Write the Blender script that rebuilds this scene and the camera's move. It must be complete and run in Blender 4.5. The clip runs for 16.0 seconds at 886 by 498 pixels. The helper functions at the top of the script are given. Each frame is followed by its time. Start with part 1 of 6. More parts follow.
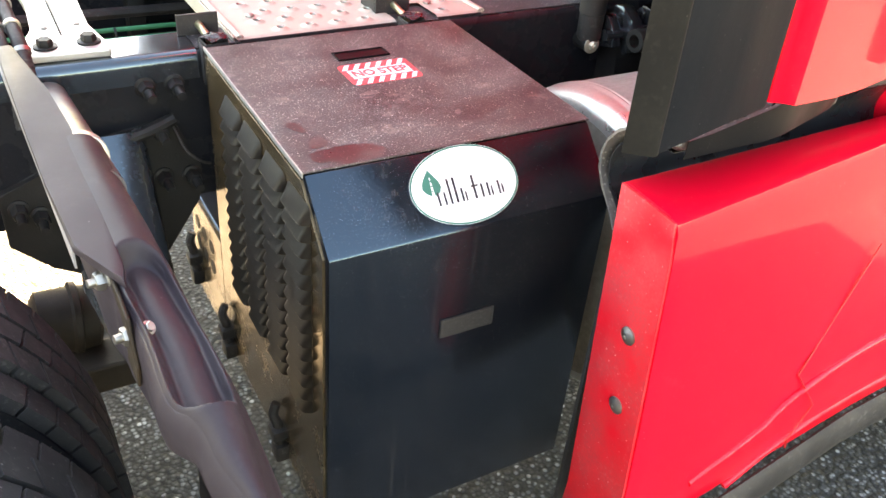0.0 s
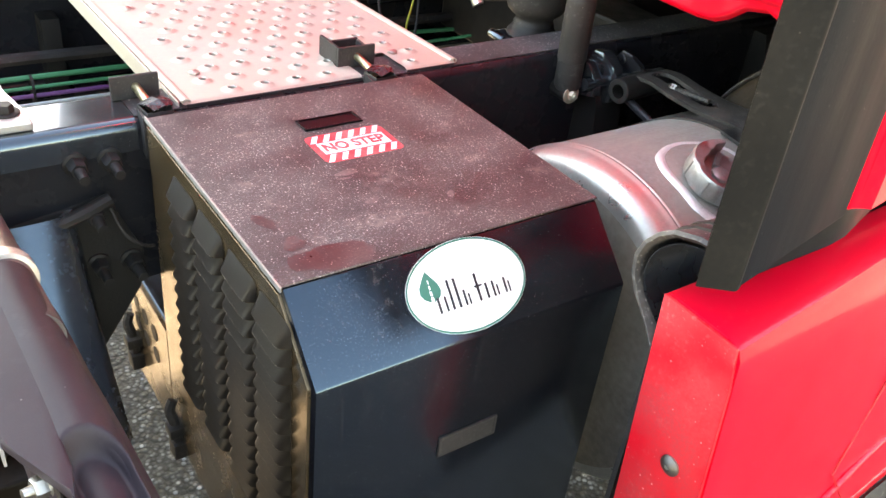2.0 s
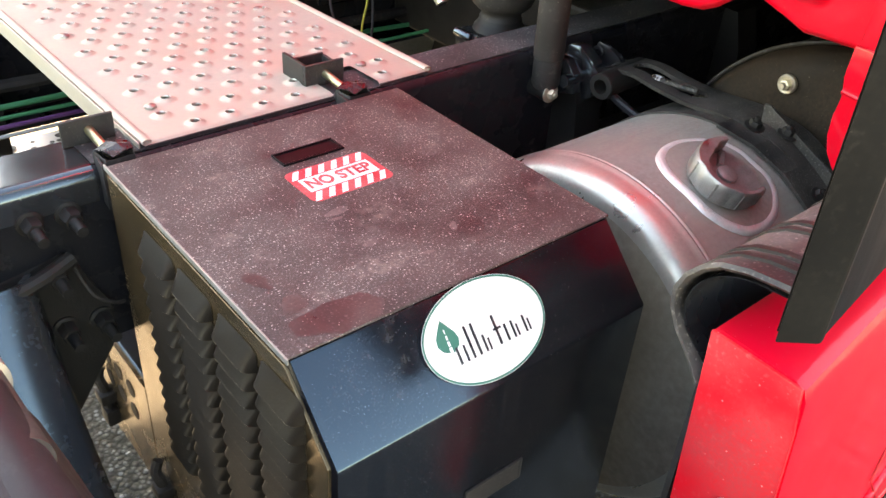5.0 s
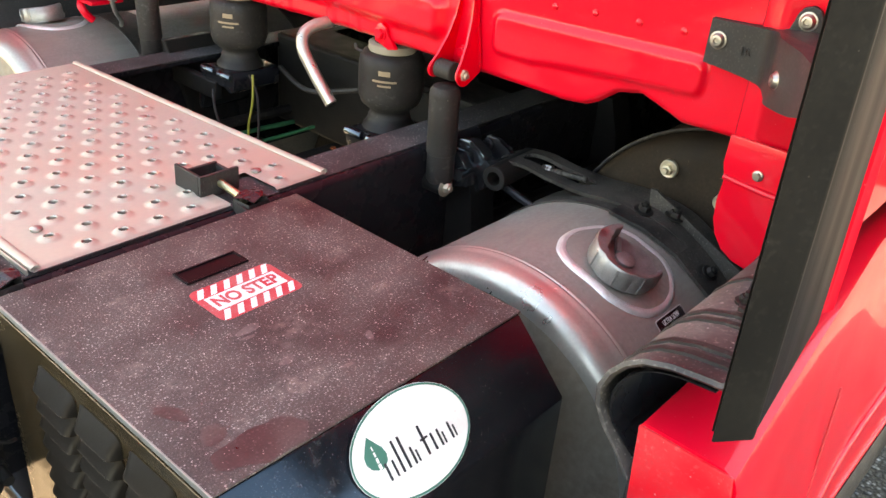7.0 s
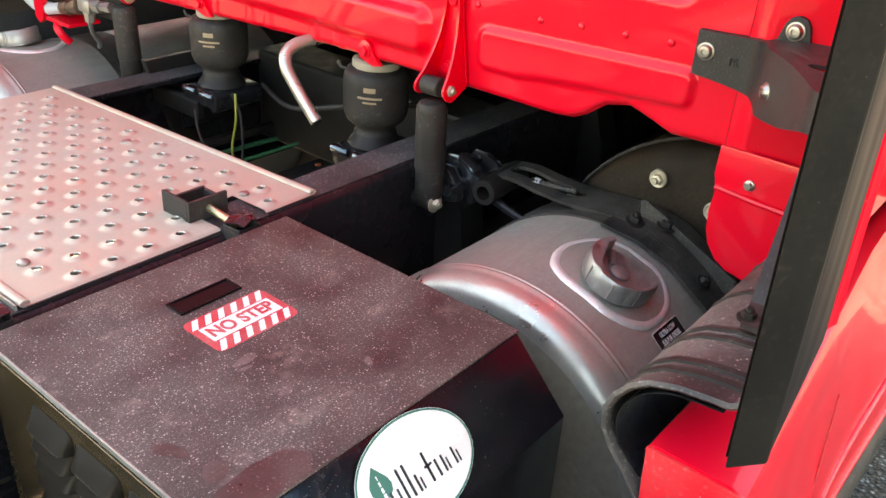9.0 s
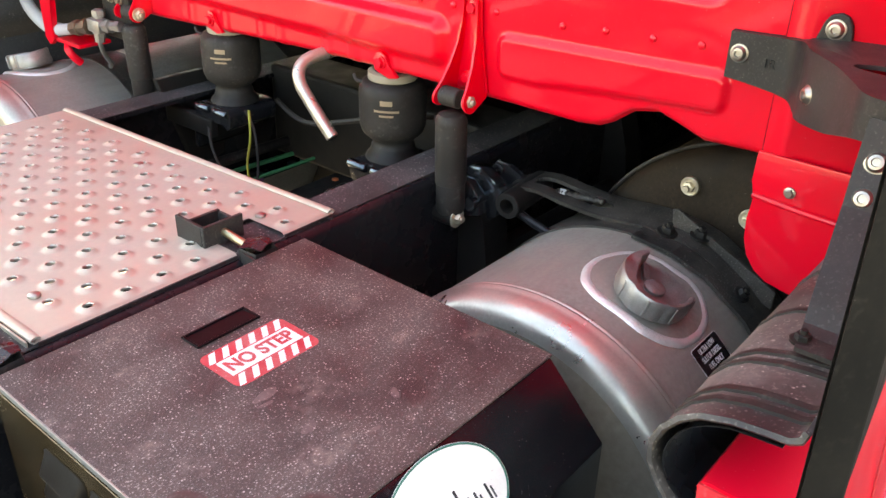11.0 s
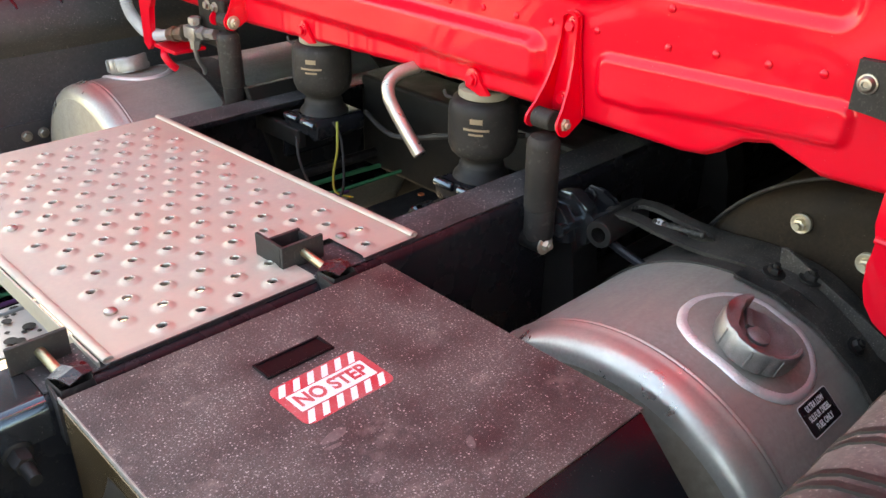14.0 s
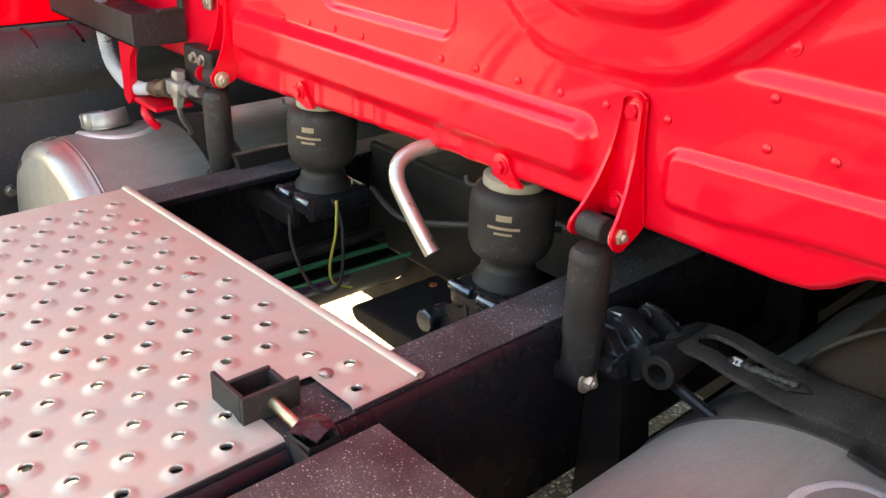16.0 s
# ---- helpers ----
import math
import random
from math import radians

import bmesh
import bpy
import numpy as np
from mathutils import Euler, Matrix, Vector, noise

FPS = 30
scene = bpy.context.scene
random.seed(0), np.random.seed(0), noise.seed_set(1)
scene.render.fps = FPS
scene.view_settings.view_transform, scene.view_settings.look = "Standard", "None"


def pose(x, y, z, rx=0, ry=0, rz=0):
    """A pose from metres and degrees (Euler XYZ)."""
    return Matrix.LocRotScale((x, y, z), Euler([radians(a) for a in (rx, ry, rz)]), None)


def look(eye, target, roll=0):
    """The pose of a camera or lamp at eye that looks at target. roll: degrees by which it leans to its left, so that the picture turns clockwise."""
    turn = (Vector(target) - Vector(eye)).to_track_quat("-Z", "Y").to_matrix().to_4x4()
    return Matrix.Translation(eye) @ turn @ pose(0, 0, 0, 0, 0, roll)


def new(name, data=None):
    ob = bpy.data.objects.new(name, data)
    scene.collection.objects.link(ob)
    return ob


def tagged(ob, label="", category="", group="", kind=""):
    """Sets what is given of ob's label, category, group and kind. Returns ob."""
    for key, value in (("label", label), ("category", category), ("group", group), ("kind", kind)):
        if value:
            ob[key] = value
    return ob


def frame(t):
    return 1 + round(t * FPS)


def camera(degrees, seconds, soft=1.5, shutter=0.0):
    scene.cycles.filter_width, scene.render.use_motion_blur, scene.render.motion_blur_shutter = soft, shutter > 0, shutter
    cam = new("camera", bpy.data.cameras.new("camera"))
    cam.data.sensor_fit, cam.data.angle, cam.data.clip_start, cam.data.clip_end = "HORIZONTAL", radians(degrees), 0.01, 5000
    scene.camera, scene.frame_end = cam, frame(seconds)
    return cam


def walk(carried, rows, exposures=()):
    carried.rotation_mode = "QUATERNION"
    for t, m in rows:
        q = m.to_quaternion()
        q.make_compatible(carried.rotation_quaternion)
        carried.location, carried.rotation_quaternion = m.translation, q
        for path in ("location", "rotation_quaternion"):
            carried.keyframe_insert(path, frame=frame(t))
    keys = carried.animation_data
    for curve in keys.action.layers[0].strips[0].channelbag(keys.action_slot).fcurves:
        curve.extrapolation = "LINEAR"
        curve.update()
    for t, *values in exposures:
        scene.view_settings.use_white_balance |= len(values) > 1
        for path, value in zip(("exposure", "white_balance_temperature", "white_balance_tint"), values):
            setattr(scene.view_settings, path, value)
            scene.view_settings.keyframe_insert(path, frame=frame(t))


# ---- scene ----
cam = camera(54.7, 16.0)
EXPOSURES = [(0, 5.03, 12750, 13), (1.5, 5.03, 12800, 13), (3, 5.03, 12750, 13), (5.5, 4.7, 13500, 13), (9, 4.51, 13500, 13), (12.5, 4.55, 12450, 13), (14.5, 4.3, 12350, 13), (15.5, 4.07, 12450, 13), (16, 4.46, 12450, 13)]
PATH = [
    (0, (-0.017, -0.014, 1.581), (0.849, 1.385, 0.444), 5.4),
    (0.5, (-0.012, 0.121, 1.581), (0.971, 1.446, 0.45), 6.6),
    (1, (0.002, 0.187, 1.576), (1.055, 1.471, 0.461), 7.5),
    (1.5, (0.017, 0.207, 1.579), (1.038, 1.518, 0.466), 7.2),
    (2, (0.011, 0.218, 1.579), (1.029, 1.535, 0.47), 7.1),
    (2.5, (0.005, 0.224, 1.58), (1.045, 1.525, 0.473), 7.0),
    (3, (-0.006, 0.238, 1.58), (1.06, 1.517, 0.472), 7.8),
    (3.2, (-0.007, 0.245, 1.578), (1.057, 1.523, 0.467), 7.8),
    (5.3, (0.025, 0.373, 1.582), (1.144, 1.567, 0.432), 3.6),
    (5.5, (0.008, 0.385, 1.575), (1.18, 1.533, 0.432), 4.4),
    (6, (0.004, 0.394, 1.576), (1.239, 1.487, 0.444), 5.3),
    (6.5, (-0.003, 0.394, 1.597), (1.285, 1.511, 0.552), 5.3),
    (7, (0.012, 0.395, 1.606), (1.362, 1.509, 0.637), 5.0),
    (7.5, (0.013, 0.397, 1.614), (1.363, 1.504, 0.64), 4.3),
    (8, (0.021, 0.402, 1.611), (1.367, 1.501, 0.623), 4.2),
    (8.5, (0.016, 0.412, 1.611), (1.379, 1.493, 0.625), 4.6),
    (9, (0.013, 0.42, 1.619), (1.394, 1.506, 0.663), 3.8),
    (9.5, (0.069, 0.427, 1.622), (1.405, 1.574, 0.674), 2.6),
    (9.7, (0.101, 0.427, 1.625), (1.393, 1.624, 0.678), 2.2),
    (11.8, (0.018, 0.498, 1.605), (1.431, 1.566, 0.676), 1.8),
    (12, (0.015, 0.505, 1.607), (1.443, 1.57, 0.697), 2.0),
    (12.5, (0.008, 0.512, 1.662), (1.487, 1.618, 0.895), 2.2),
    (13, (-0.003, 0.507, 1.645), (1.482, 1.631, 0.915), 2.1),
    (13.5, (0.012, 0.507, 1.619), (1.437, 1.623, 0.768), 2.0),
    (14, (0.105, 0.513, 1.613), (1.33, 1.783, 0.67), 1.0),
    (14.5, (0.23, 0.521, 1.617), (1.219, 1.975, 0.663), -0.8),
    (15, (0.262, 0.602, 1.606), (1.245, 2.061, 0.653), -1.0),
    (15.5, (0.262, 0.718, 1.603), (1.417, 2.08, 0.702), 0.9),
    (16, (0.325, 0.755, 1.581), (1.554, 2.077, 0.718), 2.5),
]
walk(cam, [(t, look(eye, target, roll)) for t, eye, target, roll in PATH],
     exposures=EXPOSURES)

# ---- light ----
SUN_TO = Vector((0.35, 1.0, 0.95)).normalized()
world = bpy.data.worlds.new("sky")
scene.world = world
world.use_nodes = True
wn = world.node_tree
sky = wn.nodes.new("ShaderNodeTexSky")
sky.sky_type = "NISHITA"
sky.sun_disc = False
sky.sun_elevation = math.asin(SUN_TO.z)
sky.sun_rotation = math.atan2(SUN_TO.x, SUN_TO.y)
sky.air_density, sky.dust_density, sky.ozone_density = 1.0, 0.35, 4.0
wn.links.new(sky.outputs["Color"], wn.nodes["Background"].inputs["Color"])
wn.nodes["Background"].inputs["Strength"].default_value = 0.065
sun_data = bpy.data.lights.new("sun", "SUN")
sun_data.energy, sun_data.angle, sun_data.color = 5.0, radians(0.6), (1.0, 0.93, 0.82)
sun = new("sun", sun_data)
sun.matrix_world = look(SUN_TO * 20, (0, 0, 0))


# ---- materials ----
def links(nt, a, b):
    nt.links.new(a, b)


def surface(name, base, other=None, scale=8.0, mix=0.5, rough=0.5, rough_var=0.1, metal=0.0, coat=0.0, coat_rough=0.05, bump=0.0,
            bump_scale=200.0, stretch=(1, 1, 1), dust=None, dust_amount=0.0, dust_scale=3.0, speck=None, speck_scale=140.0,
            speck_size=0.13, random=0.0, spec=0.5, fine_specks=0.3, smear=0.0, fleck=0.0, streak=0.0):
    """A paint, metal, plastic or rubber: two mixed tones, uneven gloss, a film of dust in patches, small specks and a fine relief."""
    m = bpy.data.materials.new(name)
    m.use_nodes = True
    nt = m.node_tree
    b = nt.nodes["Principled BSDF"]
    tc = nt.nodes.new("ShaderNodeTexCoord")
    mp = nt.nodes.new("ShaderNodeMapping")
    mp.inputs["Scale"].default_value = stretch
    links(nt, tc.outputs["Object"], mp.inputs["Vector"])

    def noise_at(sc, detail=6.0, raw=False):
        n = nt.nodes.new("ShaderNodeTexNoise")
        n.inputs["Scale"].default_value, n.inputs["Detail"].default_value = sc, detail
        links(nt, tc.outputs["Object"] if raw else mp.outputs["Vector"], n.inputs["Vector"])
        return n.outputs["Fac"]

    def ramp(src, lo, hi, a=0.0, z=1.0):
        r = nt.nodes.new("ShaderNodeMapRange")
        r.inputs["From Min"].default_value, r.inputs["From Max"].default_value = lo, hi
        r.inputs["To Min"].default_value, r.inputs["To Max"].default_value = a, z
        links(nt, src, r.inputs["Value"])
        return r.outputs["Result"]

    def blend(fac, a, z):
        x = nt.nodes.new("ShaderNodeMix")
        x.data_type = "RGBA"
        for sock, v in ((x.inputs["Factor"], fac), (x.inputs["A"], a), (x.inputs["B"], z)):
            if isinstance(v, bpy.types.NodeSocket):
                links(nt, v, sock)
            elif isinstance(v, tuple):
                sock.default_value = (*v, 1.0) if len(v) == 3 else v
            else:
                sock.default_value = v
        return x.outputs["Result"]

    def times(a, k):
        x = nt.nodes.new("ShaderNodeMath")
        x.operation = "MULTIPLY"
        links(nt, a, x.inputs[0])
        if isinstance(k, bpy.types.NodeSocket):
            links(nt, k, x.inputs[1])
        else:
            x.inputs[1].default_value = k
        return x.outputs["Value"]

    large = noise_at(scale)
    colour = blend(ramp(large, 0.35, 0.7, 0.0, mix), base, other or tuple(c * 0.75 for c in base))
    gloss = ramp(noise_at(scale * 2.7), 0.3, 0.75, max(0.02, rough - rough_var), min(1.0, rough + rough_var))
    metal_out = None
    if random:
        oi = nt.nodes.new("ShaderNodeObjectInfo")
        colour = blend(ramp(oi.outputs["Random"], 0, 1, 0, random), colour, tuple(min(1, c * 1.8 + 0.02) for c in base))
    if dust:
        film = times(ramp(noise_at(dust_scale, 8.0, True), 0.32, 0.62), ramp(noise_at(dust_scale * 22, 4.0, True), 0.25, 0.65, 0.35, 1.0))
        film = times(film, dust_amount)
        colour = blend(film, colour, dust)
        up = nt.nodes.new("ShaderNodeMath")
        up.operation = "ADD"
        links(nt, gloss, up.inputs[0])
        links(nt, times(film, 0.45), up.inputs[1])
        gloss = up.outputs["Value"]
        if metal:
            metal_out = ramp(film, 0, 1, metal, 0.0)
    if smear:
        # dried splashes: torn pale patches of a few centimetres
        patch = times(ramp(noise_at(16.0, 7.0, True), 0.57, 0.68), ramp(noise_at(90.0, 4.0, True), 0.35, 0.6))
        colour = blend(times(patch, smear), colour, tuple(min(1.0, c * 1.9) for c in dust))
    if speck:
        v = nt.nodes.new("ShaderNodeTexVoronoi")
        v.inputs["Scale"].default_value = speck_scale
        links(nt, tc.outputs["Object"], v.inputs["Vector"])
        # each speck has a size and strength of its own, and they gather in patches
        size = nt.nodes.new("ShaderNodeMath")
        size.operation = "DIVIDE"
        links(nt, v.outputs["Distance"], size.inputs[0])
        links(nt, ramp(v.outputs["Color"], 0.15, 0.85, 0.25, 1.5), size.inputs[1])
        dots = ramp(size.outputs["Value"], speck_size * 0.4, speck_size, 1.0, 0.0)
        which = ramp(noise_at(speck_scale * 0.21, 3.0, True), 0.36, 0.58)
        fine = ramp(noise_at(speck_scale * 1.5, 2.0, True), 0.57, 0.74, 0.0, fine_specks)
        dots = times(times(dots, which), 0.7)
        colour = blend(times(fine, ramp(noise_at(9.0, 5.0, True), 0.35, 0.65)), colour, tuple(c * 0.7 for c in speck))
        colour = blend(dots, colour, speck)
        if metal:
            metal_out = ramp(dots, 0, 1, metal, 0.0) if metal_out is None else metal_out
    if fleck:
        # chips of grit of uneven outline, one to three millimetres, thrown about in swarms
        push = nt.nodes.new("ShaderNodeTexNoise")
        push.inputs["Scale"].default_value, push.inputs["Detail"].default_value = 260.0, 2.0
        links(nt, tc.outputs["Object"], push.inputs["Vector"])
        off = nt.nodes.new("ShaderNodeVectorMath")
        off.operation = "MULTIPLY_ADD"
        off.inputs[1].default_value = (0.006, 0.006, 0.006)
        links(nt, push.outputs["Color"], off.inputs[0])
        links(nt, tc.outputs["Object"], off.inputs[2])
        chip = nt.nodes.new("ShaderNodeTexVoronoi")
        chip.inputs["Scale"].default_value = 105.0
        links(nt, off.outputs["Vector"], chip.inputs["Vector"])
        own = nt.nodes.new("ShaderNodeMath")
        own.operation = "DIVIDE"
        links(nt, chip.outputs["Distance"], own.inputs[0])
        links(nt, ramp(chip.outputs["Color"], 0.45, 0.95, 0.02, 1.2), own.inputs[1])
        chips = times(ramp(own.outputs["Value"], 0.07, 0.17, 1.0, 0.0), ramp(noise_at(14.0, 4.0, True), 0.38, 0.62, 0.15, 1.0))
        colour = blend(times(chips, fleck), colour, (0.6, 0.52, 0.48))
    if streak:
        # runs of dried water down the upright faces
        run = nt.nodes.new("ShaderNodeMapping")
        run.inputs["Scale"].default_value = (70.0, 70.0, 2.5)
        links(nt, tc.outputs["Object"], run.inputs["Vector"])
        rn = nt.nodes.new("ShaderNodeTexNoise")
        rn.inputs["Scale"].default_value, rn.inputs["Detail"].default_value = 1.0, 5.0
        links(nt, run.outputs["Vector"], rn.inputs["Vector"])
        runs = times(ramp(rn.outputs["Fac"], 0.56, 0.72), ramp(noise_at(5.0, 3.0, True), 0.45, 0.65))
        colour = blend(times(runs, streak), colour, (0.09, 0.08, 0.078))
    links(nt, colour, b.inputs["Base Color"])
    links(nt, gloss, b.inputs["Roughness"])
    b.inputs["Metallic"].default_value = metal
    if metal_out is not None:
        links(nt, metal_out, b.inputs["Metallic"])
    b.inputs["Coat Weight"].default_value, b.inputs["Coat Roughness"].default_value = coat, coat_rough
    b.inputs["Specular IOR Level"].default_value = spec
    if bump:
        bp = nt.nodes.new("ShaderNodeBump")
        bp.inputs["Strength"].default_value, bp.inputs["Distance"].default_value = bump, 0.002
        links(nt, noise_at(bump_scale, 3.0), bp.inputs["Height"])
        links(nt, bp.outputs["Normal"], b.inputs["Normal"])
    return m


def asphalt_material():
    m = bpy.data.materials.new("asphalt")
    m.use_nodes = True
    nt = m.node_tree
    b = nt.nodes["Principled BSDF"]
    tc = nt.nodes.new("ShaderNodeTexCoord")
    v = nt.nodes.new("ShaderNodeTexVoronoi")
    v.inputs["Scale"].default_value, v.inputs["Randomness"].default_value = 82.0, 1.0
    links(nt, tc.outputs["Object"], v.inputs["Vector"])
    r = nt.nodes.new("ShaderNodeValToRGB")
    e = r.color_ramp.elements
    e[0].position, e[0].color = 0.0, (0.018, 0.019, 0.021, 1)
    e[1].position, e[1].color = 1.0, (0.62, 0.64, 0.68, 1)
    mid = r.color_ramp.elements.new(0.55)
    mid.color = (0.04, 0.042, 0.046, 1)
    top = r.color_ramp.elements.new(0.85)
    top.color = (0.22, 0.228, 0.245, 1)
    links(nt, v.outputs["Color"], r.inputs["Fac"])
    n = nt.nodes.new("ShaderNodeTexNoise")
    n.inputs["Scale"].default_value, n.inputs["Detail"].default_value = 1.7, 8.0
    links(nt, tc.outputs["Object"], n.inputs["Vector"])
    g = nt.nodes.new("ShaderNodeMapRange")
    g.inputs["From Min"].default_value, g.inputs["From Max"].default_value = 0.3, 0.7
    g.inputs["To Min"].default_value, g.inputs["To Max"].default_value = 0.45, 1.1
    links(nt, n.outputs["Fac"], g.inputs["Value"])
    x = nt.nodes.new("ShaderNodeMix")
    x.data_type, x.blend_type = "RGBA", "MULTIPLY"
    x.inputs["Factor"].default_value = 1.0
    links(nt, r.outputs["Color"], x.inputs["A"])
    links(nt, g.outputs["Result"], x.inputs["B"])
    gap = nt.nodes.new("ShaderNodeMapRange")
    gap.inputs["From Min"].default_value, gap.inputs["From Max"].default_value = 0.3, 0.58
    gap.inputs["To Min"].default_value, gap.inputs["To Max"].default_value = 1.0, 0.06
    links(nt, v.outputs["Distance"], gap.inputs["Value"])
    y = nt.nodes.new("ShaderNodeMix")
    y.data_type, y.blend_type = "RGBA", "MULTIPLY"
    y.inputs["Factor"].default_value = 1.0
    links(nt, x.outputs["Result"], y.inputs["A"])
    links(nt, gap.outputs["Result"], y.inputs["B"])
    links(nt, y.outputs["Result"], b.inputs["Base Color"])
    b.inputs["Roughness"].default_value = 0.75
    bp = nt.nodes.new("ShaderNodeBump")
    bp.invert = True
    bp.inputs["Strength"].default_value, bp.inputs["Distance"].default_value = 1.0, 0.006
    links(nt, v.outputs["Distance"], bp.inputs["Height"])
    links(nt, bp.outputs["Normal"], b.inputs["Normal"])
    return m


ASPHALT = asphalt_material()
RED = surface("red_paint", (0.77, 0.0045, 0.021), (0.7, 0.004, 0.017), scale=2.0, rough=0.36, rough_var=0.05, coat=0.48, coat_rough=0.05, spec=0.12,
              speck=(0.8, 0.2, 0.19), speck_scale=90, speck_size=0.06, fine_specks=0.05)
RED_DIRTY = surface("red_paint_with_road_grime", (0.74, 0.007, 0.018), (0.62, 0.008, 0.016), scale=7, rough=0.42, rough_var=0.1, coat=0.3, coat_rough=0.1, spec=0.25,
                    dust=(0.34, 0.06, 0.06), dust_amount=0.5, dust_scale=13, speck=(0.8, 0.3, 0.28), speck_scale=110, speck_size=0.12, fine_specks=0.25, bump=0.08, bump_scale=260)
RED_FLAT = surface("red_underside", (0.5, 0.01, 0.015), scale=3.0, rough=0.45)
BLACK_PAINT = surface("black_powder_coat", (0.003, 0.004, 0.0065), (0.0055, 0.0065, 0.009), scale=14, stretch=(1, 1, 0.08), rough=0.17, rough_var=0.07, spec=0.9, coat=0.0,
                      dust=(0.1, 0.078, 0.07), dust_amount=0.07, dust_scale=4.5, speck=(0.32, 0.3, 0.29), speck_scale=260, speck_size=0.11, fine_specks=0.14, streak=0.32, bump=0.05, bump_scale=900)
TOP_PAINT = surface("dusty_black_lid", (0.02, 0.0135, 0.0145), (0.03, 0.02, 0.0205), scale=6, rough=0.45, rough_var=0.06,
                    dust=(0.165, 0.12, 0.104), dust_amount=0.6, dust_scale=9.0, speck=(0.62, 0.55, 0.51), speck_scale=270, speck_size=0.27, fine_specks=0.8, smear=0.35, fleck=0.75, bump=0.45, bump_scale=430)
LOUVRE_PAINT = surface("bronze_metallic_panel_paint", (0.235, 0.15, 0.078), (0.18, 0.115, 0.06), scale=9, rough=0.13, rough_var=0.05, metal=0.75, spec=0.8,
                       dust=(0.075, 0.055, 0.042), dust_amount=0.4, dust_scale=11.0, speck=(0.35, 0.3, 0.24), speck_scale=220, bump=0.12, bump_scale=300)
# Darker than the panel: the hoods' dark reflection is put into this colour.
HOOD_PAINT = surface("dusty_hood_paint_dark_reflection", (0.022, 0.0155, 0.011), (0.014, 0.01, 0.0072), scale=12, rough=0.36, rough_var=0.08, spec=0.3, dust=(0.06, 0.046, 0.034), dust_amount=0.22, dust_scale=14, speck=(0.22, 0.18, 0.14), speck_scale=220, speck_size=0.06, fine_specks=0.05, bump=0.08, bump_scale=300)
FRAME_PAINT = surface("black_chassis_paint", (0.009, 0.0095, 0.012), (0.015, 0.0148, 0.0165), scale=6, rough=0.26, rough_var=0.06, spec=0.22,
                      dust=(0.06, 0.05, 0.046), dust_amount=0.07, dust_scale=5, speck=(0.25, 0.22, 0.2), speck_scale=160, speck_size=0.09, fine_specks=0.1, bump=0.06, bump_scale=300)
KEEPER = surface("glossy_black_plate", (0.016, 0.014, 0.0155), (0.03, 0.026, 0.028), scale=40, rough=0.3, rough_var=0.1, spec=0.6, bump=0.25, bump_scale=150)
# Glossier copy of the chassis paint, tinted blue for faces that mirror sky.
GLOSS_TOP = surface("glossy_chassis_paint_sky_tint", (0.012, 0.012, 0.014), (0.018, 0.017, 0.018), scale=6, rough=0.16, rough_var=0.05, spec=0.9, coat=0.5, dust=(0.1, 0.09, 0.085), dust_amount=0.12, dust_scale=6, speck=(0.3, 0.27, 0.25), speck_scale=190, speck_size=0.09, fine_specks=0.1)
FRAME_TOP = surface("dusty_chassis_top", (0.014, 0.0135, 0.015), (0.028, 0.026, 0.027), scale=6, rough=0.5, rough_var=0.1, spec=0.25,
                    dust=(0.12, 0.112, 0.112), dust_amount=0.55, dust_scale=9, speck=(0.5, 0.45, 0.42), speck_scale=200, speck_size=0.24, fine_specks=0.6)
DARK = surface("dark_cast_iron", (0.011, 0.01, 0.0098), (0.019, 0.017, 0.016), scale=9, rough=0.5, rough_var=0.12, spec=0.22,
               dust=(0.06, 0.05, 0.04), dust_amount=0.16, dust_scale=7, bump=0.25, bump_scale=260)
PLASTIC = surface("black_plastic", (0.014, 0.0135, 0.0135), (0.022, 0.0205, 0.02), scale=6, rough=0.45, rough_var=0.08, spec=0.28,
                  dust=(0.1, 0.085, 0.08), dust_amount=0.3, dust_scale=5, speck=(0.3, 0.26, 0.24), speck_scale=190, speck_size=0.08, bump=0.1, bump_scale=900)
# Lightened for the far side: lens haze put into the base colour, with dust.
GREY_PLASTIC = surface("dusty_haze_grey_plastic", (0.032, 0.032, 0.035), (0.045, 0.044, 0.047), scale=5, rough=0.42, rough_var=0.08, spec=0.35, dust=(0.13, 0.12, 0.115), dust_amount=0.4, dust_scale=4, speck=(0.4, 0.37, 0.35), speck_scale=120, speck_size=0.12, bump=0.08, bump_scale=500)
RUBBER = surface("black_rubber", (0.017, 0.0145, 0.0142), (0.027, 0.0228, 0.0218), scale=9, rough=0.52, rough_var=0.1, spec=0.22,
                 dust=(0.1, 0.085, 0.075), dust_amount=0.22, dust_scale=9, bump=0.15, bump_scale=420, speck=(0.3, 0.27, 0.24), speck_scale=70, speck_size=0.06, fine_specks=0.25)
TRIM_DARK = surface("dirty_black_trailing_edge", (0.006, 0.0058, 0.006), (0.012, 0.0108, 0.01), scale=8, rough=0.5, rough_var=0.08, spec=0.12,
                    dust=(0.08, 0.065, 0.05), dust_amount=0.12, dust_scale=7, speck=(0.12, 0.1, 0.085), speck_scale=90, speck_size=0.07, fine_specks=0.15)
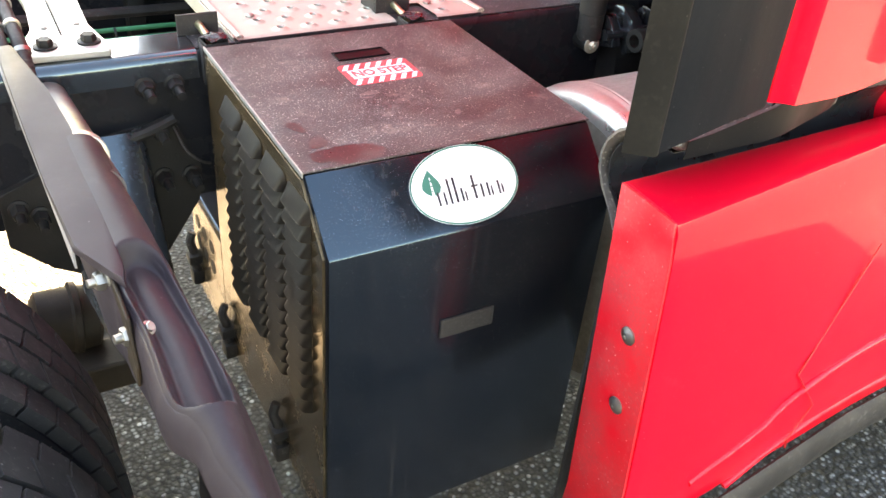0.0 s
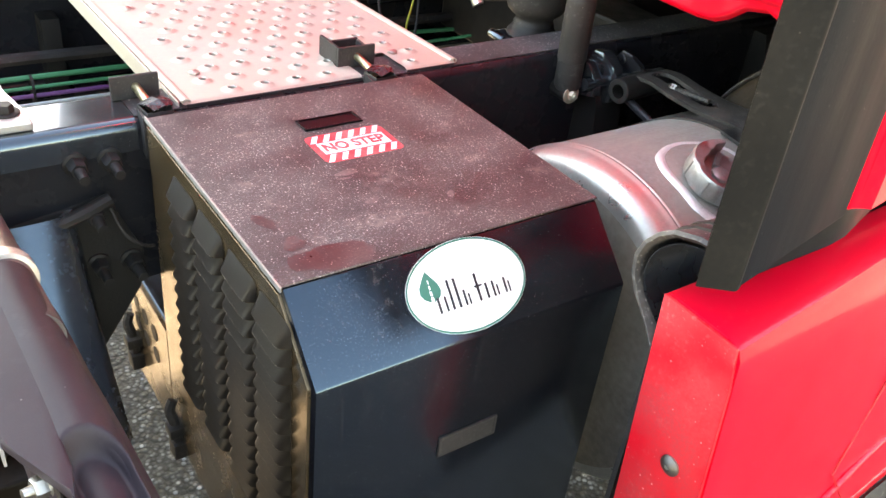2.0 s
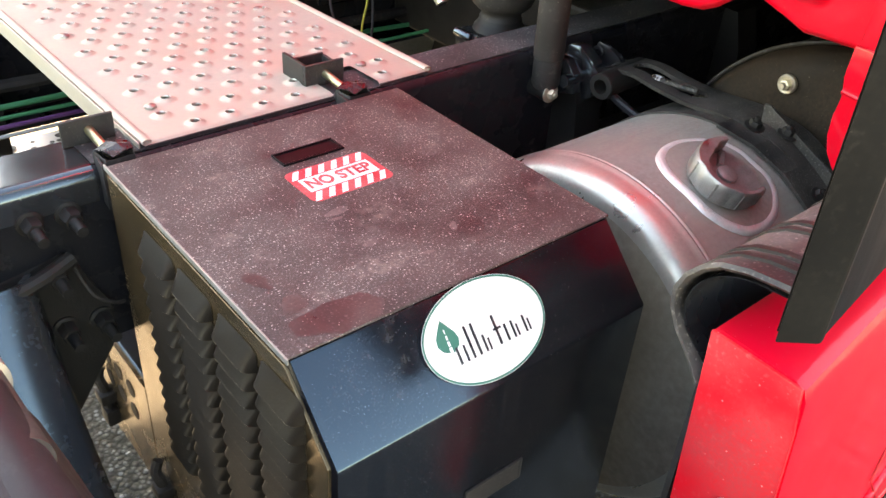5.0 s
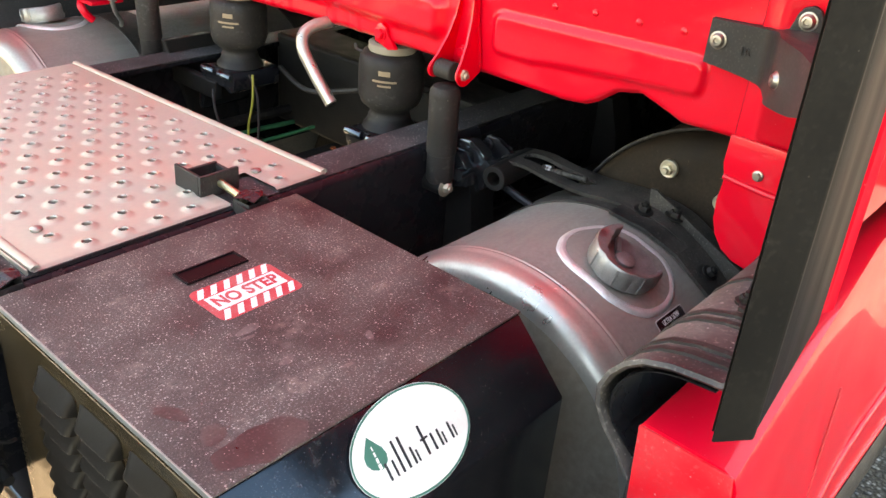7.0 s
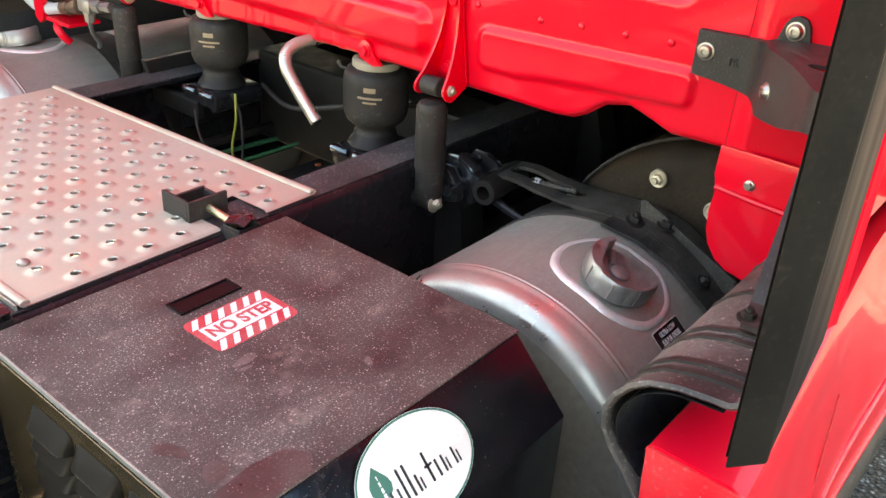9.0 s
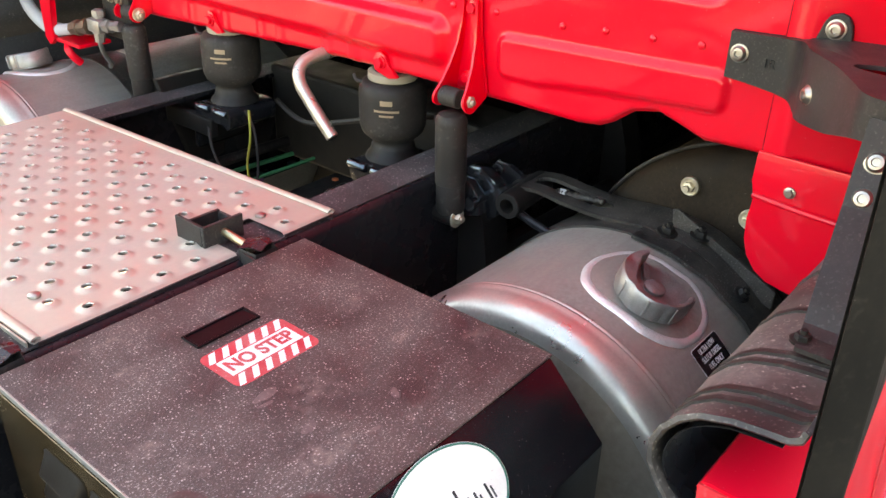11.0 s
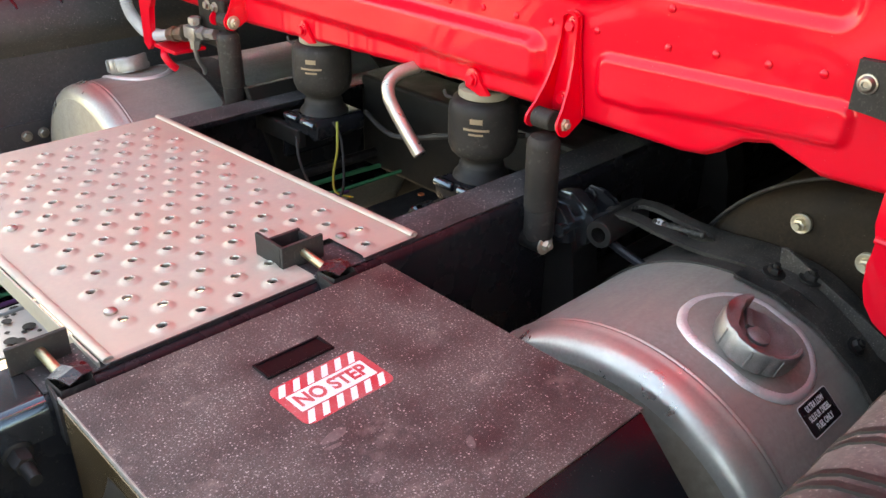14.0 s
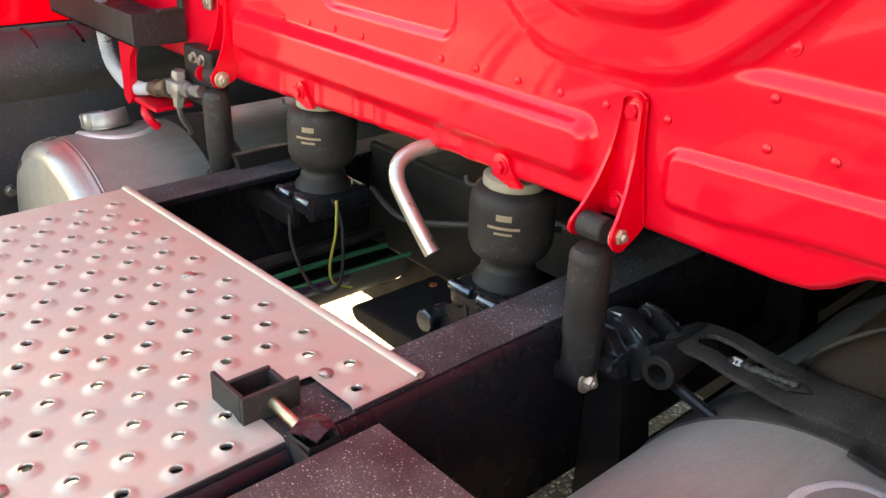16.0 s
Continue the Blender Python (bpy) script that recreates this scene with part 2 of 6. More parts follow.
TRIM_RUBBER = surface("grey_black_rubber_edge", (0.004, 0.0052, 0.0075), (0.0065, 0.0078, 0.0105), scale=9, stretch=(1, 1, 0.15), rough=0.55, rough_var=0.1, bump=0.08, bump_scale=700, spec=0.08, dust=(0.1, 0.088, 0.08), dust_amount=0.05, dust_scale=6, speck=(0.25, 0.22, 0.2), speck_scale=150, speck_size=0.08, fine_specks=0.04)
TYRE = surface("tyre_rubber", (0.014, 0.014, 0.016), (0.026, 0.026, 0.027), scale=14, rough=0.62, rough_var=0.08, dust=(0.06, 0.06, 0.062),
               dust_amount=0.3, dust_scale=10, bump=0.25, bump_scale=300, speck=(0.25, 0.24, 0.22), speck_scale=90, speck_size=0.12)
FENDER = surface("purplish_black_fender_plastic", (0.024, 0.018, 0.022), (0.033, 0.024, 0.029), scale=5, rough=0.46, rough_var=0.06,
                 dust=(0.06, 0.045, 0.047), dust_amount=0.2, dust_scale=4, spec=0.15, speck=(0.2, 0.17, 0.17), speck_scale=60, speck_size=0.05, fine_specks=0.1, bump=0.08, bump_scale=600)
# Pale colour stands in for light caught on the fender's thin edge.
EDGE_PLASTIC = surface("lit_pale_plastic_edge", (0.3, 0.27, 0.26), (0.2, 0.175, 0.175), scale=20, rough=0.4, rough_var=0.08, bump=0.1, bump_scale=300)
PALE_POLE = surface("dusty_grey_pole", (0.045, 0.038, 0.038), (0.075, 0.062, 0.06), scale=7, rough=0.4, rough_var=0.08, metal=0.3, dust=(0.2, 0.17, 0.16), dust_amount=0.3, dust_scale=8, bump=0.1, bump_scale=300)
ALU_DECK = surface("dull_aluminium_plate", (0.555, 0.5, 0.405), (0.49, 0.44, 0.355), scale=5, rough=0.58, rough_var=0.06, metal=0.72,
                   dust=(0.42, 0.37, 0.325), dust_amount=0.6, dust_scale=5, bump=0.04, bump_scale=500)
ALU_TANK = surface("brushed_aluminium_tank", (0.4, 0.375, 0.325), (0.3, 0.28, 0.245), scale=6, rough=0.43, rough_var=0.07, metal=0.62, spec=0.4,
                   dust=(0.2, 0.185, 0.17), dust_amount=0.68, dust_scale=7, bump=0.08, bump_scale=160, stretch=(1, 9, 9), speck=(0.5, 0.48, 0.45), speck_scale=120, speck_size=0.1)
WELD = surface("bright_weld_metal", (0.74, 0.72, 0.69), (0.55, 0.53, 0.5), scale=60, rough=0.4, rough_var=0.1, metal=0.45, bump=0.5, bump_scale=330)
TANK_END = surface("dull_grimy_aluminium", (0.48, 0.405, 0.32), (0.3, 0.25, 0.2), scale=5, rough=0.42, rough_var=0.06, metal=0.75, spec=0.3,
                   dust=(0.12, 0.1, 0.085), dust_amount=0.7, dust_scale=4, speck=(0.4, 0.37, 0.33), speck_scale=120, speck_size=0.1)
ALU_RIM = surface("polished_aluminium_rim", (0.56, 0.53, 0.47), (0.42, 0.395, 0.35), scale=9, rough=0.27, rough_var=0.08, metal=0.9, dust=(0.3, 0.27, 0.23), dust_amount=0.5, dust_scale=9, bump=0.04, bump_scale=120)
BEIGE_RING = surface("beige_dusty_ring", (0.3, 0.25, 0.19), (0.22, 0.18, 0.14), scale=30, rough=0.5)
STEEL = surface("zinc_steel", (0.42, 0.39, 0.35), (0.28, 0.25, 0.21), scale=60, rough=0.42, rough_var=0.08, metal=1.0)
WASHER = surface("pale_yellow_zinc", (0.62, 0.53, 0.4), (0.46, 0.39, 0.3), scale=60, rough=0.5, metal=0.7)
YELLOW_ZINC = surface("yellow_zinc_pin", (0.52, 0.45, 0.28), (0.42, 0.37, 0.26), scale=40, rough=0.42, metal=1.0)
CAST_ALU = surface("cast_aluminium_cap", (0.38, 0.36, 0.345), (0.26, 0.245, 0.235), scale=40, rough=0.36, rough_var=0.1, metal=1.0,
                   dust=(0.1, 0.078, 0.07), dust_amount=0.6, dust_scale=26, bump=0.15, bump_scale=400)
BRASS = surface("tarnished_brass", (0.24, 0.19, 0.145), (0.13, 0.115, 0.1), scale=60, rough=0.45, metal=1.0)
GREY_HOSE = surface("grey_corrugated_plastic", (0.42, 0.43, 0.46), (0.33, 0.34, 0.37), scale=20, rough=0.45)
RED_LINE = surface("red_hose", (0.35, 0.02, 0.03), rough=0.4)
BLUE_LINE = surface("blue_hose", (0.02, 0.06, 0.35), rough=0.4)
GREEN_WIRE = surface("green_cable", (0.02, 0.22, 0.1), rough=0.4)
PURPLE_WIRE = surface("purple_cable", (0.16, 0.05, 0.16), rough=0.4)
WHITE_WIRE = surface("white_cable", (0.5, 0.5, 0.5), rough=0.4)
YELLOW_WIRE = surface("yellow_cable", (0.34, 0.32, 0.05), rough=0.4)
WHITE_INK = surface("white_label_vinyl", (0.82, 0.82, 0.8), (0.74, 0.74, 0.72), scale=30, rough=0.4, rough_var=0.05, dust=(0.5, 0.42, 0.4), dust_amount=0.25, dust_scale=30, speck=(0.4, 0.35, 0.33), speck_scale=160, speck_size=0.12)
RED_INK = surface("red_label_ink", (0.6, 0.03, 0.045), rough=0.4, dust=(0.5, 0.36, 0.33), dust_amount=0.3, dust_scale=30, speck=(0.7, 0.5, 0.46), speck_scale=200, speck_size=0.15, fine_specks=0.4)
GREEN_INK = surface("green_label_ink", (0.02, 0.16, 0.12), rough=0.35)
DARK_INK = surface("dark_label_ink", (0.02, 0.024, 0.03), rough=0.35)
TAN_INK = surface("tan_print", (0.28, 0.2, 0.13), rough=0.5)
BLACK_LABEL = surface("black_label_vinyl", (0.012, 0.012, 0.014), rough=0.3)
ORANGE = surface("orange_cap", (0.5, 0.1, 0.03), rough=0.5)
COVER = surface("dusty_step_cover", (0.022, 0.02, 0.02), (0.045, 0.04, 0.039), scale=7, rough=0.48, rough_var=0.08, spec=0.35, fine_specks=0.6, dust=(0.2, 0.165, 0.155), dust_amount=0.7, dust_scale=6,
                speck=(0.5, 0.45, 0.4), speck_scale=150, speck_size=0.2)
SMEAR = surface("wiped_black_paint", (0.02, 0.0125, 0.0138), spec=0.65, rough=0.3, rough_var=0.06, scale=20, dust=(0.165, 0.12, 0.104), dust_amount=0.4, dust_scale=14, speck=(0.5, 0.45, 0.4), speck_scale=190, speck_size=0.16)
BROWN_IRON = surface("brown_grimed_iron", (0.008, 0.0055, 0.004), (0.018, 0.0125, 0.0085), scale=12, rough=0.55, rough_var=0.1, spec=0.2, dust=(0.06, 0.045, 0.031), dust_amount=0.3, dust_scale=9, bump=0.25, bump_scale=180)
DUST_FILM = surface("pale_dust_smudge", (0.15, 0.105, 0.098), (0.045, 0.03, 0.03), scale=120, rough=0.55, rough_var=0.05, speck=(0.55, 0.48, 0.44), speck_scale=270, speck_size=0.3, fine_specks=0.8)
DUSTY_SHIELD = surface("brown_dusty_shield", (0.0065, 0.004, 0.0028), (0.022, 0.0135, 0.0085), scale=5, rough=0.6, rough_var=0.1, spec=0.15,
                       dust=(0.07, 0.045, 0.029), dust_amount=0.35, dust_scale=9, bump=0.25, bump_scale=120, speck=(0.3, 0.26, 0.2), speck_scale=150, speck_size=0.08, fine_specks=0.05)
STRAP = surface("grimy_black_strap_steel", (0.012, 0.012, 0.012), (0.03, 0.027, 0.023), scale=14, rough=0.42, rough_var=0.1, spec=0.3, fine_specks=0.6,
                dust=(0.12, 0.1, 0.085), dust_amount=0.6, dust_scale=14, speck=(0.33, 0.3, 0.26), speck_scale=270, speck_size=0.2, bump=0.2, bump_scale=220)
PULL = surface("matt_black_pull", (0.004, 0.004, 0.005), rough=0.4, spec=0.12, speck=(0.2, 0.18, 0.17), speck_scale=200, speck_size=0.08, fine_specks=0.1)
# Bluish base and tint stand in for blue sky mirrored in black gloss.
ARM_PAINT = surface("black_arm_paint_sky_tint", (0.014, 0.018, 0.026), (0.01, 0.012, 0.017), scale=6, rough=0.22, rough_var=0.05, spec=0.9, dust=(0.1, 0.09, 0.08), dust_amount=0.15, dust_scale=5)
PALE_METAL = surface("pale_galvanised_bracket", (0.5, 0.475, 0.44), (0.4, 0.38, 0.355), scale=20, rough=0.45, metal=0.6)


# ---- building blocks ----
# Blue specular tint puts the sky's blue reflection into these black paints.
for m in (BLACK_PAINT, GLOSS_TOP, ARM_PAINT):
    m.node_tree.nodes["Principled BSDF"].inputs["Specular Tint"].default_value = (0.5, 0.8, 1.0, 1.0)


def thing(name, label, category, group="", kind=""):
    return tagged(new(name), label, category, group, kind)


def part(name, bm, material, parent=None, label="", smooth=False, shade=None):
    me = bpy.data.meshes.new(name)
    bmesh.ops.recalc_face_normals(bm, faces=bm.faces[:])
    bm.to_mesh(me)
    bm.free()
    me.materials.append(material)
    if smooth:
        me.shade_smooth()
        me.set_sharp_from_angle(angle=radians(shade or 35))
    ob = new(name, me)
    if parent:
        ob.parent = parent
    if label:
        ob["label"] = label
    return ob


def B():
    return bmesh.new()


def add_box(bm, lo, hi, bevel=0.0, m=None):
    r = bmesh.ops.create_cube(bm, size=1.0)["verts"]
    lo, hi = Vector(lo), Vector(hi)
    for v in r:
        v.co = Vector(((v.co.x + 0.5) * (hi.x - lo.x) + lo.x, (v.co.y + 0.5) * (hi.y - lo.y) + lo.y, (v.co.z + 0.5) * (hi.z - lo.z) + lo.z))
    if bevel:
        edges = list({e for v in r for e in v.link_edges})
        r = bmesh.ops.bevel(bm, geom=edges, offset=bevel, segments=2, profile=0.5, affect="EDGES")["verts"]
        seen = set(r)
        stack = list(r)
        while stack:
            for e in stack.pop().link_edges:
                for w in e.verts:
                    if w not in seen:
                        seen.add(w)
                        stack.append(w)
        r = list(seen)
    if m is not None:
        for v in r:
            v.co = m @ v.co
    return bm


def add_prism(bm, pts, axis, a, b, bevel=0.0):
    """A closed outline in the two other axes (in x, y, z order), drawn out along axis from a to b."""
    def at(p, c):
        q = list(p)
        q.insert("xyz".index(axis), c)
        return Vector(q)
    lo = [bm.verts.new(at(p, a)) for p in pts]
    hi = [bm.verts.new(at(p, b)) for p in pts]
    n = len(pts)
    faces = [bm.faces.new(lo), bm.faces.new(hi)] + [bm.faces.new((lo[i], lo[(i + 1) % n], hi[(i + 1) % n], hi[i])) for i in range(n)]
    if bevel:
        edges = list({e for f in faces for e in f.edges})
        bmesh.ops.bevel(bm, geom=edges, offset=bevel, segments=2, profile=0.5, affect="EDGES")
    return bm


def frame_of(way):
    way = way.normalized()
    side = way.orthogonal().normalized()
    return side, way.cross(side)


def add_cyl(bm, p0, p1, r, r1=None, seg=20, caps=True):
    p0, p1 = Vector(p0), Vector(p1)
    return add_lathe(bm, p0, p1 - p0, [(0, r), ((p1 - p0).length, r if r1 is None else r1)], seg, caps)


def add_lathe(bm, base, way, profile, seg=24, caps=True):
    """Rings of (distance along way, radius) round the axis through base."""
    base, way = Vector(base), Vector(way).normalized()
    u, w = frame_of(way)
    rings = []
    for h, r in profile:
        c = base + way * h
        rings.append([bm.verts.new(c + (u * math.cos(2 * math.pi * i / seg) + w * math.sin(2 * math.pi * i / seg)) * max(r, 1e-4)) for i in range(seg)])
    for a, b in zip(rings, rings[1:]):
        for i in range(seg):
            bm.faces.new((a[i], a[(i + 1) % seg], b[(i + 1) % seg], b[i]))
    if caps:
        bm.faces.new(rings[0])
        bm.faces.new(rings[-1])
    return bm


def smooth_line(pts, steps=6):
    pts = [Vector(p) for p in pts]
    out = []
    for i in range(len(pts) - 1):
        a, b, c, d = pts[max(i - 1, 0)], pts[i], pts[i + 1], pts[min(i + 2, len(pts) - 1)]
        for k in range(steps):
            t = k / steps
            out.append(0.5 * ((2 * b) + (c - a) * t + (2 * a - 5 * b + 4 * c - d) * t * t + (3 * b - a - 3 * c + d) * t ** 3))
    return out + [pts[-1]]


def add_tube(bm, pts, r, seg=10, curve=True, steps=6, ripple=0.0):
    line = smooth_line(pts, steps) if curve else [Vector(p) for p in pts]
    side = None
    rings = []
    for i, p in enumerate(line):
        way = (line[min(i + 1, len(line) - 1)] - line[max(i - 1, 0)]).normalized()
        side = (way.orthogonal() if side is None else side - way * side.dot(way)).normalized()
        up = way.cross(side)
        rr = r * (1 + (ripple if i % 2 else -ripple))
        rings.append([bm.verts.new(p + (side * math.cos(2 * math.pi * k / seg) + up * math.sin(2 * math.pi * k / seg)) * rr) for k in range(seg)])
    for a, b in zip(rings, rings[1:]):
        for k in range(seg):
            bm.faces.new((a[k], a[(k + 1) % seg], b[(k + 1) % seg], b[k]))
    bm.faces.new(rings[0])
    bm.faces.new(rings[-1])
    return bm


def add_sheet(bm, rows, thick=0.0, way=None):
    """A sheet through rows of points; with a thickness it is a closed shell."""
    g = [[bm.verts.new(Vector(p)) for p in row] for row in rows]
    faces = []
    for a, b in zip(g, g[1:]):
        for i in range(len(a) - 1):
            faces.append(bm.faces.new((a[i], a[i + 1], b[i + 1], b[i])))
    if thick:
        bmesh.ops.recalc_face_normals(bm, faces=faces)
        bmesh.ops.solidify(bm, geom=faces, thickness=thick)
    return bm


def add_shell(bm, rows, off):
    """A sheet and its copy moved by off, joined along the rim."""
    off = Vector(off)
    g = [[bm.verts.new(Vector(p)) for p in row] for row in rows]
    h = [[bm.verts.new(Vector(p) + off) for p in row] for row in rows]
    for t in (g, h):
        for a, b in zip(t, t[1:]):
            for i in range(len(a) - 1):
                bm.faces.new((a[i], a[i + 1], b[i + 1], b[i]))
    n, m = len(g) - 1, len(g[0]) - 1
    rim = [(0, i) for i in range(m)] + [(j, m) for j in range(n)] + [(n, i) for i in range(m, 0, -1)] + [(j, 0) for j in range(n, 0, -1)]
    for (a, b), (c, d) in zip(rim, rim[1:] + rim[:1]):
        bm.faces.new((g[a][b], g[c][d], h[c][d], h[a][b]))
    return bm


def add_hex(bm, at, way, r, h, washer=0.0):
    at, way = Vector(at), Vector(way).normalized()
    if washer:
        add_lathe(bm, at, way, [(0, washer), (0.0025, washer), (0.003, washer * 0.9)], 20)
    add_lathe(bm, at + way * (0.002 if washer else 0), way, [(0, r), (h * 0.8, r), (h, r * 0.85)], 6)
    return bm


def bolt(parent, at, way, r, h, material, washer=0.0, stud=0.0, name="bolt", label=""):
    bm = B()
    add_hex(bm, at, way, r, h, washer)
    if stud:
        add_cyl(bm, Vector(at) + Vector(way).normalized() * h, Vector(at) + Vector(way).normalized() * (h + stud), r * 0.5, r * 0.45, 12)
    return part(name, bm, material, parent, label, smooth=True)


def rounded(cx, cy, hx, hy, r, seg=5):
    pts = []
    for sx, sy, a0 in ((1, 1, 0), (-1, 1, 90), (-1, -1, 180), (1, -1, 270)):
        for k in range(seg + 1):
            a = radians(a0 + 90 * k / seg)
            pts.append((cx + sx * (hx - r) + r * math.cos(a), cy + sy * (hy - r) + r * math.sin(a)))
    return pts


def flat(bm, pts, m):
    """A filled outline in the xy plane of m."""
    bm.faces.new([bm.verts.new(m @ Vector((x, y, 0))) for x, y in pts])
    return bm


def lettering(body, size, m, thick=0.0003, bold=0.0):
    """Words in the built-in font as a mesh, centred on m, reading along its x."""
    cu = bpy.data.curves.new("words", "FONT")
    cu.body, cu.size, cu.align_x, cu.align_y = body, size, "CENTER", "CENTER"
    cu.extrude, cu.offset = thick, bold
    ob = bpy.data.objects.new("words", cu)
    scene.collection.objects.link(ob)
    dg = bpy.context.evaluated_depsgraph_get()
    me = bpy.data.meshes.new_from_object(ob.evaluated_get(dg))
    bm = B()
    bm.from_mesh(me)
    bm.transform(m)
    bpy.data.objects.remove(ob)
    bpy.data.curves.remove(cu)
    bpy.data.meshes.remove(me)
    return bm


def basis(origin, x, y):
    x, y = Vector(x).normalized(), Vector(y).normalized()
    z = x.cross(y)
    return Matrix.Translation(origin) @ Matrix((x, y, z)).transposed().to_4x4()


MID = 1.82
DROP = -0.045  # far-side parts are set lower to fit the camera's view


def Y(y, far):
    """The near side's y, or its mirror image on the truck's far side."""
    return 2 * MID - y if far else y


# ---- the setting: ground ----
bm = B()
add_sheet(bm, [[(-150 + 300 * i / 6, -150 + 300 * j / 6, 0) for i in range(7)] for j in range(7)])
tagged(part("ground", bm, ASPHALT), "coarse grey asphalt yard under the truck", "ground", kind="structure")


# ---- chassis rails ----
def chassis_rail(far):
    ob = thing("chassis_rail", "black painted steel truck frame rail with dusty top", "frame rail", "frame rails")
    s = [(1.37, 0.725)] + [(1.386 - 0.016 * math.cos(radians(a)), 0.984 + 0.016 * math.sin(radians(a))) for a in range(0, 91, 10)] + [(1.465, 1.0), (1.465, 0.991), (1.382, 0.991), (1.379, 0.987), (1.379, 0.738),
         (1.382, 0.734), (1.465, 0.734), (1.465, 0.725)]
    bm = B()
    add_prism(bm, [(Y(y, far), z) for y, z in s], "x", -3.4, 3.6)
    part("channel", bm, FRAME_PAINT, ob, smooth=True)
    bm = B()
    lo, hi = sorted((Y(1.386, far), Y(1.463, far)))
    add_box(bm, (0.32, lo, 1.0005), (3.6, hi, 1.0025))
    part("top_flange", bm, FRAME_TOP, ob, "dust-speckled top flange")
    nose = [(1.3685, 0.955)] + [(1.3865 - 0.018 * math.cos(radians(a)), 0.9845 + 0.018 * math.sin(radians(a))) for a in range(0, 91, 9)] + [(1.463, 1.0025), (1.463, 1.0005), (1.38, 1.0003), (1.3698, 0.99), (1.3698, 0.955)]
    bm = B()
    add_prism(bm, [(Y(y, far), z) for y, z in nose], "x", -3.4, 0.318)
    part("rounded_shoulder", bm, GLOSS_TOP, ob, "glossier black shoulder, tinted for sky reflection", smooth=True)
    ob.location.z = DROP if far else 0.0
    return ob


near_rail = chassis_rail(False)
far_rail = chassis_rail(True)


# ---- equipment box with louvres ----
BX0, BX1, BYF, BYC, BYB, BZT, BZC, BZB = 0.326, 0.783, 0.897, 0.814, 1.335, 1.02, 0.932, 0.372


def equipment_box():
    ob = thing("equipment_box", "dusty black powder-coated steel box with louvred side beside the frame rail", "equipment box")
    bm = B()
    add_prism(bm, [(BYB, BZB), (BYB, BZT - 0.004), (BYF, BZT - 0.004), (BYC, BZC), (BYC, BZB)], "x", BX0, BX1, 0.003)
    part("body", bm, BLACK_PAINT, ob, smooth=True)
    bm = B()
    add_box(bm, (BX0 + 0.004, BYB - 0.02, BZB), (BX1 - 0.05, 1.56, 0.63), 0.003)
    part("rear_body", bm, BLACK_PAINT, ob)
    # lid, with a rolled lip along the louvred side
    bm = B()
    add_box(bm, (BX0 - 0.002, BYF - 0.001, BZT - 0.003), (BX1 + 0.002, BYB + 0.002, BZT), 0.0012)
    part("lid", bm, TOP_PAINT, ob, "dust-speckled top with smears")
    bm = B()
    add_box(bm, (BX0 - 0.0045, BYF - 0.003, BZT - 0.007), (BX0 - 0.002, BYB + 0.008, BZT + 0.0008), 0.0008)
    part("edge_strip", bm, ALU_TANK, ob, "bright worn edge")
    # wiped and dusty smears on the lid
    random.seed(11)
    def smear(name, x, y, rx, ry, material, turn=0.0):
        bm = B()
        pts = []
        lob = random.uniform(0, 6)
        for k in range(40):
            t = 2 * math.pi * k / 40
            q = 1 + 0.1 * math.sin(2 * t + lob) + 0.08 * math.sin(3 * t + 2 * lob) + 0.05 * math.sin(7 * t + lob)
            dx, dy = rx * q * math.cos(t), ry * q * math.sin(t)
            pts.append((x + dx * math.cos(turn) - dy * math.sin(turn), max(BYF + 0.002, y + dx * math.sin(turn) + dy * math.cos(turn))))
        flat(bm, pts, Matrix.Translation((0, 0, BZT + 0.0003)))
        part(name, bm, material, ob)
    smear("wiped_patch", 0.402, 0.922, 0.05, 0.027, SMEAR)
    smear("wiped_patch", 0.36, 1.02, 0.009, 0.02, SMEAR, 0.3)
    smear("wiped_patch", 0.372, 0.965, 0.016, 0.012, SMEAR, 0.5)
    for x, y, rx, ry, turn in ((0.507, 1.088, 0.017, 0.007, 0.2), (0.497, 1.075, 0.01, 0.003, -0.1), (0.503, 1.012, 0.012, 0.006, 0.5), (0.605, 0.985, 0.009, 0.005, 0.9), (0.545, 0.96, 0.011, 0.003, -0.2)):
        smear("dust_smudge", x, y, rx, ry, DUST_FILM, turn)
    # side panel
    bm = B()
    add_prism(bm, [(BYB + 0.004, BZB + 0.012), (BYB + 0.004, BZT - 0.014), (BYF + 0.004, BZT - 0.014), (BYC + 0.012, BZC - 0.004), (BYC + 0.012, BZB + 0.012)], "x",
              BX0 - 0.0035, BX0 + 0.001, 0.001)
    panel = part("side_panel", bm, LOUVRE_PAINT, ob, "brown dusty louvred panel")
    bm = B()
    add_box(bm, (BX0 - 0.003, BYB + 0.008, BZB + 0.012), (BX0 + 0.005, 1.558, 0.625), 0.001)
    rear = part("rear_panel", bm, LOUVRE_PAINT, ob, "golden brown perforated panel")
    bm = B()
    for k in range(3):
        for j in range(2):
            add_lathe(bm, (BX0 - 0.0034, 1.415 + 0.05 * k, 0.52 + 0.05 * j), (-1, 0, 0), [(0, 0.016), (0.0006, 0.016)], 16)
    part("hole", bm, DARK, rear, "round cut-outs")
    # louvres: four columns of pressed hoods, open below
    W, H, D, PITCH, LIPZ = 0.083, 0.0258, 0.0148, 0.0264, 0.958
    bm = B()
    rows = []
    for q in range(6):
        f = q / 5
        row = []
        for k in range(25):
            u = math.sin(math.pi / 2 * (k / 12 - 1))
            dome = max(0.0, 1 - abs(u) ** 11)
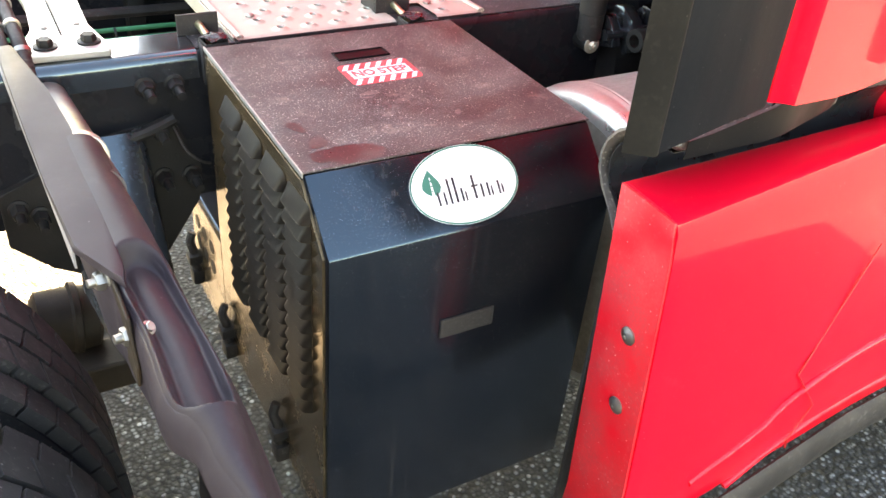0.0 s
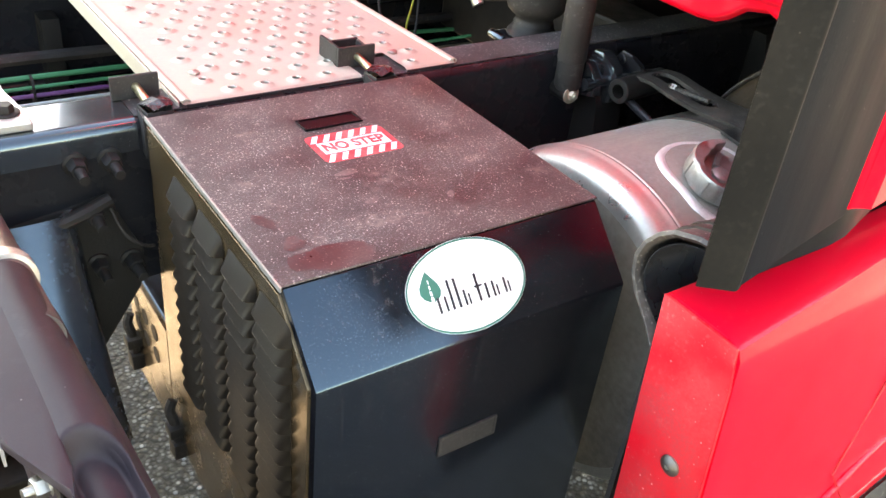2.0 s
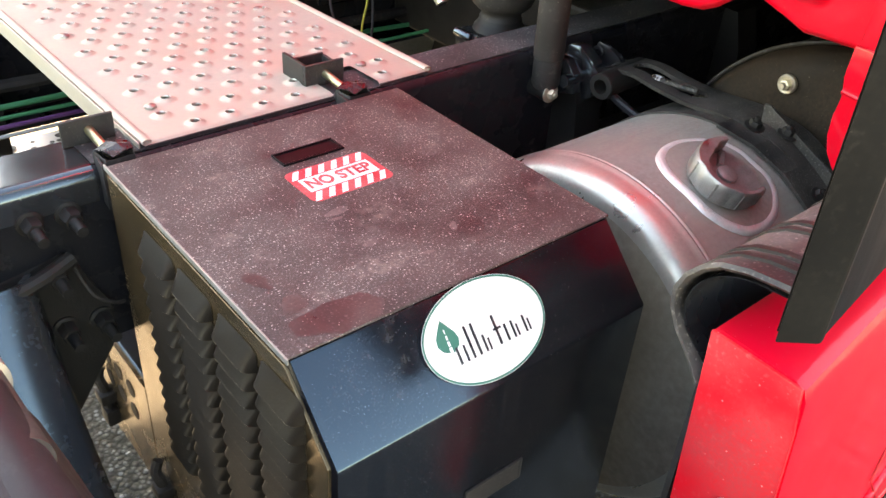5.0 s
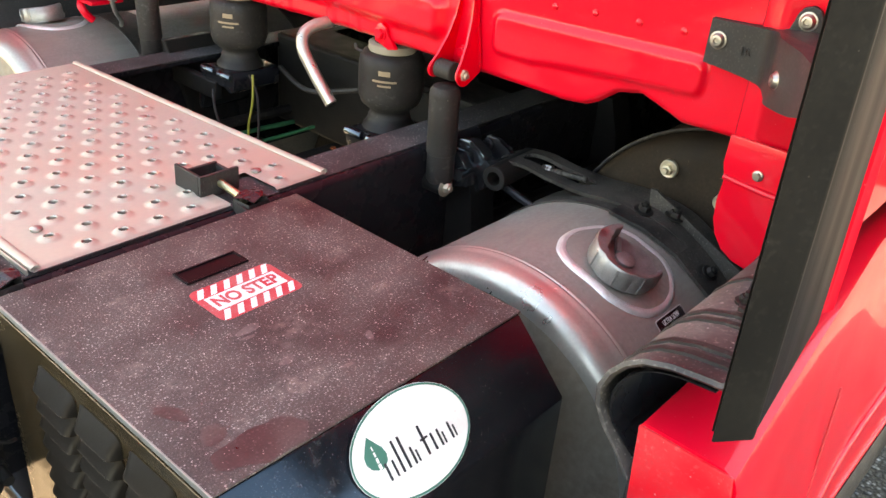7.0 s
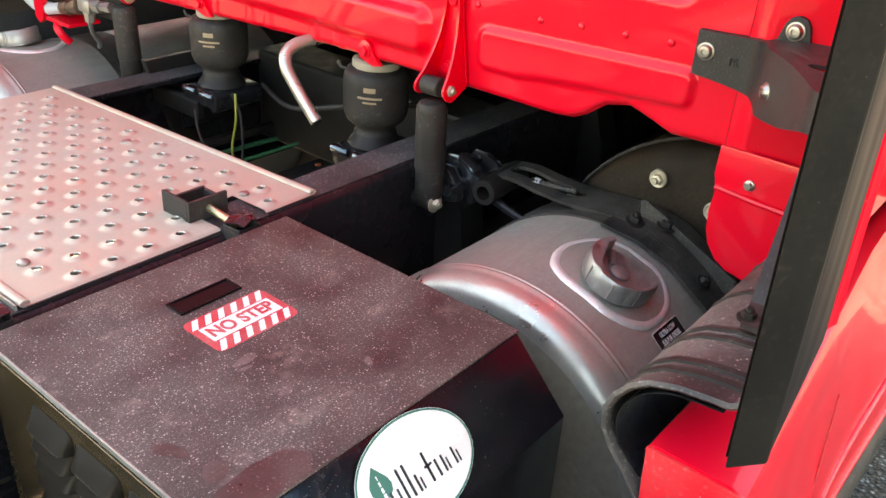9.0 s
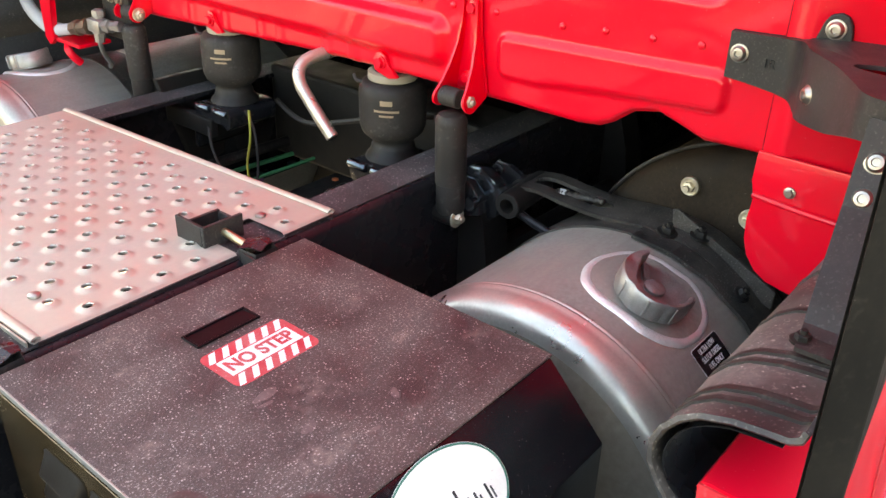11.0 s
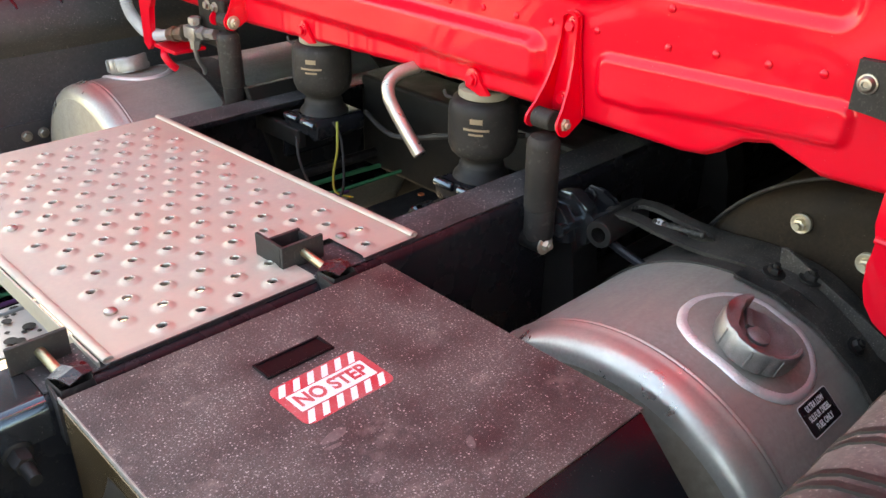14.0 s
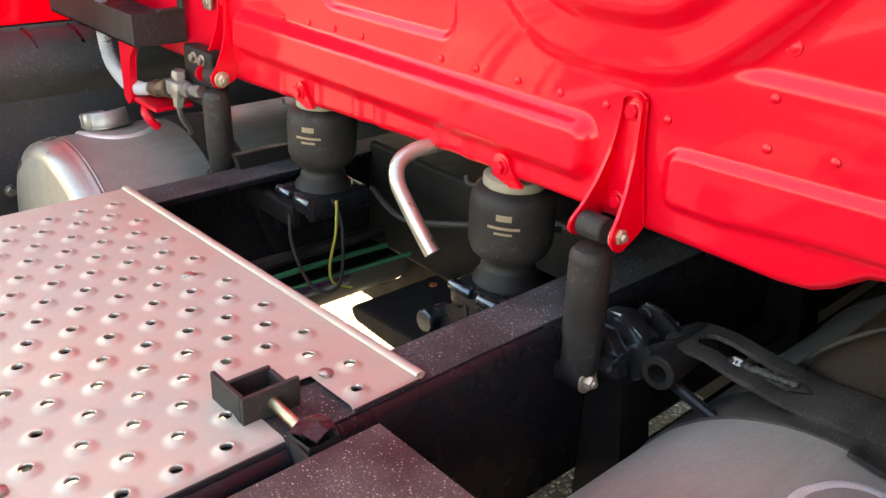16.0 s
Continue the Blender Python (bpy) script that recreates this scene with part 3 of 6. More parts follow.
            row.append((-D * (1 - f) * dome, -u * W / 2, H * f * (0.8 + 0.2 * dome)))
        rows.append(row)
    add_sheet(bm, rows, 0.001)
    # dark sheet under the hood stands in for the shade in its opening
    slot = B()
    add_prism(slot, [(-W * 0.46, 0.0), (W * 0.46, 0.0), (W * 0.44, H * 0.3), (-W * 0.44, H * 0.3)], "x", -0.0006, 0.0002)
    # strip in the brighter panel paint draws the highlight on each lip
    lip_line = [(x, y, z) for x, y, z in rows[0]]
    rim = B()
    add_tube(rim, lip_line, 0.0009, 5, curve=False)
    hood = gap = lip = None
    for yc in (1.192, 1.0985, 0.999, 0.907):
        for r in range(14):
            if hood is None:
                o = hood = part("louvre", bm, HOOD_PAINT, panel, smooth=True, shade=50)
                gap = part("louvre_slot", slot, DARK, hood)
                lip = part("louvre_lip", rim, LOUVRE_PAINT, hood, "thin lip strip in brighter panel paint, for its highlight")
            else:
                o = hood.copy()
                scene.collection.objects.link(o)
                for child in (gap, lip):
                    g = child.copy()
                    g.parent = o
                    scene.collection.objects.link(g)
            o.location = (BX0 - 0.0036, yc, LIPZ - PITCH * r)
    # recessed pulls
    def pull(m, w, h, material):
        bm = B()
        for x0, x1, y0, y1 in ((-w / 2, w / 2, h / 2 - 0.0035, h / 2), (-w / 2, w / 2, -h / 2, -h / 2 + 0.0035), (-w / 2, -w / 2 + 0.004, -h / 2 + 0.0035, h / 2 - 0.0035),
                               (w / 2 - 0.004, w / 2, -h / 2 + 0.0035, h / 2 - 0.0035)):
            add_box(bm, (x0, y0, 0.0), (x1, y1, 0.003), 0.0008, m)
        p = part("pull_frame", bm, material, ob, "black plastic flush pull")
        bm = B()
        add_sheet(bm, [[m @ Vector((-w / 2 + 0.004, h / 2 - 0.0035, 0.0008)), m @ Vector((w / 2 - 0.004, h / 2 - 0.0035, 0.0008))],
                       [m @ Vector((-w / 2 + 0.004, -h / 2 + 0.0035, 0.0024)), m @ Vector((w / 2 - 0.004, -h / 2 + 0.0035, 0.0024))]], 0.0004)
        part("pull_plate", bm, material, p)
    pull(basis((0.5565, 1.2315, BZT), (1, 0, 0), (0, 1, 0)), 0.094, 0.034, PULL)
    pull(basis((0.5485, BYC, 0.761), (1, 0, 0), (0, 0, 1)), 0.092, 0.034, PLASTIC)
    # warning label
    cx, cy, w, h = 0.5575, 1.158, 0.124, 0.08
    m = basis((cx, cy, BZT + 0.0003), (1, 0, 0), (0, 1, 0))
    bm = B()
    flat(bm, rounded(0, 0, w / 2, h / 2, 0.011), m)
    label = part("warning_label", bm, RED_INK, ob, "red and white striped NO STEP label")
    up = Matrix.Translation((0, 0, 0.0003))
    for k in range(6):
        for y0, y1, lean in ((0.0185, 0.0375, 1), (-0.0375, -0.0185, 1)):
            x = -0.0485 + 0.0194 * k
            bm = B()
            flat(bm, [(x - 0.0105, y0), (x - 0.0015, y0), (x + 0.0105, y1), (x + 0.0015, y1)], m @ up)
            part("stripe", bm, WHITE_INK, label)
    bm = B()
    flat(bm, [(-0.0525, -0.0165), (0.0525, -0.0165), (0.0525, 0.0165), (-0.0525, 0.0165)], m @ Matrix.Translation((0, 0, 0.0005)))
    part("panel", bm, WHITE_INK, label, "white centre panel")
    part("wording", lettering("NO STEP", 0.0265, m @ Matrix.Translation((0, 0, 0.0007)) @ Matrix.Diagonal((0.92, 1.1, 1, 1)), 0.0001, 0.0009), RED_INK, label, "red words")
    # oval maker's label on the slanted front
    u = Vector((0, BYF - BYC, BZT - BZC)).normalized()
    n = Vector((1, 0, 0)).cross(u)
    m = basis(Vector((0.547, (BYF + BYC) / 2, (BZT + BZC) / 2)) + n * 0.0022 + u * 0.0015, (1, 0, 0), u) @ Matrix.Diagonal((1.025, 0.985, 1, 1))
    def oval(a, b):
        return [(a * math.cos(2 * math.pi * k / 48), b * math.sin(2 * math.pi * k / 48)) for k in range(48)]
    bm = B()
    flat(bm, oval(0.084, 0.0575), m)
    oval_label = part("oval_label", bm, WHITE_INK, ob, "white oval label with a green leaf and dark lettering bars")
    bm = B()
    for a, b, c, d in ((0.0835, 0.057, 0.081, 0.0545),):
        o, i = oval(a, b), oval(c, d)
        mm = m @ Matrix.Translation((0, 0, 0.0003))
        for k in range(48):
            j = (k + 1) % 48
            flat(bm, [o[k], o[j], i[j], i[k]], mm)
    part("rim_line", bm, GREEN_INK, oval_label)
    bm = B()
    leaf = [(-0.0505, 0.030), (-0.0445, 0.021), (-0.0385, 0.012), (-0.0365, 0.004), (-0.039, -0.003), (-0.044, -0.0065), (-0.0485, -0.0085), (-0.0545, -0.0065), (-0.0605, -0.003),
            (-0.0645, 0.004), (-0.0635, 0.012), (-0.0575, 0.021)]
    flat(bm, leaf, m @ Matrix.Translation((0, 0, 0.0004)))
    part("leaf", bm, GREEN_INK, oval_label)
    bm = B()
    for k in range(5):
        y, s = 0.017 - 0.0068 * k, 0.0007 + 0.0004 * k
        flat(bm, [(-0.0505 - s, y - 0.002 - s), (-0.0505 + s, y - 0.002 - s), (-0.0505 + s, y + 0.002), (-0.0505 - s, y + 0.002)], m @ Matrix.Translation((0, 0, 0.0006)))
    part("leaf_dash", bm, WHITE_INK, oval_label)
    bm = B()
    mm = m @ Matrix.Translation((0, 0, 0.0006))
    for x, wide, tall in ((-0.0445, 0.0034, 0.02), (-0.035, 0.003, 0.019), (-0.0265, 0.0034, 0.037), (-0.0175, 0.0036, 0.037), (-0.0085, 0.0032, 0.02), (-0.003, 0.0026, 0.014),
                          (0.0115, 0.0036, 0.035), (0.0125, 0.0115, 0.0028), (0.023, 0.0034, 0.02), (0.0325, 0.0032, 0.02), (0.038, 0.0026, 0.014), (0.0495, 0.0032, 0.02), (0.055, 0.0026, 0.014)):
        y0 = -0.024 if tall > 0.01 else -0.0065
        flat(bm, rounded(x, y0 + tall / 2, wide / 2, tall / 2, min(wide, tall) * 0.3), mm)
    part("lettering_bar", bm, DARK_INK, oval_label)
    # rubber draw latches along the foot of the side
    for y, z in ((1.30, 0.47), (1.005, 0.47), (1.525, 0.5)):
        bm = B()
        add_tube(bm, [(BX0 - 0.012, y + 0.012, z + 0.03), (BX0 - 0.02, y + 0.008, z + 0.012), (BX0 - 0.016, y, z - 0.01), (BX0 - 0.014, y - 0.004, z - 0.05)], 0.009, 8)
        add_box(bm, (BX0 - 0.03, y - 0.018, z - 0.035), (BX0 - 0.002, y + 0.014, z - 0.012), 0.004)
        add_box(bm, (BX0 - 0.026, y - 0.02, z - 0.085), (BX0 - 0.002, y + 0.012, z - 0.05), 0.004)
        part("draw_latch", bm, RUBBER, ob, "black rubber draw latch", smooth=True)
    return ob


equipment_box()


# ---- deck plate over the frame ----
DECK = pose(0.395, 1.389, 1.0085, -2.0, 0, 0.1)
DW, DL = 0.497, 0.834


def deck_plate():
    ob = thing("deck_plate", "dull aluminium walkway plate with raised punched grip holes across the frame", "deck plate")
    ob.matrix_world = DECK
    px, py, r0 = 0.05505, 0.0492, 0.0076
    centres = []
    for j in range(16):
        y = 0.0225 + py * j
        off = 0.0855 if j % 2 == 0 else 0.057
        for i in range(8):
            x = off + px * i
            if x > DW - 0.035:
                continue
            if j < 2 and 0.295 < x < 0.405 or (j in (2,) and 0.29 < x < 0.37):
                continue
            centres.append((x, y))
    # the plate is a grid whose cells round each hole open up into a raised ring
    bm = B()
    notch = (0.305, 0.395, 0.085)
    step = 0.0139
    nx, ny = int(round(DW / step)), int(round(DL / step))
    def height(x, y):
        h = 0.0
        for cx, cy in near.get((int(x / 0.06), int(y / 0.06)), ()):
            d = math.hypot(x - cx, y - cy)
            if d < 0.0165:
                h = max(h, 0.0041 * (0.5 + 0.5 * math.cos(math.pi * max(0.0, d - 0.0078) / 0.0087)))
        return h
    near = {}
    for c in centres:
        for a in (-1, 0, 1):
            for b in (-1, 0, 1):
                near.setdefault((int(c[0] / 0.06) + a, int(c[1] / 0.06) + b), []).append(c)
    fine = 0.0038
    gx, gy = int(DW / fine), int(DL / fine)
    grid = {}
    for i in range(gx + 1):
        for j in range(gy + 1):
            x, y = DW * i / gx, DL * j / gy
            grid[i, j] = (x, y)
    # pull the nodes next to a hole onto its rim, and leave the hole open
    verts = {}
    def hole_of(x, y):
        for c in near.get((int(x / 0.06), int(y / 0.06)), ()):
            if math.hypot(x - c[0], y - c[1]) < r0:
                return c
        return None
    inside = {k: hole_of(*p) for k, p in grid.items()}
    for (i, j), (x, y) in grid.items():
        c = inside[i, j]
        if c:
            d = math.hypot(x - c[0], y - c[1])
            if d < 0.0026:
                continue
            k = r0 / d
            x, y = c[0] + (x - c[0]) * k * 0.92, c[1] + (y - c[1]) * k * 0.92
        z = height(x, y)
        e = min(1.0, y / 0.006)
        z -= 0.004 * (1 - e) ** 2
        verts[i, j] = bm.verts.new((x, y, z))
    for i in range(gx):
        for j in range(gy):
            q = [(i, j), (i + 1, j), (i + 1, j + 1), (i, j + 1)]
            x, y = DW * (i + 0.5) / gx, DL * (j + 0.5) / gy
            if notch[0] < x < notch[1] and y < notch[2]:
                continue
            if all(inside[k] for k in q) or any(k not in verts for k in q):
                continue
            bm.faces.new([verts[k] for k in q])
    loose = [v for v in bm.verts if not v.link_faces]
    bmesh.ops.delete(bm, geom=loose, context="VERTS")
    plate = part("plate", bm, ALU_DECK, ob, smooth=True, shade=50)
    # the punched lips that turn down inside the holes
    lip = None
    for x, y in centres:
        if notch[0] - r0 < x < notch[1] + r0 and y < notch[2] + r0:
            continue
        if lip is None:
            bm = B()
            add_lathe(bm, (0, 0, 0), (0, 0, 1), [(0.0036, r0 * 1.06), (0.0043, r0 * 1.02), (0.0041, r0 * 0.97), (0.001, r0 * 0.95), (-0.001, r0 * 0.95)], 16, False)
            o = lip = part("punched_lip", bm, ALU_RIM, plate, smooth=True, shade=70)
        else:
            o = lip.copy()
            scene.collection.objects.link(o)
        o.location = (x, y, 0.0)
    for x, nm in ((0.0, 1), (DW, -1)):
        bm = B()
        rows = []
        for k in range(9):
            a = radians(-60 + 228 * k / 8)
            cx = x + nm * 0.004
            rows.append([(cx - nm * 0.0075 * math.cos(a), y, 0.0005 + 0.0045 * math.sin(a)) for y in (0.0, DL)])
        add_sheet(bm, rows, 0.0025)
        part("rolled_edge", bm, ALU_DECK, ob, "rolled edge", smooth=True)
    bm = B()
    for x0, x1 in ((0.004, 0.305), (0.395, DW - 0.004)):
        add_box(bm, (x0, -0.003, -0.03), (x1, 0.0005, -0.003), 0.001)
    part("front_flange", bm, PLASTIC, ob, "black edge flange")
    bm = B()
    add_box(bm, (0.285, 0.004, -0.014), (0.42, 0.125, -0.010), 0.001)
    part("notch_plate", bm, FRAME_TOP, ob, "dusty black plate under the notch")
    for x, y in ((0.055, 0.105), (0.41, 0.075), (0.055, 0.46), (0.41, 0.42)):
        bm = B()
        add_lathe(bm, (x, y, 0.001), (0, 0, 1), [(0, 0.009), (0.003, 0.0085), (0.005, 0.005), (0.0055, 0.001)], 14)
        part("rivet", bm, STEEL, ob, smooth=True)
    bm = B()
    add_box(bm, (-0.0085, 0.002, -0.03), (-0.0055, DL - 0.002, 0.002), 0.001)
    part("side_flange", bm, ALU_DECK, ob)
    for x in (0.02, DW - 0.05):
        bm = B()
        add_box(bm, (x, 0.11, -0.018), (x + 0.03, DL - 0.02, -0.002))
        part("stiffener", bm, ALU_DECK, ob)
    return ob


deck_plate()


# ---- latches that hold the box to the deck ----
def deck_latch(x, y, boxed):
    """A bracket of upright plates whose front starts at x, y; the pin runs from it to the hook on the box."""
    ob = thing("deck_latch", "black steel latch bracket with a yellow zinc pin and rubber hook", "latch", "deck latches")
    bm = B()
    add_box(bm, (x, y, 1.003), (x + 0.072, y + 0.006, 1.04), 0.0012)
    part("front_plate", bm, PLASTIC, ob)
    if boxed:
        bm = B()
        add_box(bm, (x, y + 0.0065, 1.003), (x + 0.006, y + 0.07, 1.04), 0.0012)
        part("long_plate", bm, PLASTIC, ob)
        bm = B()
        add_box(bm, (x + 0.0065, y + 0.04, 1.003), (x + 0.06, y + 0.046, 1.038), 0.0012)
        part("back_plate", bm, PLASTIC, ob)
        bm = B()
        add_box(bm, (x + 0.055, y + 0.0065, 1.003), (x + 0.061, y + 0.039, 1.036), 0.0012)
        part("short_plate", bm, PLASTIC, ob)
    bm = B()
    add_cyl(bm, (x + 0.037, y + 0.002, 1.022), (x + 0.041, y - 0.058, 1.012), 0.0066, seg=18)
    part("pin", bm, YELLOW_ZINC, ob, "yellow zinc pin", smooth=True)
    # the hook: a moulded rubber cup with a raised rim and a hollow slanted floor
    hx, hy = x + 0.047, y - 0.072
    out = [(-0.026, 0.02), (-0.02, 0.0255), (-0.006, 0.028), (0.012, 0.027), (0.021, 0.02), (0.023, 0.006), (0.018, -0.016), (-0.01, -0.018), (-0.023, -0.016)]
    bm = B()
    loops = []
    for k, z in ((1.0, 0.955), (1.0, 1.012), (0.97, 1.017), (0.9, 1.018), (0.8, 1.014), (0.74, 1.002), (0.3, 0.998)):
        loops.append([bm.verts.new((hx + px * k, hy + 0.004 + (py - 0.004) * k, z - 0.006 * (py < 0) * (k > 0.9))) for px, py in out])
    for p, q in zip(loops, loops[1:]):
        for k in range(len(out)):
            bm.faces.new((p[k], p[(k + 1) % len(out)], q[(k + 1) % len(out)], q[k]))
    bm.faces.new(loops[0])
    bm.faces.new(loops[-1])
    part("hook", bm, RUBBER, ob, "black rubber hook", smooth=True, shade=30)
    bm = B()
    add_prism(bm, [(hx - 0.03, hy - 0.022), (hx - 0.026, hy + 0.016), (hx - 0.0235, hy + 0.016), (hx - 0.0265, hy - 0.022)], "z", 0.95, 1.015)
    part("strap_edge", bm, PLASTIC, ob)
    # a thin folded keeper plate lying over the hook
    bm = B()
    rows = [[(hx - 0.024, hy + 0.02, 1.019), (hx - 0.002, hy + 0.03, 1.0225), (hx + 0.02, hy + 0.024, 1.021)], [(hx - 0.017, hy + 0.004, 1.023), (hx + 0.004, hy + 0.008, 1.027), (hx + 0.021, hy + 0.007, 1.0235)],
            [(hx - 0.01, hy - 0.012, 1.0195), (hx + 0.008, hy - 0.005, 1.022), (hx + 0.021, hy - 0.001, 1.0195)]]
    add_sheet(bm, rows, 0.0022)
    part("keeper", bm, KEEPER, ob, "glossy folded keeper plate")
    return ob


deck_latch(0.679, 1.436, True)
deck_latch(0.304, 1.44, False)


# ---- fuel tanks ----
TC, TZ, TR = 1.0, 0.70, 0.29


def tank_circle(a, r=TR):
    """A point of the tank's section at a degrees from straight up, towards the outside of the truck."""
    return TC - r * math.sin(radians(a)), TZ + r * math.cos(radians(a))


def fuel_tank(far):
    ob = thing("fuel_tank", "brushed aluminium cylindrical fuel tank with rolled rim, dusty", "fuel tank", "fuel tanks")
    yc = Y(TC, far)
    x0 = 0.899
    bm = B()
    add_lathe(bm, (x0, yc, TZ), (1, 0, 0), [(0.036, TR), (1.15, TR)], 96, False)
    part("shell", bm, ALU_TANK, ob, smooth=True)
    bm = B()
    add_lathe(bm, (x0, yc, TZ), (1, 0, 0), [(0.037, TR), (0.0355, TR + 0.002), (0.033, TR + 0.0022), (0.0305, TR + 0.0004), (0.028, TR + 0.0024), (0.024, TR + 0.0026), (0.0205, TR + 0.0006), (0.012, TR), (0.0, TR - 0.001), (-0.01, TR - 0.004), (-0.019, TR - 0.011),
                                          (-0.025, TR - 0.021), (-0.028, TR - 0.034)], 96, False)
    part("rim", bm, ALU_RIM, ob, "bright rolled rim", smooth=True, shade=60)
    bm = B()
    add_lathe(bm, (x0, yc, TZ), (1, 0, 0), [(-0.028, TR - 0.034), (-0.032, TR * 0.7), (-0.036, TR * 0.4), (-0.038, 0.001)], 96, False)
    part("end", bm, ALU_TANK if far else TANK_END, ob, smooth=True, shade=60)
    # filler: a welded oval plate, the neck and the cap
    a = 13.0 if far else 19.2
    cy, cz = tank_circle(a)
    cy = Y(cy, far)
    cx = 1.047 if not far else 1.05
    nrm = Vector((0, cy - yc, cz - TZ)).normalized()
    m = basis((cx, cy, cz), (1, 0, 0), nrm.cross(Vector((1, 0, 0))))
    def bent(x, y, up):
        d = y / TR
        v = Vector((cx + x, yc, TZ)) + (nrm * math.cos(d) + (m.to_3x3() @ Vector((0, 1, 0))) * math.sin(d)) * (TR + up)
        return v
    bm = B()
    def outline(r, n=40):
        return [(r * math.cos(2 * math.pi * k / n), r * math.sin(2 * math.pi * k / n) * 0.98 + (0.02 if math.sin(2 * math.pi * k / n) > 0 else -0.02)) for k in range(n)]
    k = -1 if far else 1
    rings = [[bm.verts.new(bent(x * 1.08 + 0.015, y + 0.0086 * k, up)) for x, y in outline(r)] for r, up in ((0.071, 0.0), (0.071, 0.003), (0.067, 0.004), (0.045, 0.0045))]
    for p, q in zip(rings, rings[1:]):
        for k in range(40):
            bm.faces.new((p[k], p[(k + 1) % 40], q[(k + 1) % 40], q[k]))
    bm.faces.new(rings[-1])
    part("filler_plate", bm, ALU_TANK, ob, "dusty oval weld plate", smooth=True)
    bm = B()
    # a flat uneven bead of overlapping puddles, wider in places
    random.seed(3)
    N = 240
    turn = -1 if far else 1
    loops = []
    slow = [random.uniform(0, 6.28) for _ in range(5)]
    for r, up in ((0.081, 0.0002), (0.0795, 0.0024), (0.075, 0.0052), (0.0705, 0.0054), (0.0675, 0.0044)):
        loop = []
        for k, (x, y) in enumerate(outline(r, N)):
            t = 2 * math.pi * k / N
            w = 0.006 * math.sin(3 * t + slow[0]) + 0.005 * math.sin(7 * t + slow[1]) + 0.003 * math.sin(13 * t + slow[2])
            puddle = abs(math.sin(40 * t + 2 * (r - 0.07) * 90 + slow[3]))
            loop.append(bm.verts.new(bent(x * (1.08 + w) + 0.015, y * (1 + w) + 0.0086 * turn, up * (0.72 + 0.28 * puddle))))
        loops.append(loop)
    for p, q in zip(loops, loops[1:]):
        for k in range(N):
            bm.faces.new((p[k], p[(k + 1) % N], q[(k + 1) % N], q[k]))
    part("weld_bead", bm, WELD, ob, "silvery weld bead", smooth=True, shade=80)
    bm = B()
    c = Vector((cx, cy, cz)) + nrm * 0.004
    add_lathe(bm, c, nrm, [(0.0, 0.05), (0.003, 0.0495), (0.004, 0.046), (0.01, 0.046)], 40)
    part("neck", bm, CAST_ALU, ob, smooth=True)
    cap = new("cap")
    cap.parent = ob
    cap["label"] = "cast aluminium filler cap with a raised finger grip"
    bm = B()
    add_lathe(bm, c + nrm * 0.005, nrm, [(0.0, 0.05), (0.002, 0.0525), (0.01, 0.0525), (0.013, 0.051), (0.0135, 0.049), (0.0125, 0.035), (0.012, 0.001)], 48)
    part("cap_body", bm, CAST_ALU, cap, smooth=True)
    bm = B()
    loops = []
    n = 40
    shape = ((0.0, 0.055), (0.06, 0.05), (0.16, 0.04), (0.28, 0.037), (0.42, 0.044), (0.55, 0.0505), (0.75, 0.0545), (1.0, 0.0555))
    for s in range(n + 1):
        f = s / n
        t = radians(52 + 235 * f) * (-1 if far else 1)
        for (fa, ra), (fb, rb) in zip(shape, shape[1:]):
            if fa <= f <= fb:
                g = (f - fa) / (fb - fa)
                rin = ra + (rb - ra) * g * g * (3 - 2 * g)
        notch = 0.0025 if 0.44 < f < 0.49 or 0.72 < f < 0.75 else 0.0
        rin *= 0.87
        ro = 0.056 - notch
        top = 0.043 + 0.004 * max(0.0, 1 - f / 0.2) - 0.005 * max(0.0, f - 0.5)
        cut = Vector((math.cos(t), math.sin(t), 0))
        ring = [(ro - 0.001, 0.008), (ro, 0.012), (ro, top - 0.003), (ro - 0.0025, top), (rin + 0.002, top), (rin, top - 0.002), (rin - 0.001, 0.024), (rin, 0.01)]
        loops.append([bm.verts.new(m @ (cut * r + Vector((0, 0, h)))) for r, h in ring])
    for p, q in zip(loops, loops[1:]):
        for k in range(8):
            bm.faces.new((p[k], p[(k + 1) % 8], q[(k + 1) % 8], q[k]))
    bm.faces.new(loops[0])
    bm.faces.new(loops[-1])
    for deg in (150, 196, 240, 282):
        turn = Matrix.Rotation(radians(deg) * (-1 if far else 1), 4, "Z")
        add_box(bm, (0.0535, -0.0022, 0.009), (0.0575, 0.0022, 0.039), 0.0012, m @ turn)
    part("grip_wall", bm, CAST_ALU, cap, "raised finger grip", smooth=True, shade=40)
    bm = B()
    add_lathe(bm, c + nrm * 0.0165, nrm, [(0, 0.016), (0.005, 0.0155), (0.0075, 0.012), (0.008, 0.001)], 24)
    part("boss", bm, CAST_ALU, cap, smooth=True)
    bm = B()
    turn = Matrix.Rotation(radians(35), 4, "Z")
    add_box(bm, (0.01, 0.008, 0.019), (0.044, 0.017, 0.029), 0.001, m @ turn)
    for k in range(8):
        add_box(bm, (0.012 + 0.0038 * k, 0.0095, 0.029), (0.0141 + 0.0038 * k, 0.0155, 0.0303), 0.0003, m @ turn)
    part("cast_lettering", bm, CAST_ALU, cap)
    if not far:
        a = 42.0
        cy, cz = tank_circle(a, TR + 0.0012)
        nn = Vector((0, cy - yc, cz - TZ)).normalized()
        along = nn.cross(Vector((1, 0, 0)))
        mm = basis((1.065, cy, cz), -along, Vector((1, 0, 0)))
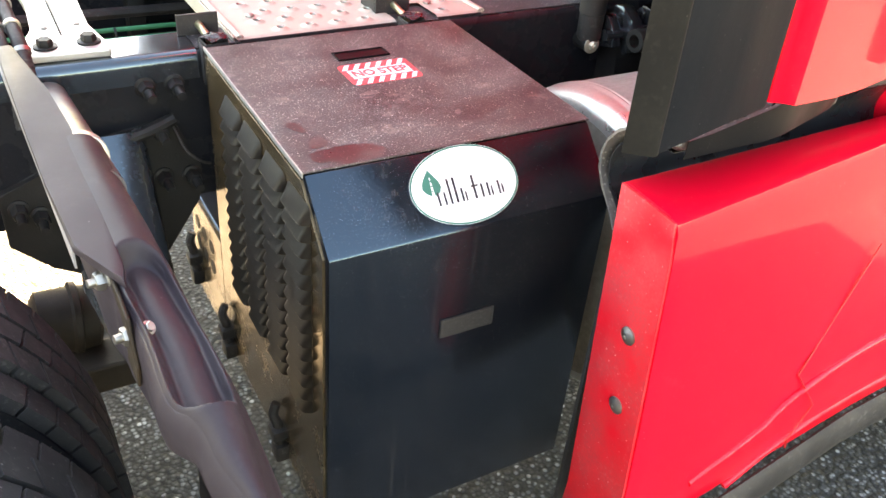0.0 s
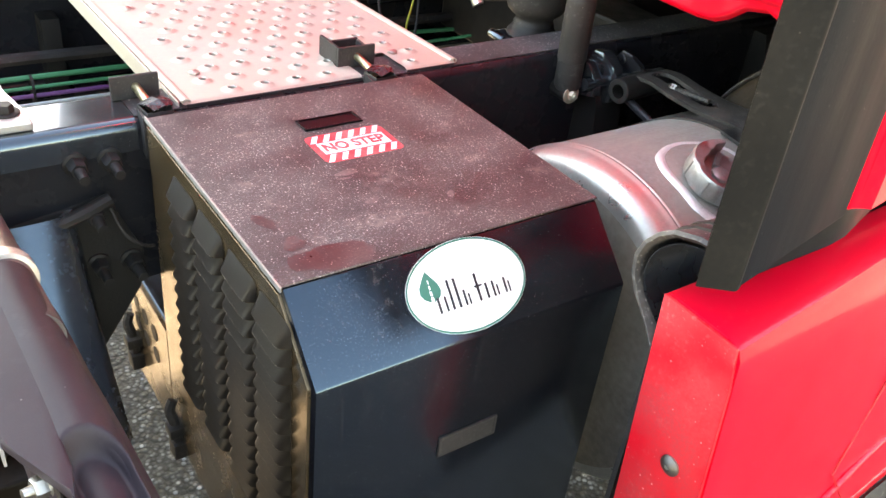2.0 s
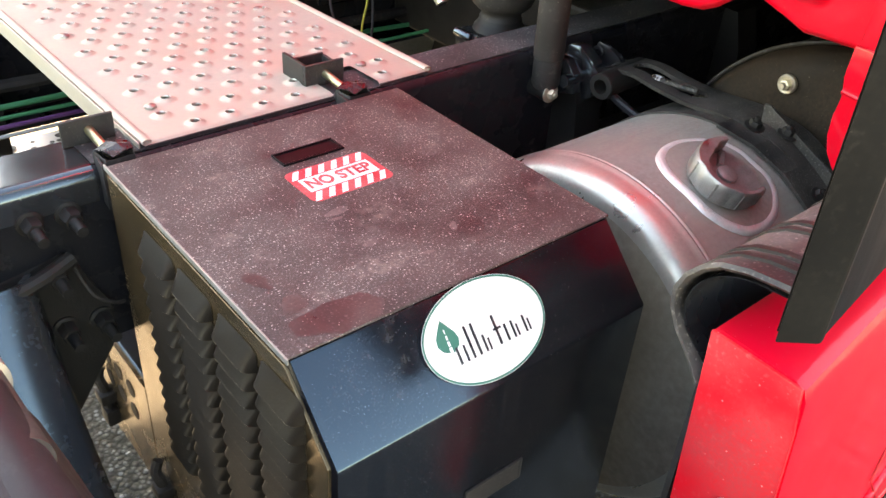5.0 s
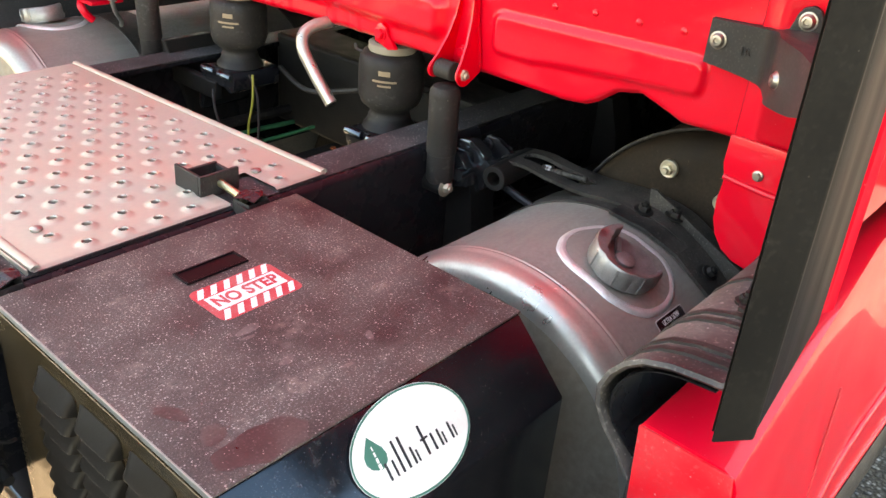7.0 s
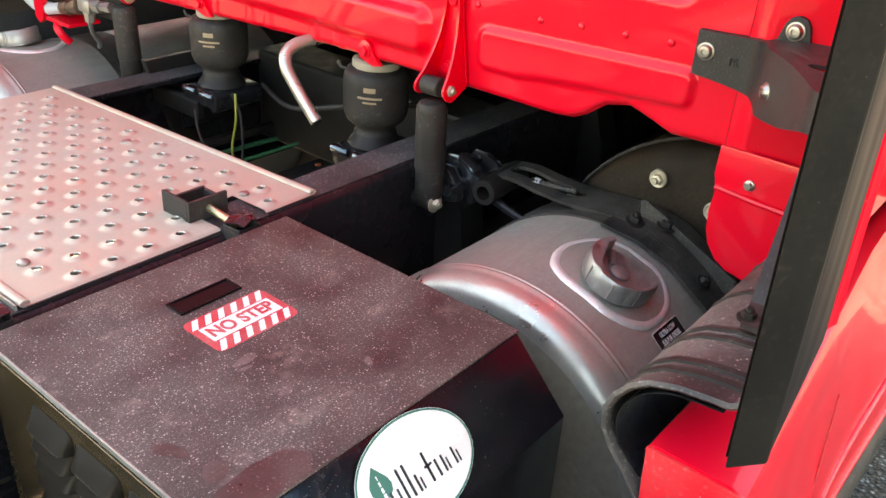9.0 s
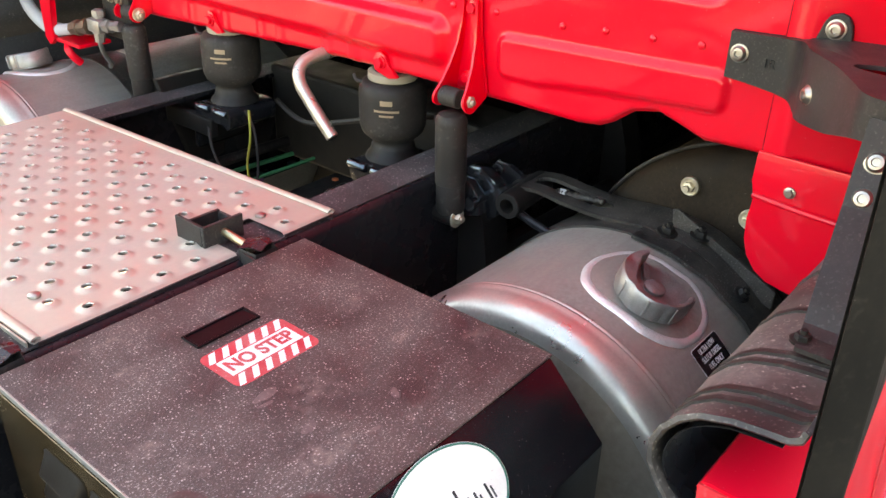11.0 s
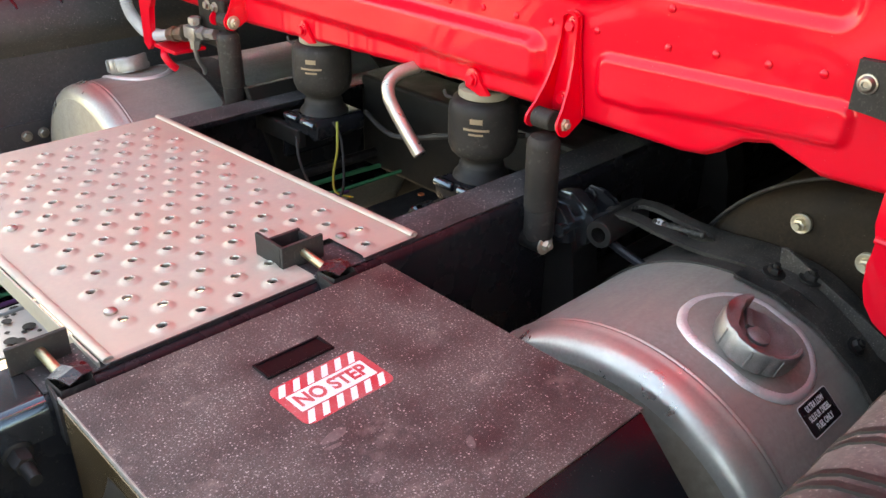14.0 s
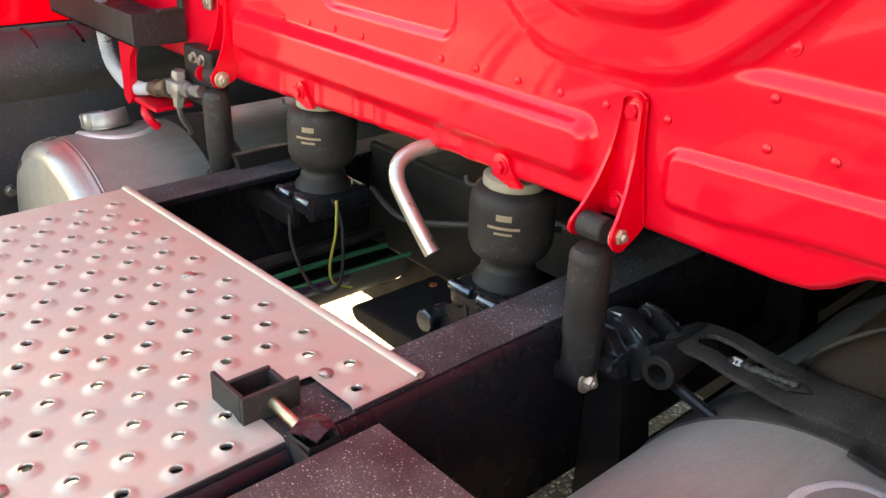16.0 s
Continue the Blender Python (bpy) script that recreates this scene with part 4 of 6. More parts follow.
        mm = basis((1.065, cy, cz), (1, 0, 0), along)
        bm = B()
        flat(bm, rounded(0, 0, 0.0385, 0.0225, 0.005), mm)
        lab = part("fuel_label", bm, WHITE_INK, ob, "small black fuel label with white words")
        bm = B()
        flat(bm, rounded(0, 0, 0.0372, 0.0212, 0.0042), mm @ Matrix.Translation((0, 0, 0.0003)))
        part("label_field", bm, BLACK_LABEL, lab)
        for k, w in enumerate(("ULTRA LOW", "SULFUR DIESEL", "FUEL ONLY")):
            part("label_wording", lettering(w, 0.0112, mm @ Matrix.Translation((0, 0.0125 - 0.0125 * k, 0.0006)) @ Matrix.Diagonal((0.72, 1.0, 1, 1)), 0.0001, 0.0002), WHITE_INK, lab)
    ob.location.z = DROP if far else 0.0
    return ob


fuel_tank(False)
fuel_tank(True)


# ---- the cab ----
CX = 1.177


def low_edge(y):
    """The lower edge of the cab's back wall."""
    pts = [(0.83, 1.175), (0.92, 1.172), (0.96, 1.186), (0.995, 1.197), (1.035, 1.188), (1.066, 1.164), (1.09, 1.152), (1.13, 1.147), (1.45, 1.147), (1.66, 1.145), (1.86, 1.138), (2.3, 1.118), (3.03, 1.118)]
    for (a, za), (b, zb) in zip(pts, pts[1:]):
        if y <= b:
            t = max(0.0, (y - a) / (b - a))
            return za + (zb - za) * t
    return pts[-1][1]


def sd_box(y, z, cy, cz, hy, hz, r):
    qy, qz = abs(y - cy) - hy + r, abs(z - cz) - hz + r
    return math.hypot(max(qy, 0), max(qz, 0)) + min(max(qy, qz), 0) - r


def sd_oct(y, z, cy, cz, a):
    dy, dz = abs(y - cy), abs(z - cz)
    k = 14
    s = (max(dy, 0) ** k + max(dz, 0) ** k + (max((dy + dz) * 0.7071, 0)) ** k) ** (1 / k)
    return s - a


def ramp01(d, w):
    """0 outside, 1 inside, over a bevel w wide."""
    t = min(1.0, max(0.0, 0.5 - d / w))
    return t * t * (3 - 2 * t)


def relief(y, z):
    h = 0.0
    b = sd_box(y, z, 1.845, 1.226, 0.445, 0.036, 0.022)
    h += 0.02 * ramp01(b, 0.026)
    # the short box beside it: a crisp upper edge, soft below and at its ends
    q = min(1.0, max(0.0, (1.283 - y) / 0.385))
    bottom = 1.1945 + 0.028 * max(0.0, (q - 0.22) / 0.78) ** 0.7
    top = 1.261 + 0.0145 * q
    h += 0.0085 * ramp01(sd_box(y, z, 1.0895, (top + bottom) / 2, 0.1935, (top + bottom) / 2 - bottom, 0.016), 0.013)
    o = sd_oct(y, z, 1.385, 1.628, 0.292)
    h += 0.011 * ramp01(o, 0.026)
    h += 0.016 * ramp01(sd_oct(y, z, 1.385, 1.628, 0.226), 0.03)
    h -= 0.016 * ramp01(sd_oct(y, z, 1.385, 1.628, 0.185), 0.026)
    h += 0.012 * ramp01(sd_oct(y, z, 1.385, 1.628, 0.145), 0.02)
    c = math.hypot(y - 2.33, z - 1.585) - 0.29
    h += 0.01 * ramp01(c, 0.026)
    h += 0.014 * ramp01(math.hypot(y - 2.33, z - 1.585) - 0.2, 0.03)
    # sunk fields beside the octagon and between it and the round pressing
    apart = ramp01(0.014 - o, 0.024) * ramp01(0.02 - c, 0.024)
    h -= 0.008 * apart * ramp01(sd_box(y, z, 1.18, 1.768, 0.262, 0.4, 0.028), 0.018)
    h -= 0.007 * apart * ramp01(sd_box(y, z, 1.835, 1.7, 0.165, 0.38, 0.03), 0.016)
    if z < 1.19:
        for cy in (1.52, 1.63, 1.70, 1.84, 1.90, 2.02, 2.14):
            h += 0.003 * ramp01(abs(y - cy) - 0.012, 0.012)
    return h


def cab_back():
    ob = thing("cab_back_wall", "glossy red embossed sheet metal back wall of a truck cab", "cab wall")
    y0, y1, z1 = 0.832, 2.76, 1.86
    ny, nz = 520, 200
    bm = B()
    g = []
    for j in range(nz + 1):
        row = []
        for i in range(ny + 1):
            y = y0 + (y1 - y0) * i / ny
            zl = low_edge(y)
            z = zl + (z1 - zl) * j / nz
            curl = 0.012 * max(0.0, 1 - (z - zl) / 0.012) ** 2
            row.append(bm.verts.new((CX - relief(y, z) + curl, y, z)))
        g.append(row)
    for a, b in zip(g, g[1:]):
        for i in range(ny):
            bm.faces.new((a[i], a[i + 1], b[i + 1], b[i]))
    part("embossed_panel", bm, RED, ob, smooth=True, shade=70)
    bm = B()
    add_box(bm, (CX, y0, 1.86), (CX + 0.03, y1, 3.95), 0.004)
    part("upper_panel", bm, RED, ob)
    # corner panels beside the seam, with a flap that hangs below
    for far in (False, True):
        bm = B()
        rows = []
        for y, x in ((0.829, CX - 0.002), (0.815, CX - 0.003), (0.805, CX - 0.010), (0.795, CX - 0.010), (0.785, CX - 0.003), (0.62, CX - 0.003), (0.575, CX + 0.02), (0.555, CX + 0.07)):
            rows.append([(x, Y(y, far), z) for z in (1.178, 1.5, 2.2, 3.95)])
        add_sheet(bm, rows, 0.004)
        part("corner_panel", bm, RED, ob, smooth=True)
    bm = B()
    f = [(0.83, 1.19), (0.831, 1.145), (0.822, 1.122), (0.828, 1.09), (0.825, 1.06), (0.818, 1.035), (0.802, 1.014), (0.782, 1.002), (0.74, 0.995), (0.69, 0.99), (0.665, 0.995), (0.652, 1.01), (0.652, 1.19)]
    add_prism(bm, f, "x", CX - 0.02, CX - 0.014, 0.002)
    flap = part("flap", bm, RED, ob, smooth=True)
    bm = B()
    add_tube(bm, [(CX - 0.02, 0.825, 1.127), (CX - 0.022, 0.75, 1.122), (CX - 0.022, 0.66, 1.119)], 0.005, 8)
    part("crease", bm, RED, flap, smooth=True)
    bolt(flap, (CX - 0.02, 0.777, 1.144), (-1, 0, 0), 0.006, 0.005, STEEL, 0.008, name="flap_bolt", label="zinc bolt")
    # rivets
    for y, z in [(2.125, 1.277), (2.042, 1.281), (1.965, 1.284), (1.888, 1.285), (1.693, 1.287), (1.618, 1.288), (1.536, 1.289), (1.46, 1.289), (1.385, 1.292), (1.295, 1.295), (1.168, 1.295),
                 (1.093, 1.301), (1.016, 1.304), (0.942, 1.308), (0.862, 1.476), (0.86, 1.41), (0.865, 1.55), (1.031, 1.529), (0.982, 1.533), (1.031, 1.507), (0.981, 1.512), (1.17, 1.35)]:
        bm = B()
        add_lathe(bm, (CX - relief(y, z) - 0.0002, y, z), (-1, 0, 0), [(-0.001, 0.0062), (0.0018, 0.0056), (0.0034, 0.003), (0.0037, 0.0005)], 14)
        part("rivet", bm, RED, ob, smooth=True)
    # plug with a ring, and the studs over the air springs with their gussets
    for y, z in ((1.165, 1.403), (1.09, 1.523)):
        bm = B()
        add_lathe(bm, (CX - relief(y, z), y, z), (-1, 0, 0), [(-0.001, 0.0095), (0.0012, 0.009), (0.0012, 0.0065), (0.0002, 0.006), (0.0014, 0.003), (0.0016, 0.0003)], 20)
        part("plug", bm, RED, ob, smooth=True)
    for y, z in ((2.065, 1.153), (1.548, 1.163)):
        bm = B()
        add_prism(bm, [(y + 0.017, z - 0.016), (y + 0.019, z + 0.004), (y + 0.012, z + 0.016), (y, z + 0.02), (y - 0.012, z + 0.014), (y - 0.02, z - 0.004), (y - 0.042, z - 0.022), (y - 0.02, z - 0.027)], "x", CX - 0.009, CX - 0.001, 0.0015)
        tab = part("stud_gusset", bm, RED, ob, smooth=True)
        bolt(tab, (CX - 0.009, y, z), (-1, 0, 0), 0.0105, 0.008, RED, 0.0135, name="hex_stud")
    # unseen roof set high to shade the fender; floor and front close the cab
    bm = B()
    add_box(bm, (CX, 0.555, 3.95), (3.4, Y(0.555, True), 4.0), 0.01)
    part("roof", bm, RED, ob)
    bm = B()
    add_box(bm, (CX + 0.09, 0.56, 1.2), (3.4, Y(0.56, True), 1.24))
    part("floor_pan", bm, DARK, ob, "black underside")
    bm = B()
    add_box(bm, (3.36, 0.56, 0.4), (3.4, Y(0.56, True), 3.95))
    part("front_wall", bm, DARK, ob)
    for far in (False, True):
        bm = B()
        a, b = sorted((Y(0.545, far), Y(0.575, far)))
        add_box(bm, (CX + 0.06, a, 1.12), (3.36, b, 3.95), 0.008)
        part("side_wall", bm, RED, ob)
    return ob


cab_back()


def side_extender(far):
    ob = thing("side_extender", "red cab side fairing with a grey-black rubber trailing edge", "side fairing", "side fairings")
    def slab(bm, pts, y0, y1, bevel=0.004):
        """A plate that toes in towards the cab, its rear edge cut on the slant."""
        add_prism(bm, pts, "y", y0, y1, bevel)
        for x in (0.72, 0.75, 0.8, 0.85, 0.92, 1.0):
            bmesh.ops.bisect_plane(bm, geom=bm.verts[:] + bm.edges[:] + bm.faces[:], plane_co=(x, 0, 0), plane_no=(1, 0, 0))
        for v in bm.verts:
            out = (0.5525 - v.co.y) / 0.0225
            if v.co.x < 0.6:
                v.co.x += 0.025 * out
            y = v.co.y + 0.1 * (min(v.co.x, 0.72) - 0.537) + 0.07 * (min(v.co.z, 1.9) - 1.19) + (0.0 if far else 0.24 * max(0.0, min(v.co.x, 1.0) - 0.75))
            v.co.y = Y(y, far)
        return bm
    low = [(0.704, 1.163), (0.8, 1.161), (1.25, 1.17)] if far else [(0.704, 1.223), (0.75, 1.213), (0.8, 1.205), (0.85, 1.197), (0.92, 1.19), (1.0, 1.187), (1.2, 1.185)]
    part("panel", slab(B(), low + [(1.25 if far else 1.2, 3.85)] + [(0.733, 3.85), (0.709, 1.35)], 0.531, 0.5515), RED, ob, smooth=True)
    part("rubber_edge", slab(B(), [(0.512, 1.201), (0.701, 1.219), (0.706, 1.35), (0.73, 3.84), (0.51, 3.84)], 0.53, 0.5525), TRIM_RUBBER, ob,
         "grey-black rubber trailing edge", smooth=True)
    part("inner_liner", slab(B(), [(0.515, 1.207), (0.697, 1.223), (0.702, 1.35), (0.726, 3.83), (0.517, 3.83)], 0.5535, 0.5555, 0.0005), TRIM_DARK, ob, "smooth black inner face")
    part("trailing_edge", slab(B(), [(0.509, 1.2), (0.5145, 1.2015), (0.5145, 3.84), (0.5085, 3.84)], 0.5295, 0.5535, 0.0015), TRIM_DARK, ob, "dirty black trailing edge", smooth=True)
    ob.location = (0.018, 0.004 if far else -0.004, DROP - 0.011 if far else -0.011)
    return ob


side_extender(False)
side_extender(True)


def skirt(far):
    """The lower side fairing: outer skin, rear flange, ledge and rubber strip."""
    ob = thing("side_skirt", "glossy red lower side fairing with black rubber ground strip", "side skirt", "side skirts")
    s = -1 if far else 1
    def P(x, y, z):
        toe = 0.1 * max(0.0, min(x, 1.25) - 0.63) * min(1.0, max(0.0, (0.645 - y) / 0.08))
        return (x, Y(y + toe, far), z)
    prof = [(0.652, 1.075), (0.648, 1.083), (0.64, 1.085), (0.565, 1.083), (0.552, 1.078), (0.547, 1.066), (0.541, 1.0), (0.532, 0.9), (0.521, 0.78), (0.514, 0.68), (0.51, 0.6), (0.512, 0.54), (0.522, 0.505)]
    def foot(x):
        return 0.022 * max(0.0, min(1.0, (x - 0.88) / 0.38))
    xs = (0.625, 0.63, 0.66, 0.7, 0.75, 0.8, 0.85, 0.9, 0.95, 1.0, 1.05, 1.1, 1.2, 1.3, 1.45, 1.6, 1.8, 2.1, 2.5, 3.0, 3.3)
    bm = B()
    rows = []
    for x in xs:
        row = []
        for k, (y, z) in enumerate(prof):
            lift = 0.02 * max(0.0, x - 0.625) if k < 6 else 0.0
            out = 0.012 * min(1.0, max(0.0, (x - 0.7) / 0.5)) * (1.0 if 7 < k < 12 else 0.0)
            row.append(P(x, y - out, z + lift + (foot(x) * (k - 9) / 3 if k > 9 else 0.0)))
        rows.append(row)
    add_sheet(bm, rows, 0.004)
    part("skin", bm, RED, ob, smooth=True, shade=40)
    bm = B()
    a = [(0.65, 1.082), (0.553, 1.08), (0.545, 1.03), (0.515, 0.66), (0.512, 0.56), (0.522, 0.508), (0.626, 0.508), (0.621, 0.571)]
    add_prism(bm, [(Y(y, far), z) for y, z in a], "x", 0.621, 0.6255, 0.001)
    part("rear_flange", bm, RED_DIRTY, ob, "grimy red rear flange", smooth=True)
    bm = B()
    c, d = sorted((Y(0.645, far), Y(0.652, far)))
    add_box(bm, (0.63, c, 0.45), (3.3, d, 1.06))
    part("inner_panel", bm, GREY_PLASTIC if far else PLASTIC, ob, "dusty inner face, greyed for haze on the far side")
    # pressed swage lines and the joint between two panels
    for line in ([(0.74, 0.5125, 0.60), (0.88, 0.5085, 0.645), (0.965, 0.5065, 0.695), (1.2, 0.504, 0.73), (1.6, 0.504, 0.75), (2.4, 0.504, 0.76)],
                 [(0.85, 0.5125, 0.53), (0.97, 0.5055, 0.585), (1.2, 0.5015, 0.61), (1.6, 0.5, 0.62), (2.4, 0.5, 0.63)]):
        bm = B()
        add_tube(bm, [P(x + 0.03, y, z - 0.045 * min(0.6, x - 0.63)) for x, y, z in line], 0.008, 8)
        part("swage", bm, RED, ob, smooth=True, shade=80)
    bm = B()
    add_tube(bm, [P(1.1, 0.527, 0.915), P(1.03, 0.517, 0.81), P(0.97, 0.5075, 0.725), P(1.035, 0.4955, 0.64), P(1.0, 0.4965, 0.575), P(1.01, 0.4985, 0.55)], 0.0016, 6, curve=False)
    part("joint", bm, RED_FLAT, ob, "dark joint line")
    bm = B()
    add_sheet(bm, [[P(x, 0.504, 0.51 + foot(x)), P(x, 0.496, 0.5 + foot(x)), P(x, 0.492, 0.47 + foot(x)), P(x, 0.498, 0.44 + foot(x)), P(x, 0.515, 0.432 + foot(x))] for x in xs if x > 0.72], 0.006)
    part("rubber_strip", bm, RUBBER, ob, "black rubber ground strip", smooth=True)
    if not far:
        for z, y in ((0.896, 0.577), (0.782, 0.567)):
            bm = B()
            add_lathe(bm, (0.6205, y, z), (-1, 0, 0), [(0, 0.0125), (0.002, 0.0125), (0.0035, 0.0095), (0.006, 0.006), (0.0065, 0.003), (0.004, 0.0025)], 20)
            part("screw", bm, STEEL, ob, "steel button screw", smooth=True)
    ob.location = (0.017, 0.0, DROP - 0.007 if far else -0.007)
    return ob


skirt(False)
skirt(True)


def ribbed_cover(far):
    ob = thing("ribbed_cover", "dusty black plastic step cover with double ribs beside the tank", "step cover", "step covers")
    prof = [(0.646, 1.005), (0.665, 1.028), (0.688, 1.05), (0.701, 1.07), (0.704, 1.09), (0.696, 1.112), (0.681, 1.131), (0.663, 1.144), (0.635, 1.153), (0.605, 1.157), (0.588, 1.1585), (0.581, 1.163), (0.579, 1.171)]
    ribs = (0.668, 0.688, 0.745, 0.765, 0.865, 0.985, 1.1, 1.22)
    tall = 2.2 if far else 1.0
    xs = [0.632 + 0.0052 * k for k in range(150)]
    def trim(x, y):
        return y if far else max(y, min(0.655, 0.571 + 0.27 * max(0.0, x - 0.75) + 0.55 * max(0.0, x - 0.93)))
    bm = B()
    rows = []
    for x in xs:
        row = []
        lip = 0.006 * math.exp(-((x - 0.632) / 0.004) ** 2)
        for k, (y, z) in enumerate(prof):
            n = min(1.0, k / 4.0)
            h = lip
            row.append((x, Y(trim(x, y) + h * (1 - n), far), z + h * n + (0.185 * max(0.0, x - 0.645) if k == 12 and not far else 0.0)))
        rows.append(row)
    add_sheet(bm, rows, 0.005)
    part("shell", bm, GREY_PLASTIC if far else COVER, ob, smooth=True, shade=60)
    bm = B()
    inner = smooth_line([(0.652, 1.03, 0), (0.668, 1.043, 0), (0.684, 1.06, 0), (0.69, 1.085, 0), (0.684, 1.108, 0), (0.67, 1.126, 0), (0.652, 1.138, 0), (0.63, 1.145, 0), (0.592, 1.149, 0)], 3)
    add_sheet(bm, [[(x, Y(trim(x, p.x) + (0.002 if x > 0.75 else 0.0), far), p.y) for p in inner] for x in xs[1::6]], 0.001)
    part("hollow_face", bm, BLACK_LABEL, ob, "smooth black hollow side", smooth=True, shade=60)
    bm = B()
    add_sheet(bm, [[(x, Y(trim(x, 0.578) - 0.006, far), 1.152), (x, Y(trim(x, 0.578) - 0.007, far), 1.16), (x, Y(trim(x, 0.578) - 0.007, far), 1.174 + (0.0 if far else 0.185 * max(0.0, x - 0.645)))] for x in xs[::6]], 0.001)
    part("outer_face", bm, PULL, ob, "smooth black outer face", smooth=True)
    for x in ribs:
        bm = B()
        rows = []
        for dx, up in ((-0.0055, -0.001), (-0.0045, 0.0028 * tall), (0.0, 0.0034 * tall), (0.0045, 0.0028 * tall), (0.0055, -0.001)):
            rows.append([(x + dx, Y(trim(x, y) + up * (1 - min(1.0, k / 5.0)), far), z + up * min(1.0, k / 5.0)) for k, (y, z) in enumerate(prof[:12])])
        add_sheet(bm, rows)
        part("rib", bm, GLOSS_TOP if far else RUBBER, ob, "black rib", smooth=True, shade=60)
    ob.location = (0.012, 0.0, DROP - 0.006 if far else -0.006)
    return ob


ribbed_cover(False)
ribbed_cover(True)


# ---- rear wheels, fender and the hanger behind the box ----
def wheel(far):
    ob = thing("drive_wheel", "black truck tyre with deep siped tread, dusty", "wheel", "drive wheels")
    R, cx, cz = 0.52, -0.468, 0.52
    for y0, y1 in ((0.52, 0.79), (0.83, 1.10)):
        bm = B()
        w = y1 - y0
        prof = [(0.0, 0.29), (0.008, 0.36), (0.0, 0.44), (0.012, 0.485), (0.035, 0.502), (w / 2, 0.506), (w - 0.035, 0.502), (w - 0.012, 0.485), (w, 0.44), (w - 0.008, 0.36), (w, 0.29)]
        add_lathe(bm, (cx, Y(y0, far), cz), (0, -1 if far else 1, 0), prof, 80, False)
        tyre = part("tyre", bm, TYRE, ob, smooth=True)
        bm = B()
        add_lathe(bm, (cx, Y(y0 + 0.03, far), cz), (0, -1 if far else 1, 0), [(0.0, 0.292), (0.02, 0.27), (0.05, 0.255), (w * 0.6, 0.25), (w * 0.62, 0.08), (w * 0.55, 0.06), (w * 0.55, 0.001)], 40, False)
        part("rim", bm, STEEL, tyre, smooth=True)
        # five ribs of tread blocks, cut by zigzag grooves and sipes
        ribs = ((0.006, 0.054), (0.06, 0.108), (0.113, 0.158), (0.163, 0.211), (0.217, 0.265))
        bm = B()
        n = 62
        for k, (a, b) in enumerate(ribs):
            for i in range(n):
                t0 = 2 * math.pi * (i + 0.02 + 0.25 * (k % 2)) / n
                t1 = 2 * math.pi * (i + 0.93 + 0.25 * (k % 2)) / n
                sk = 0.22 * 2 * math.pi / n * (1 if k % 2 else -1)
                vs = []
                for r, inset in ((0.49, 0.0), (R - (0.012 if k in (0, 4) else 0.0), 0.002)):
                    for y, t in ((a + inset, t0), (b - inset, t0 + sk), (b - inset, t1 + sk), (a + inset, t1)):
                        vs.append(bm.verts.new((cx + r * math.cos(t), Y(y0 + y, far), cz + r * math.sin(t))))
                for f in ((4, 5, 6, 7), (0, 1, 5, 4), (1, 2, 6, 5), (2, 3, 7, 6), (3, 0, 4, 7)):
                    bm.faces.new([vs[q] for q in f])
        tagged(part("tread_block", bm, TYRE, tyre), kind="stuff")
    return ob


wheel(False)
wheel(True)

def between(y, table):
    """A value read off a table of (y, value), in falling order of y."""
    for (a, va), (b, vb) in zip(table, table[1:]):
        if y >= b:
            t = min(1.0, max(0.0, (a - y) / (a - b)))
            return va + (vb - va) * t * t * (3 - 2 * t)
    return table[-1][1]


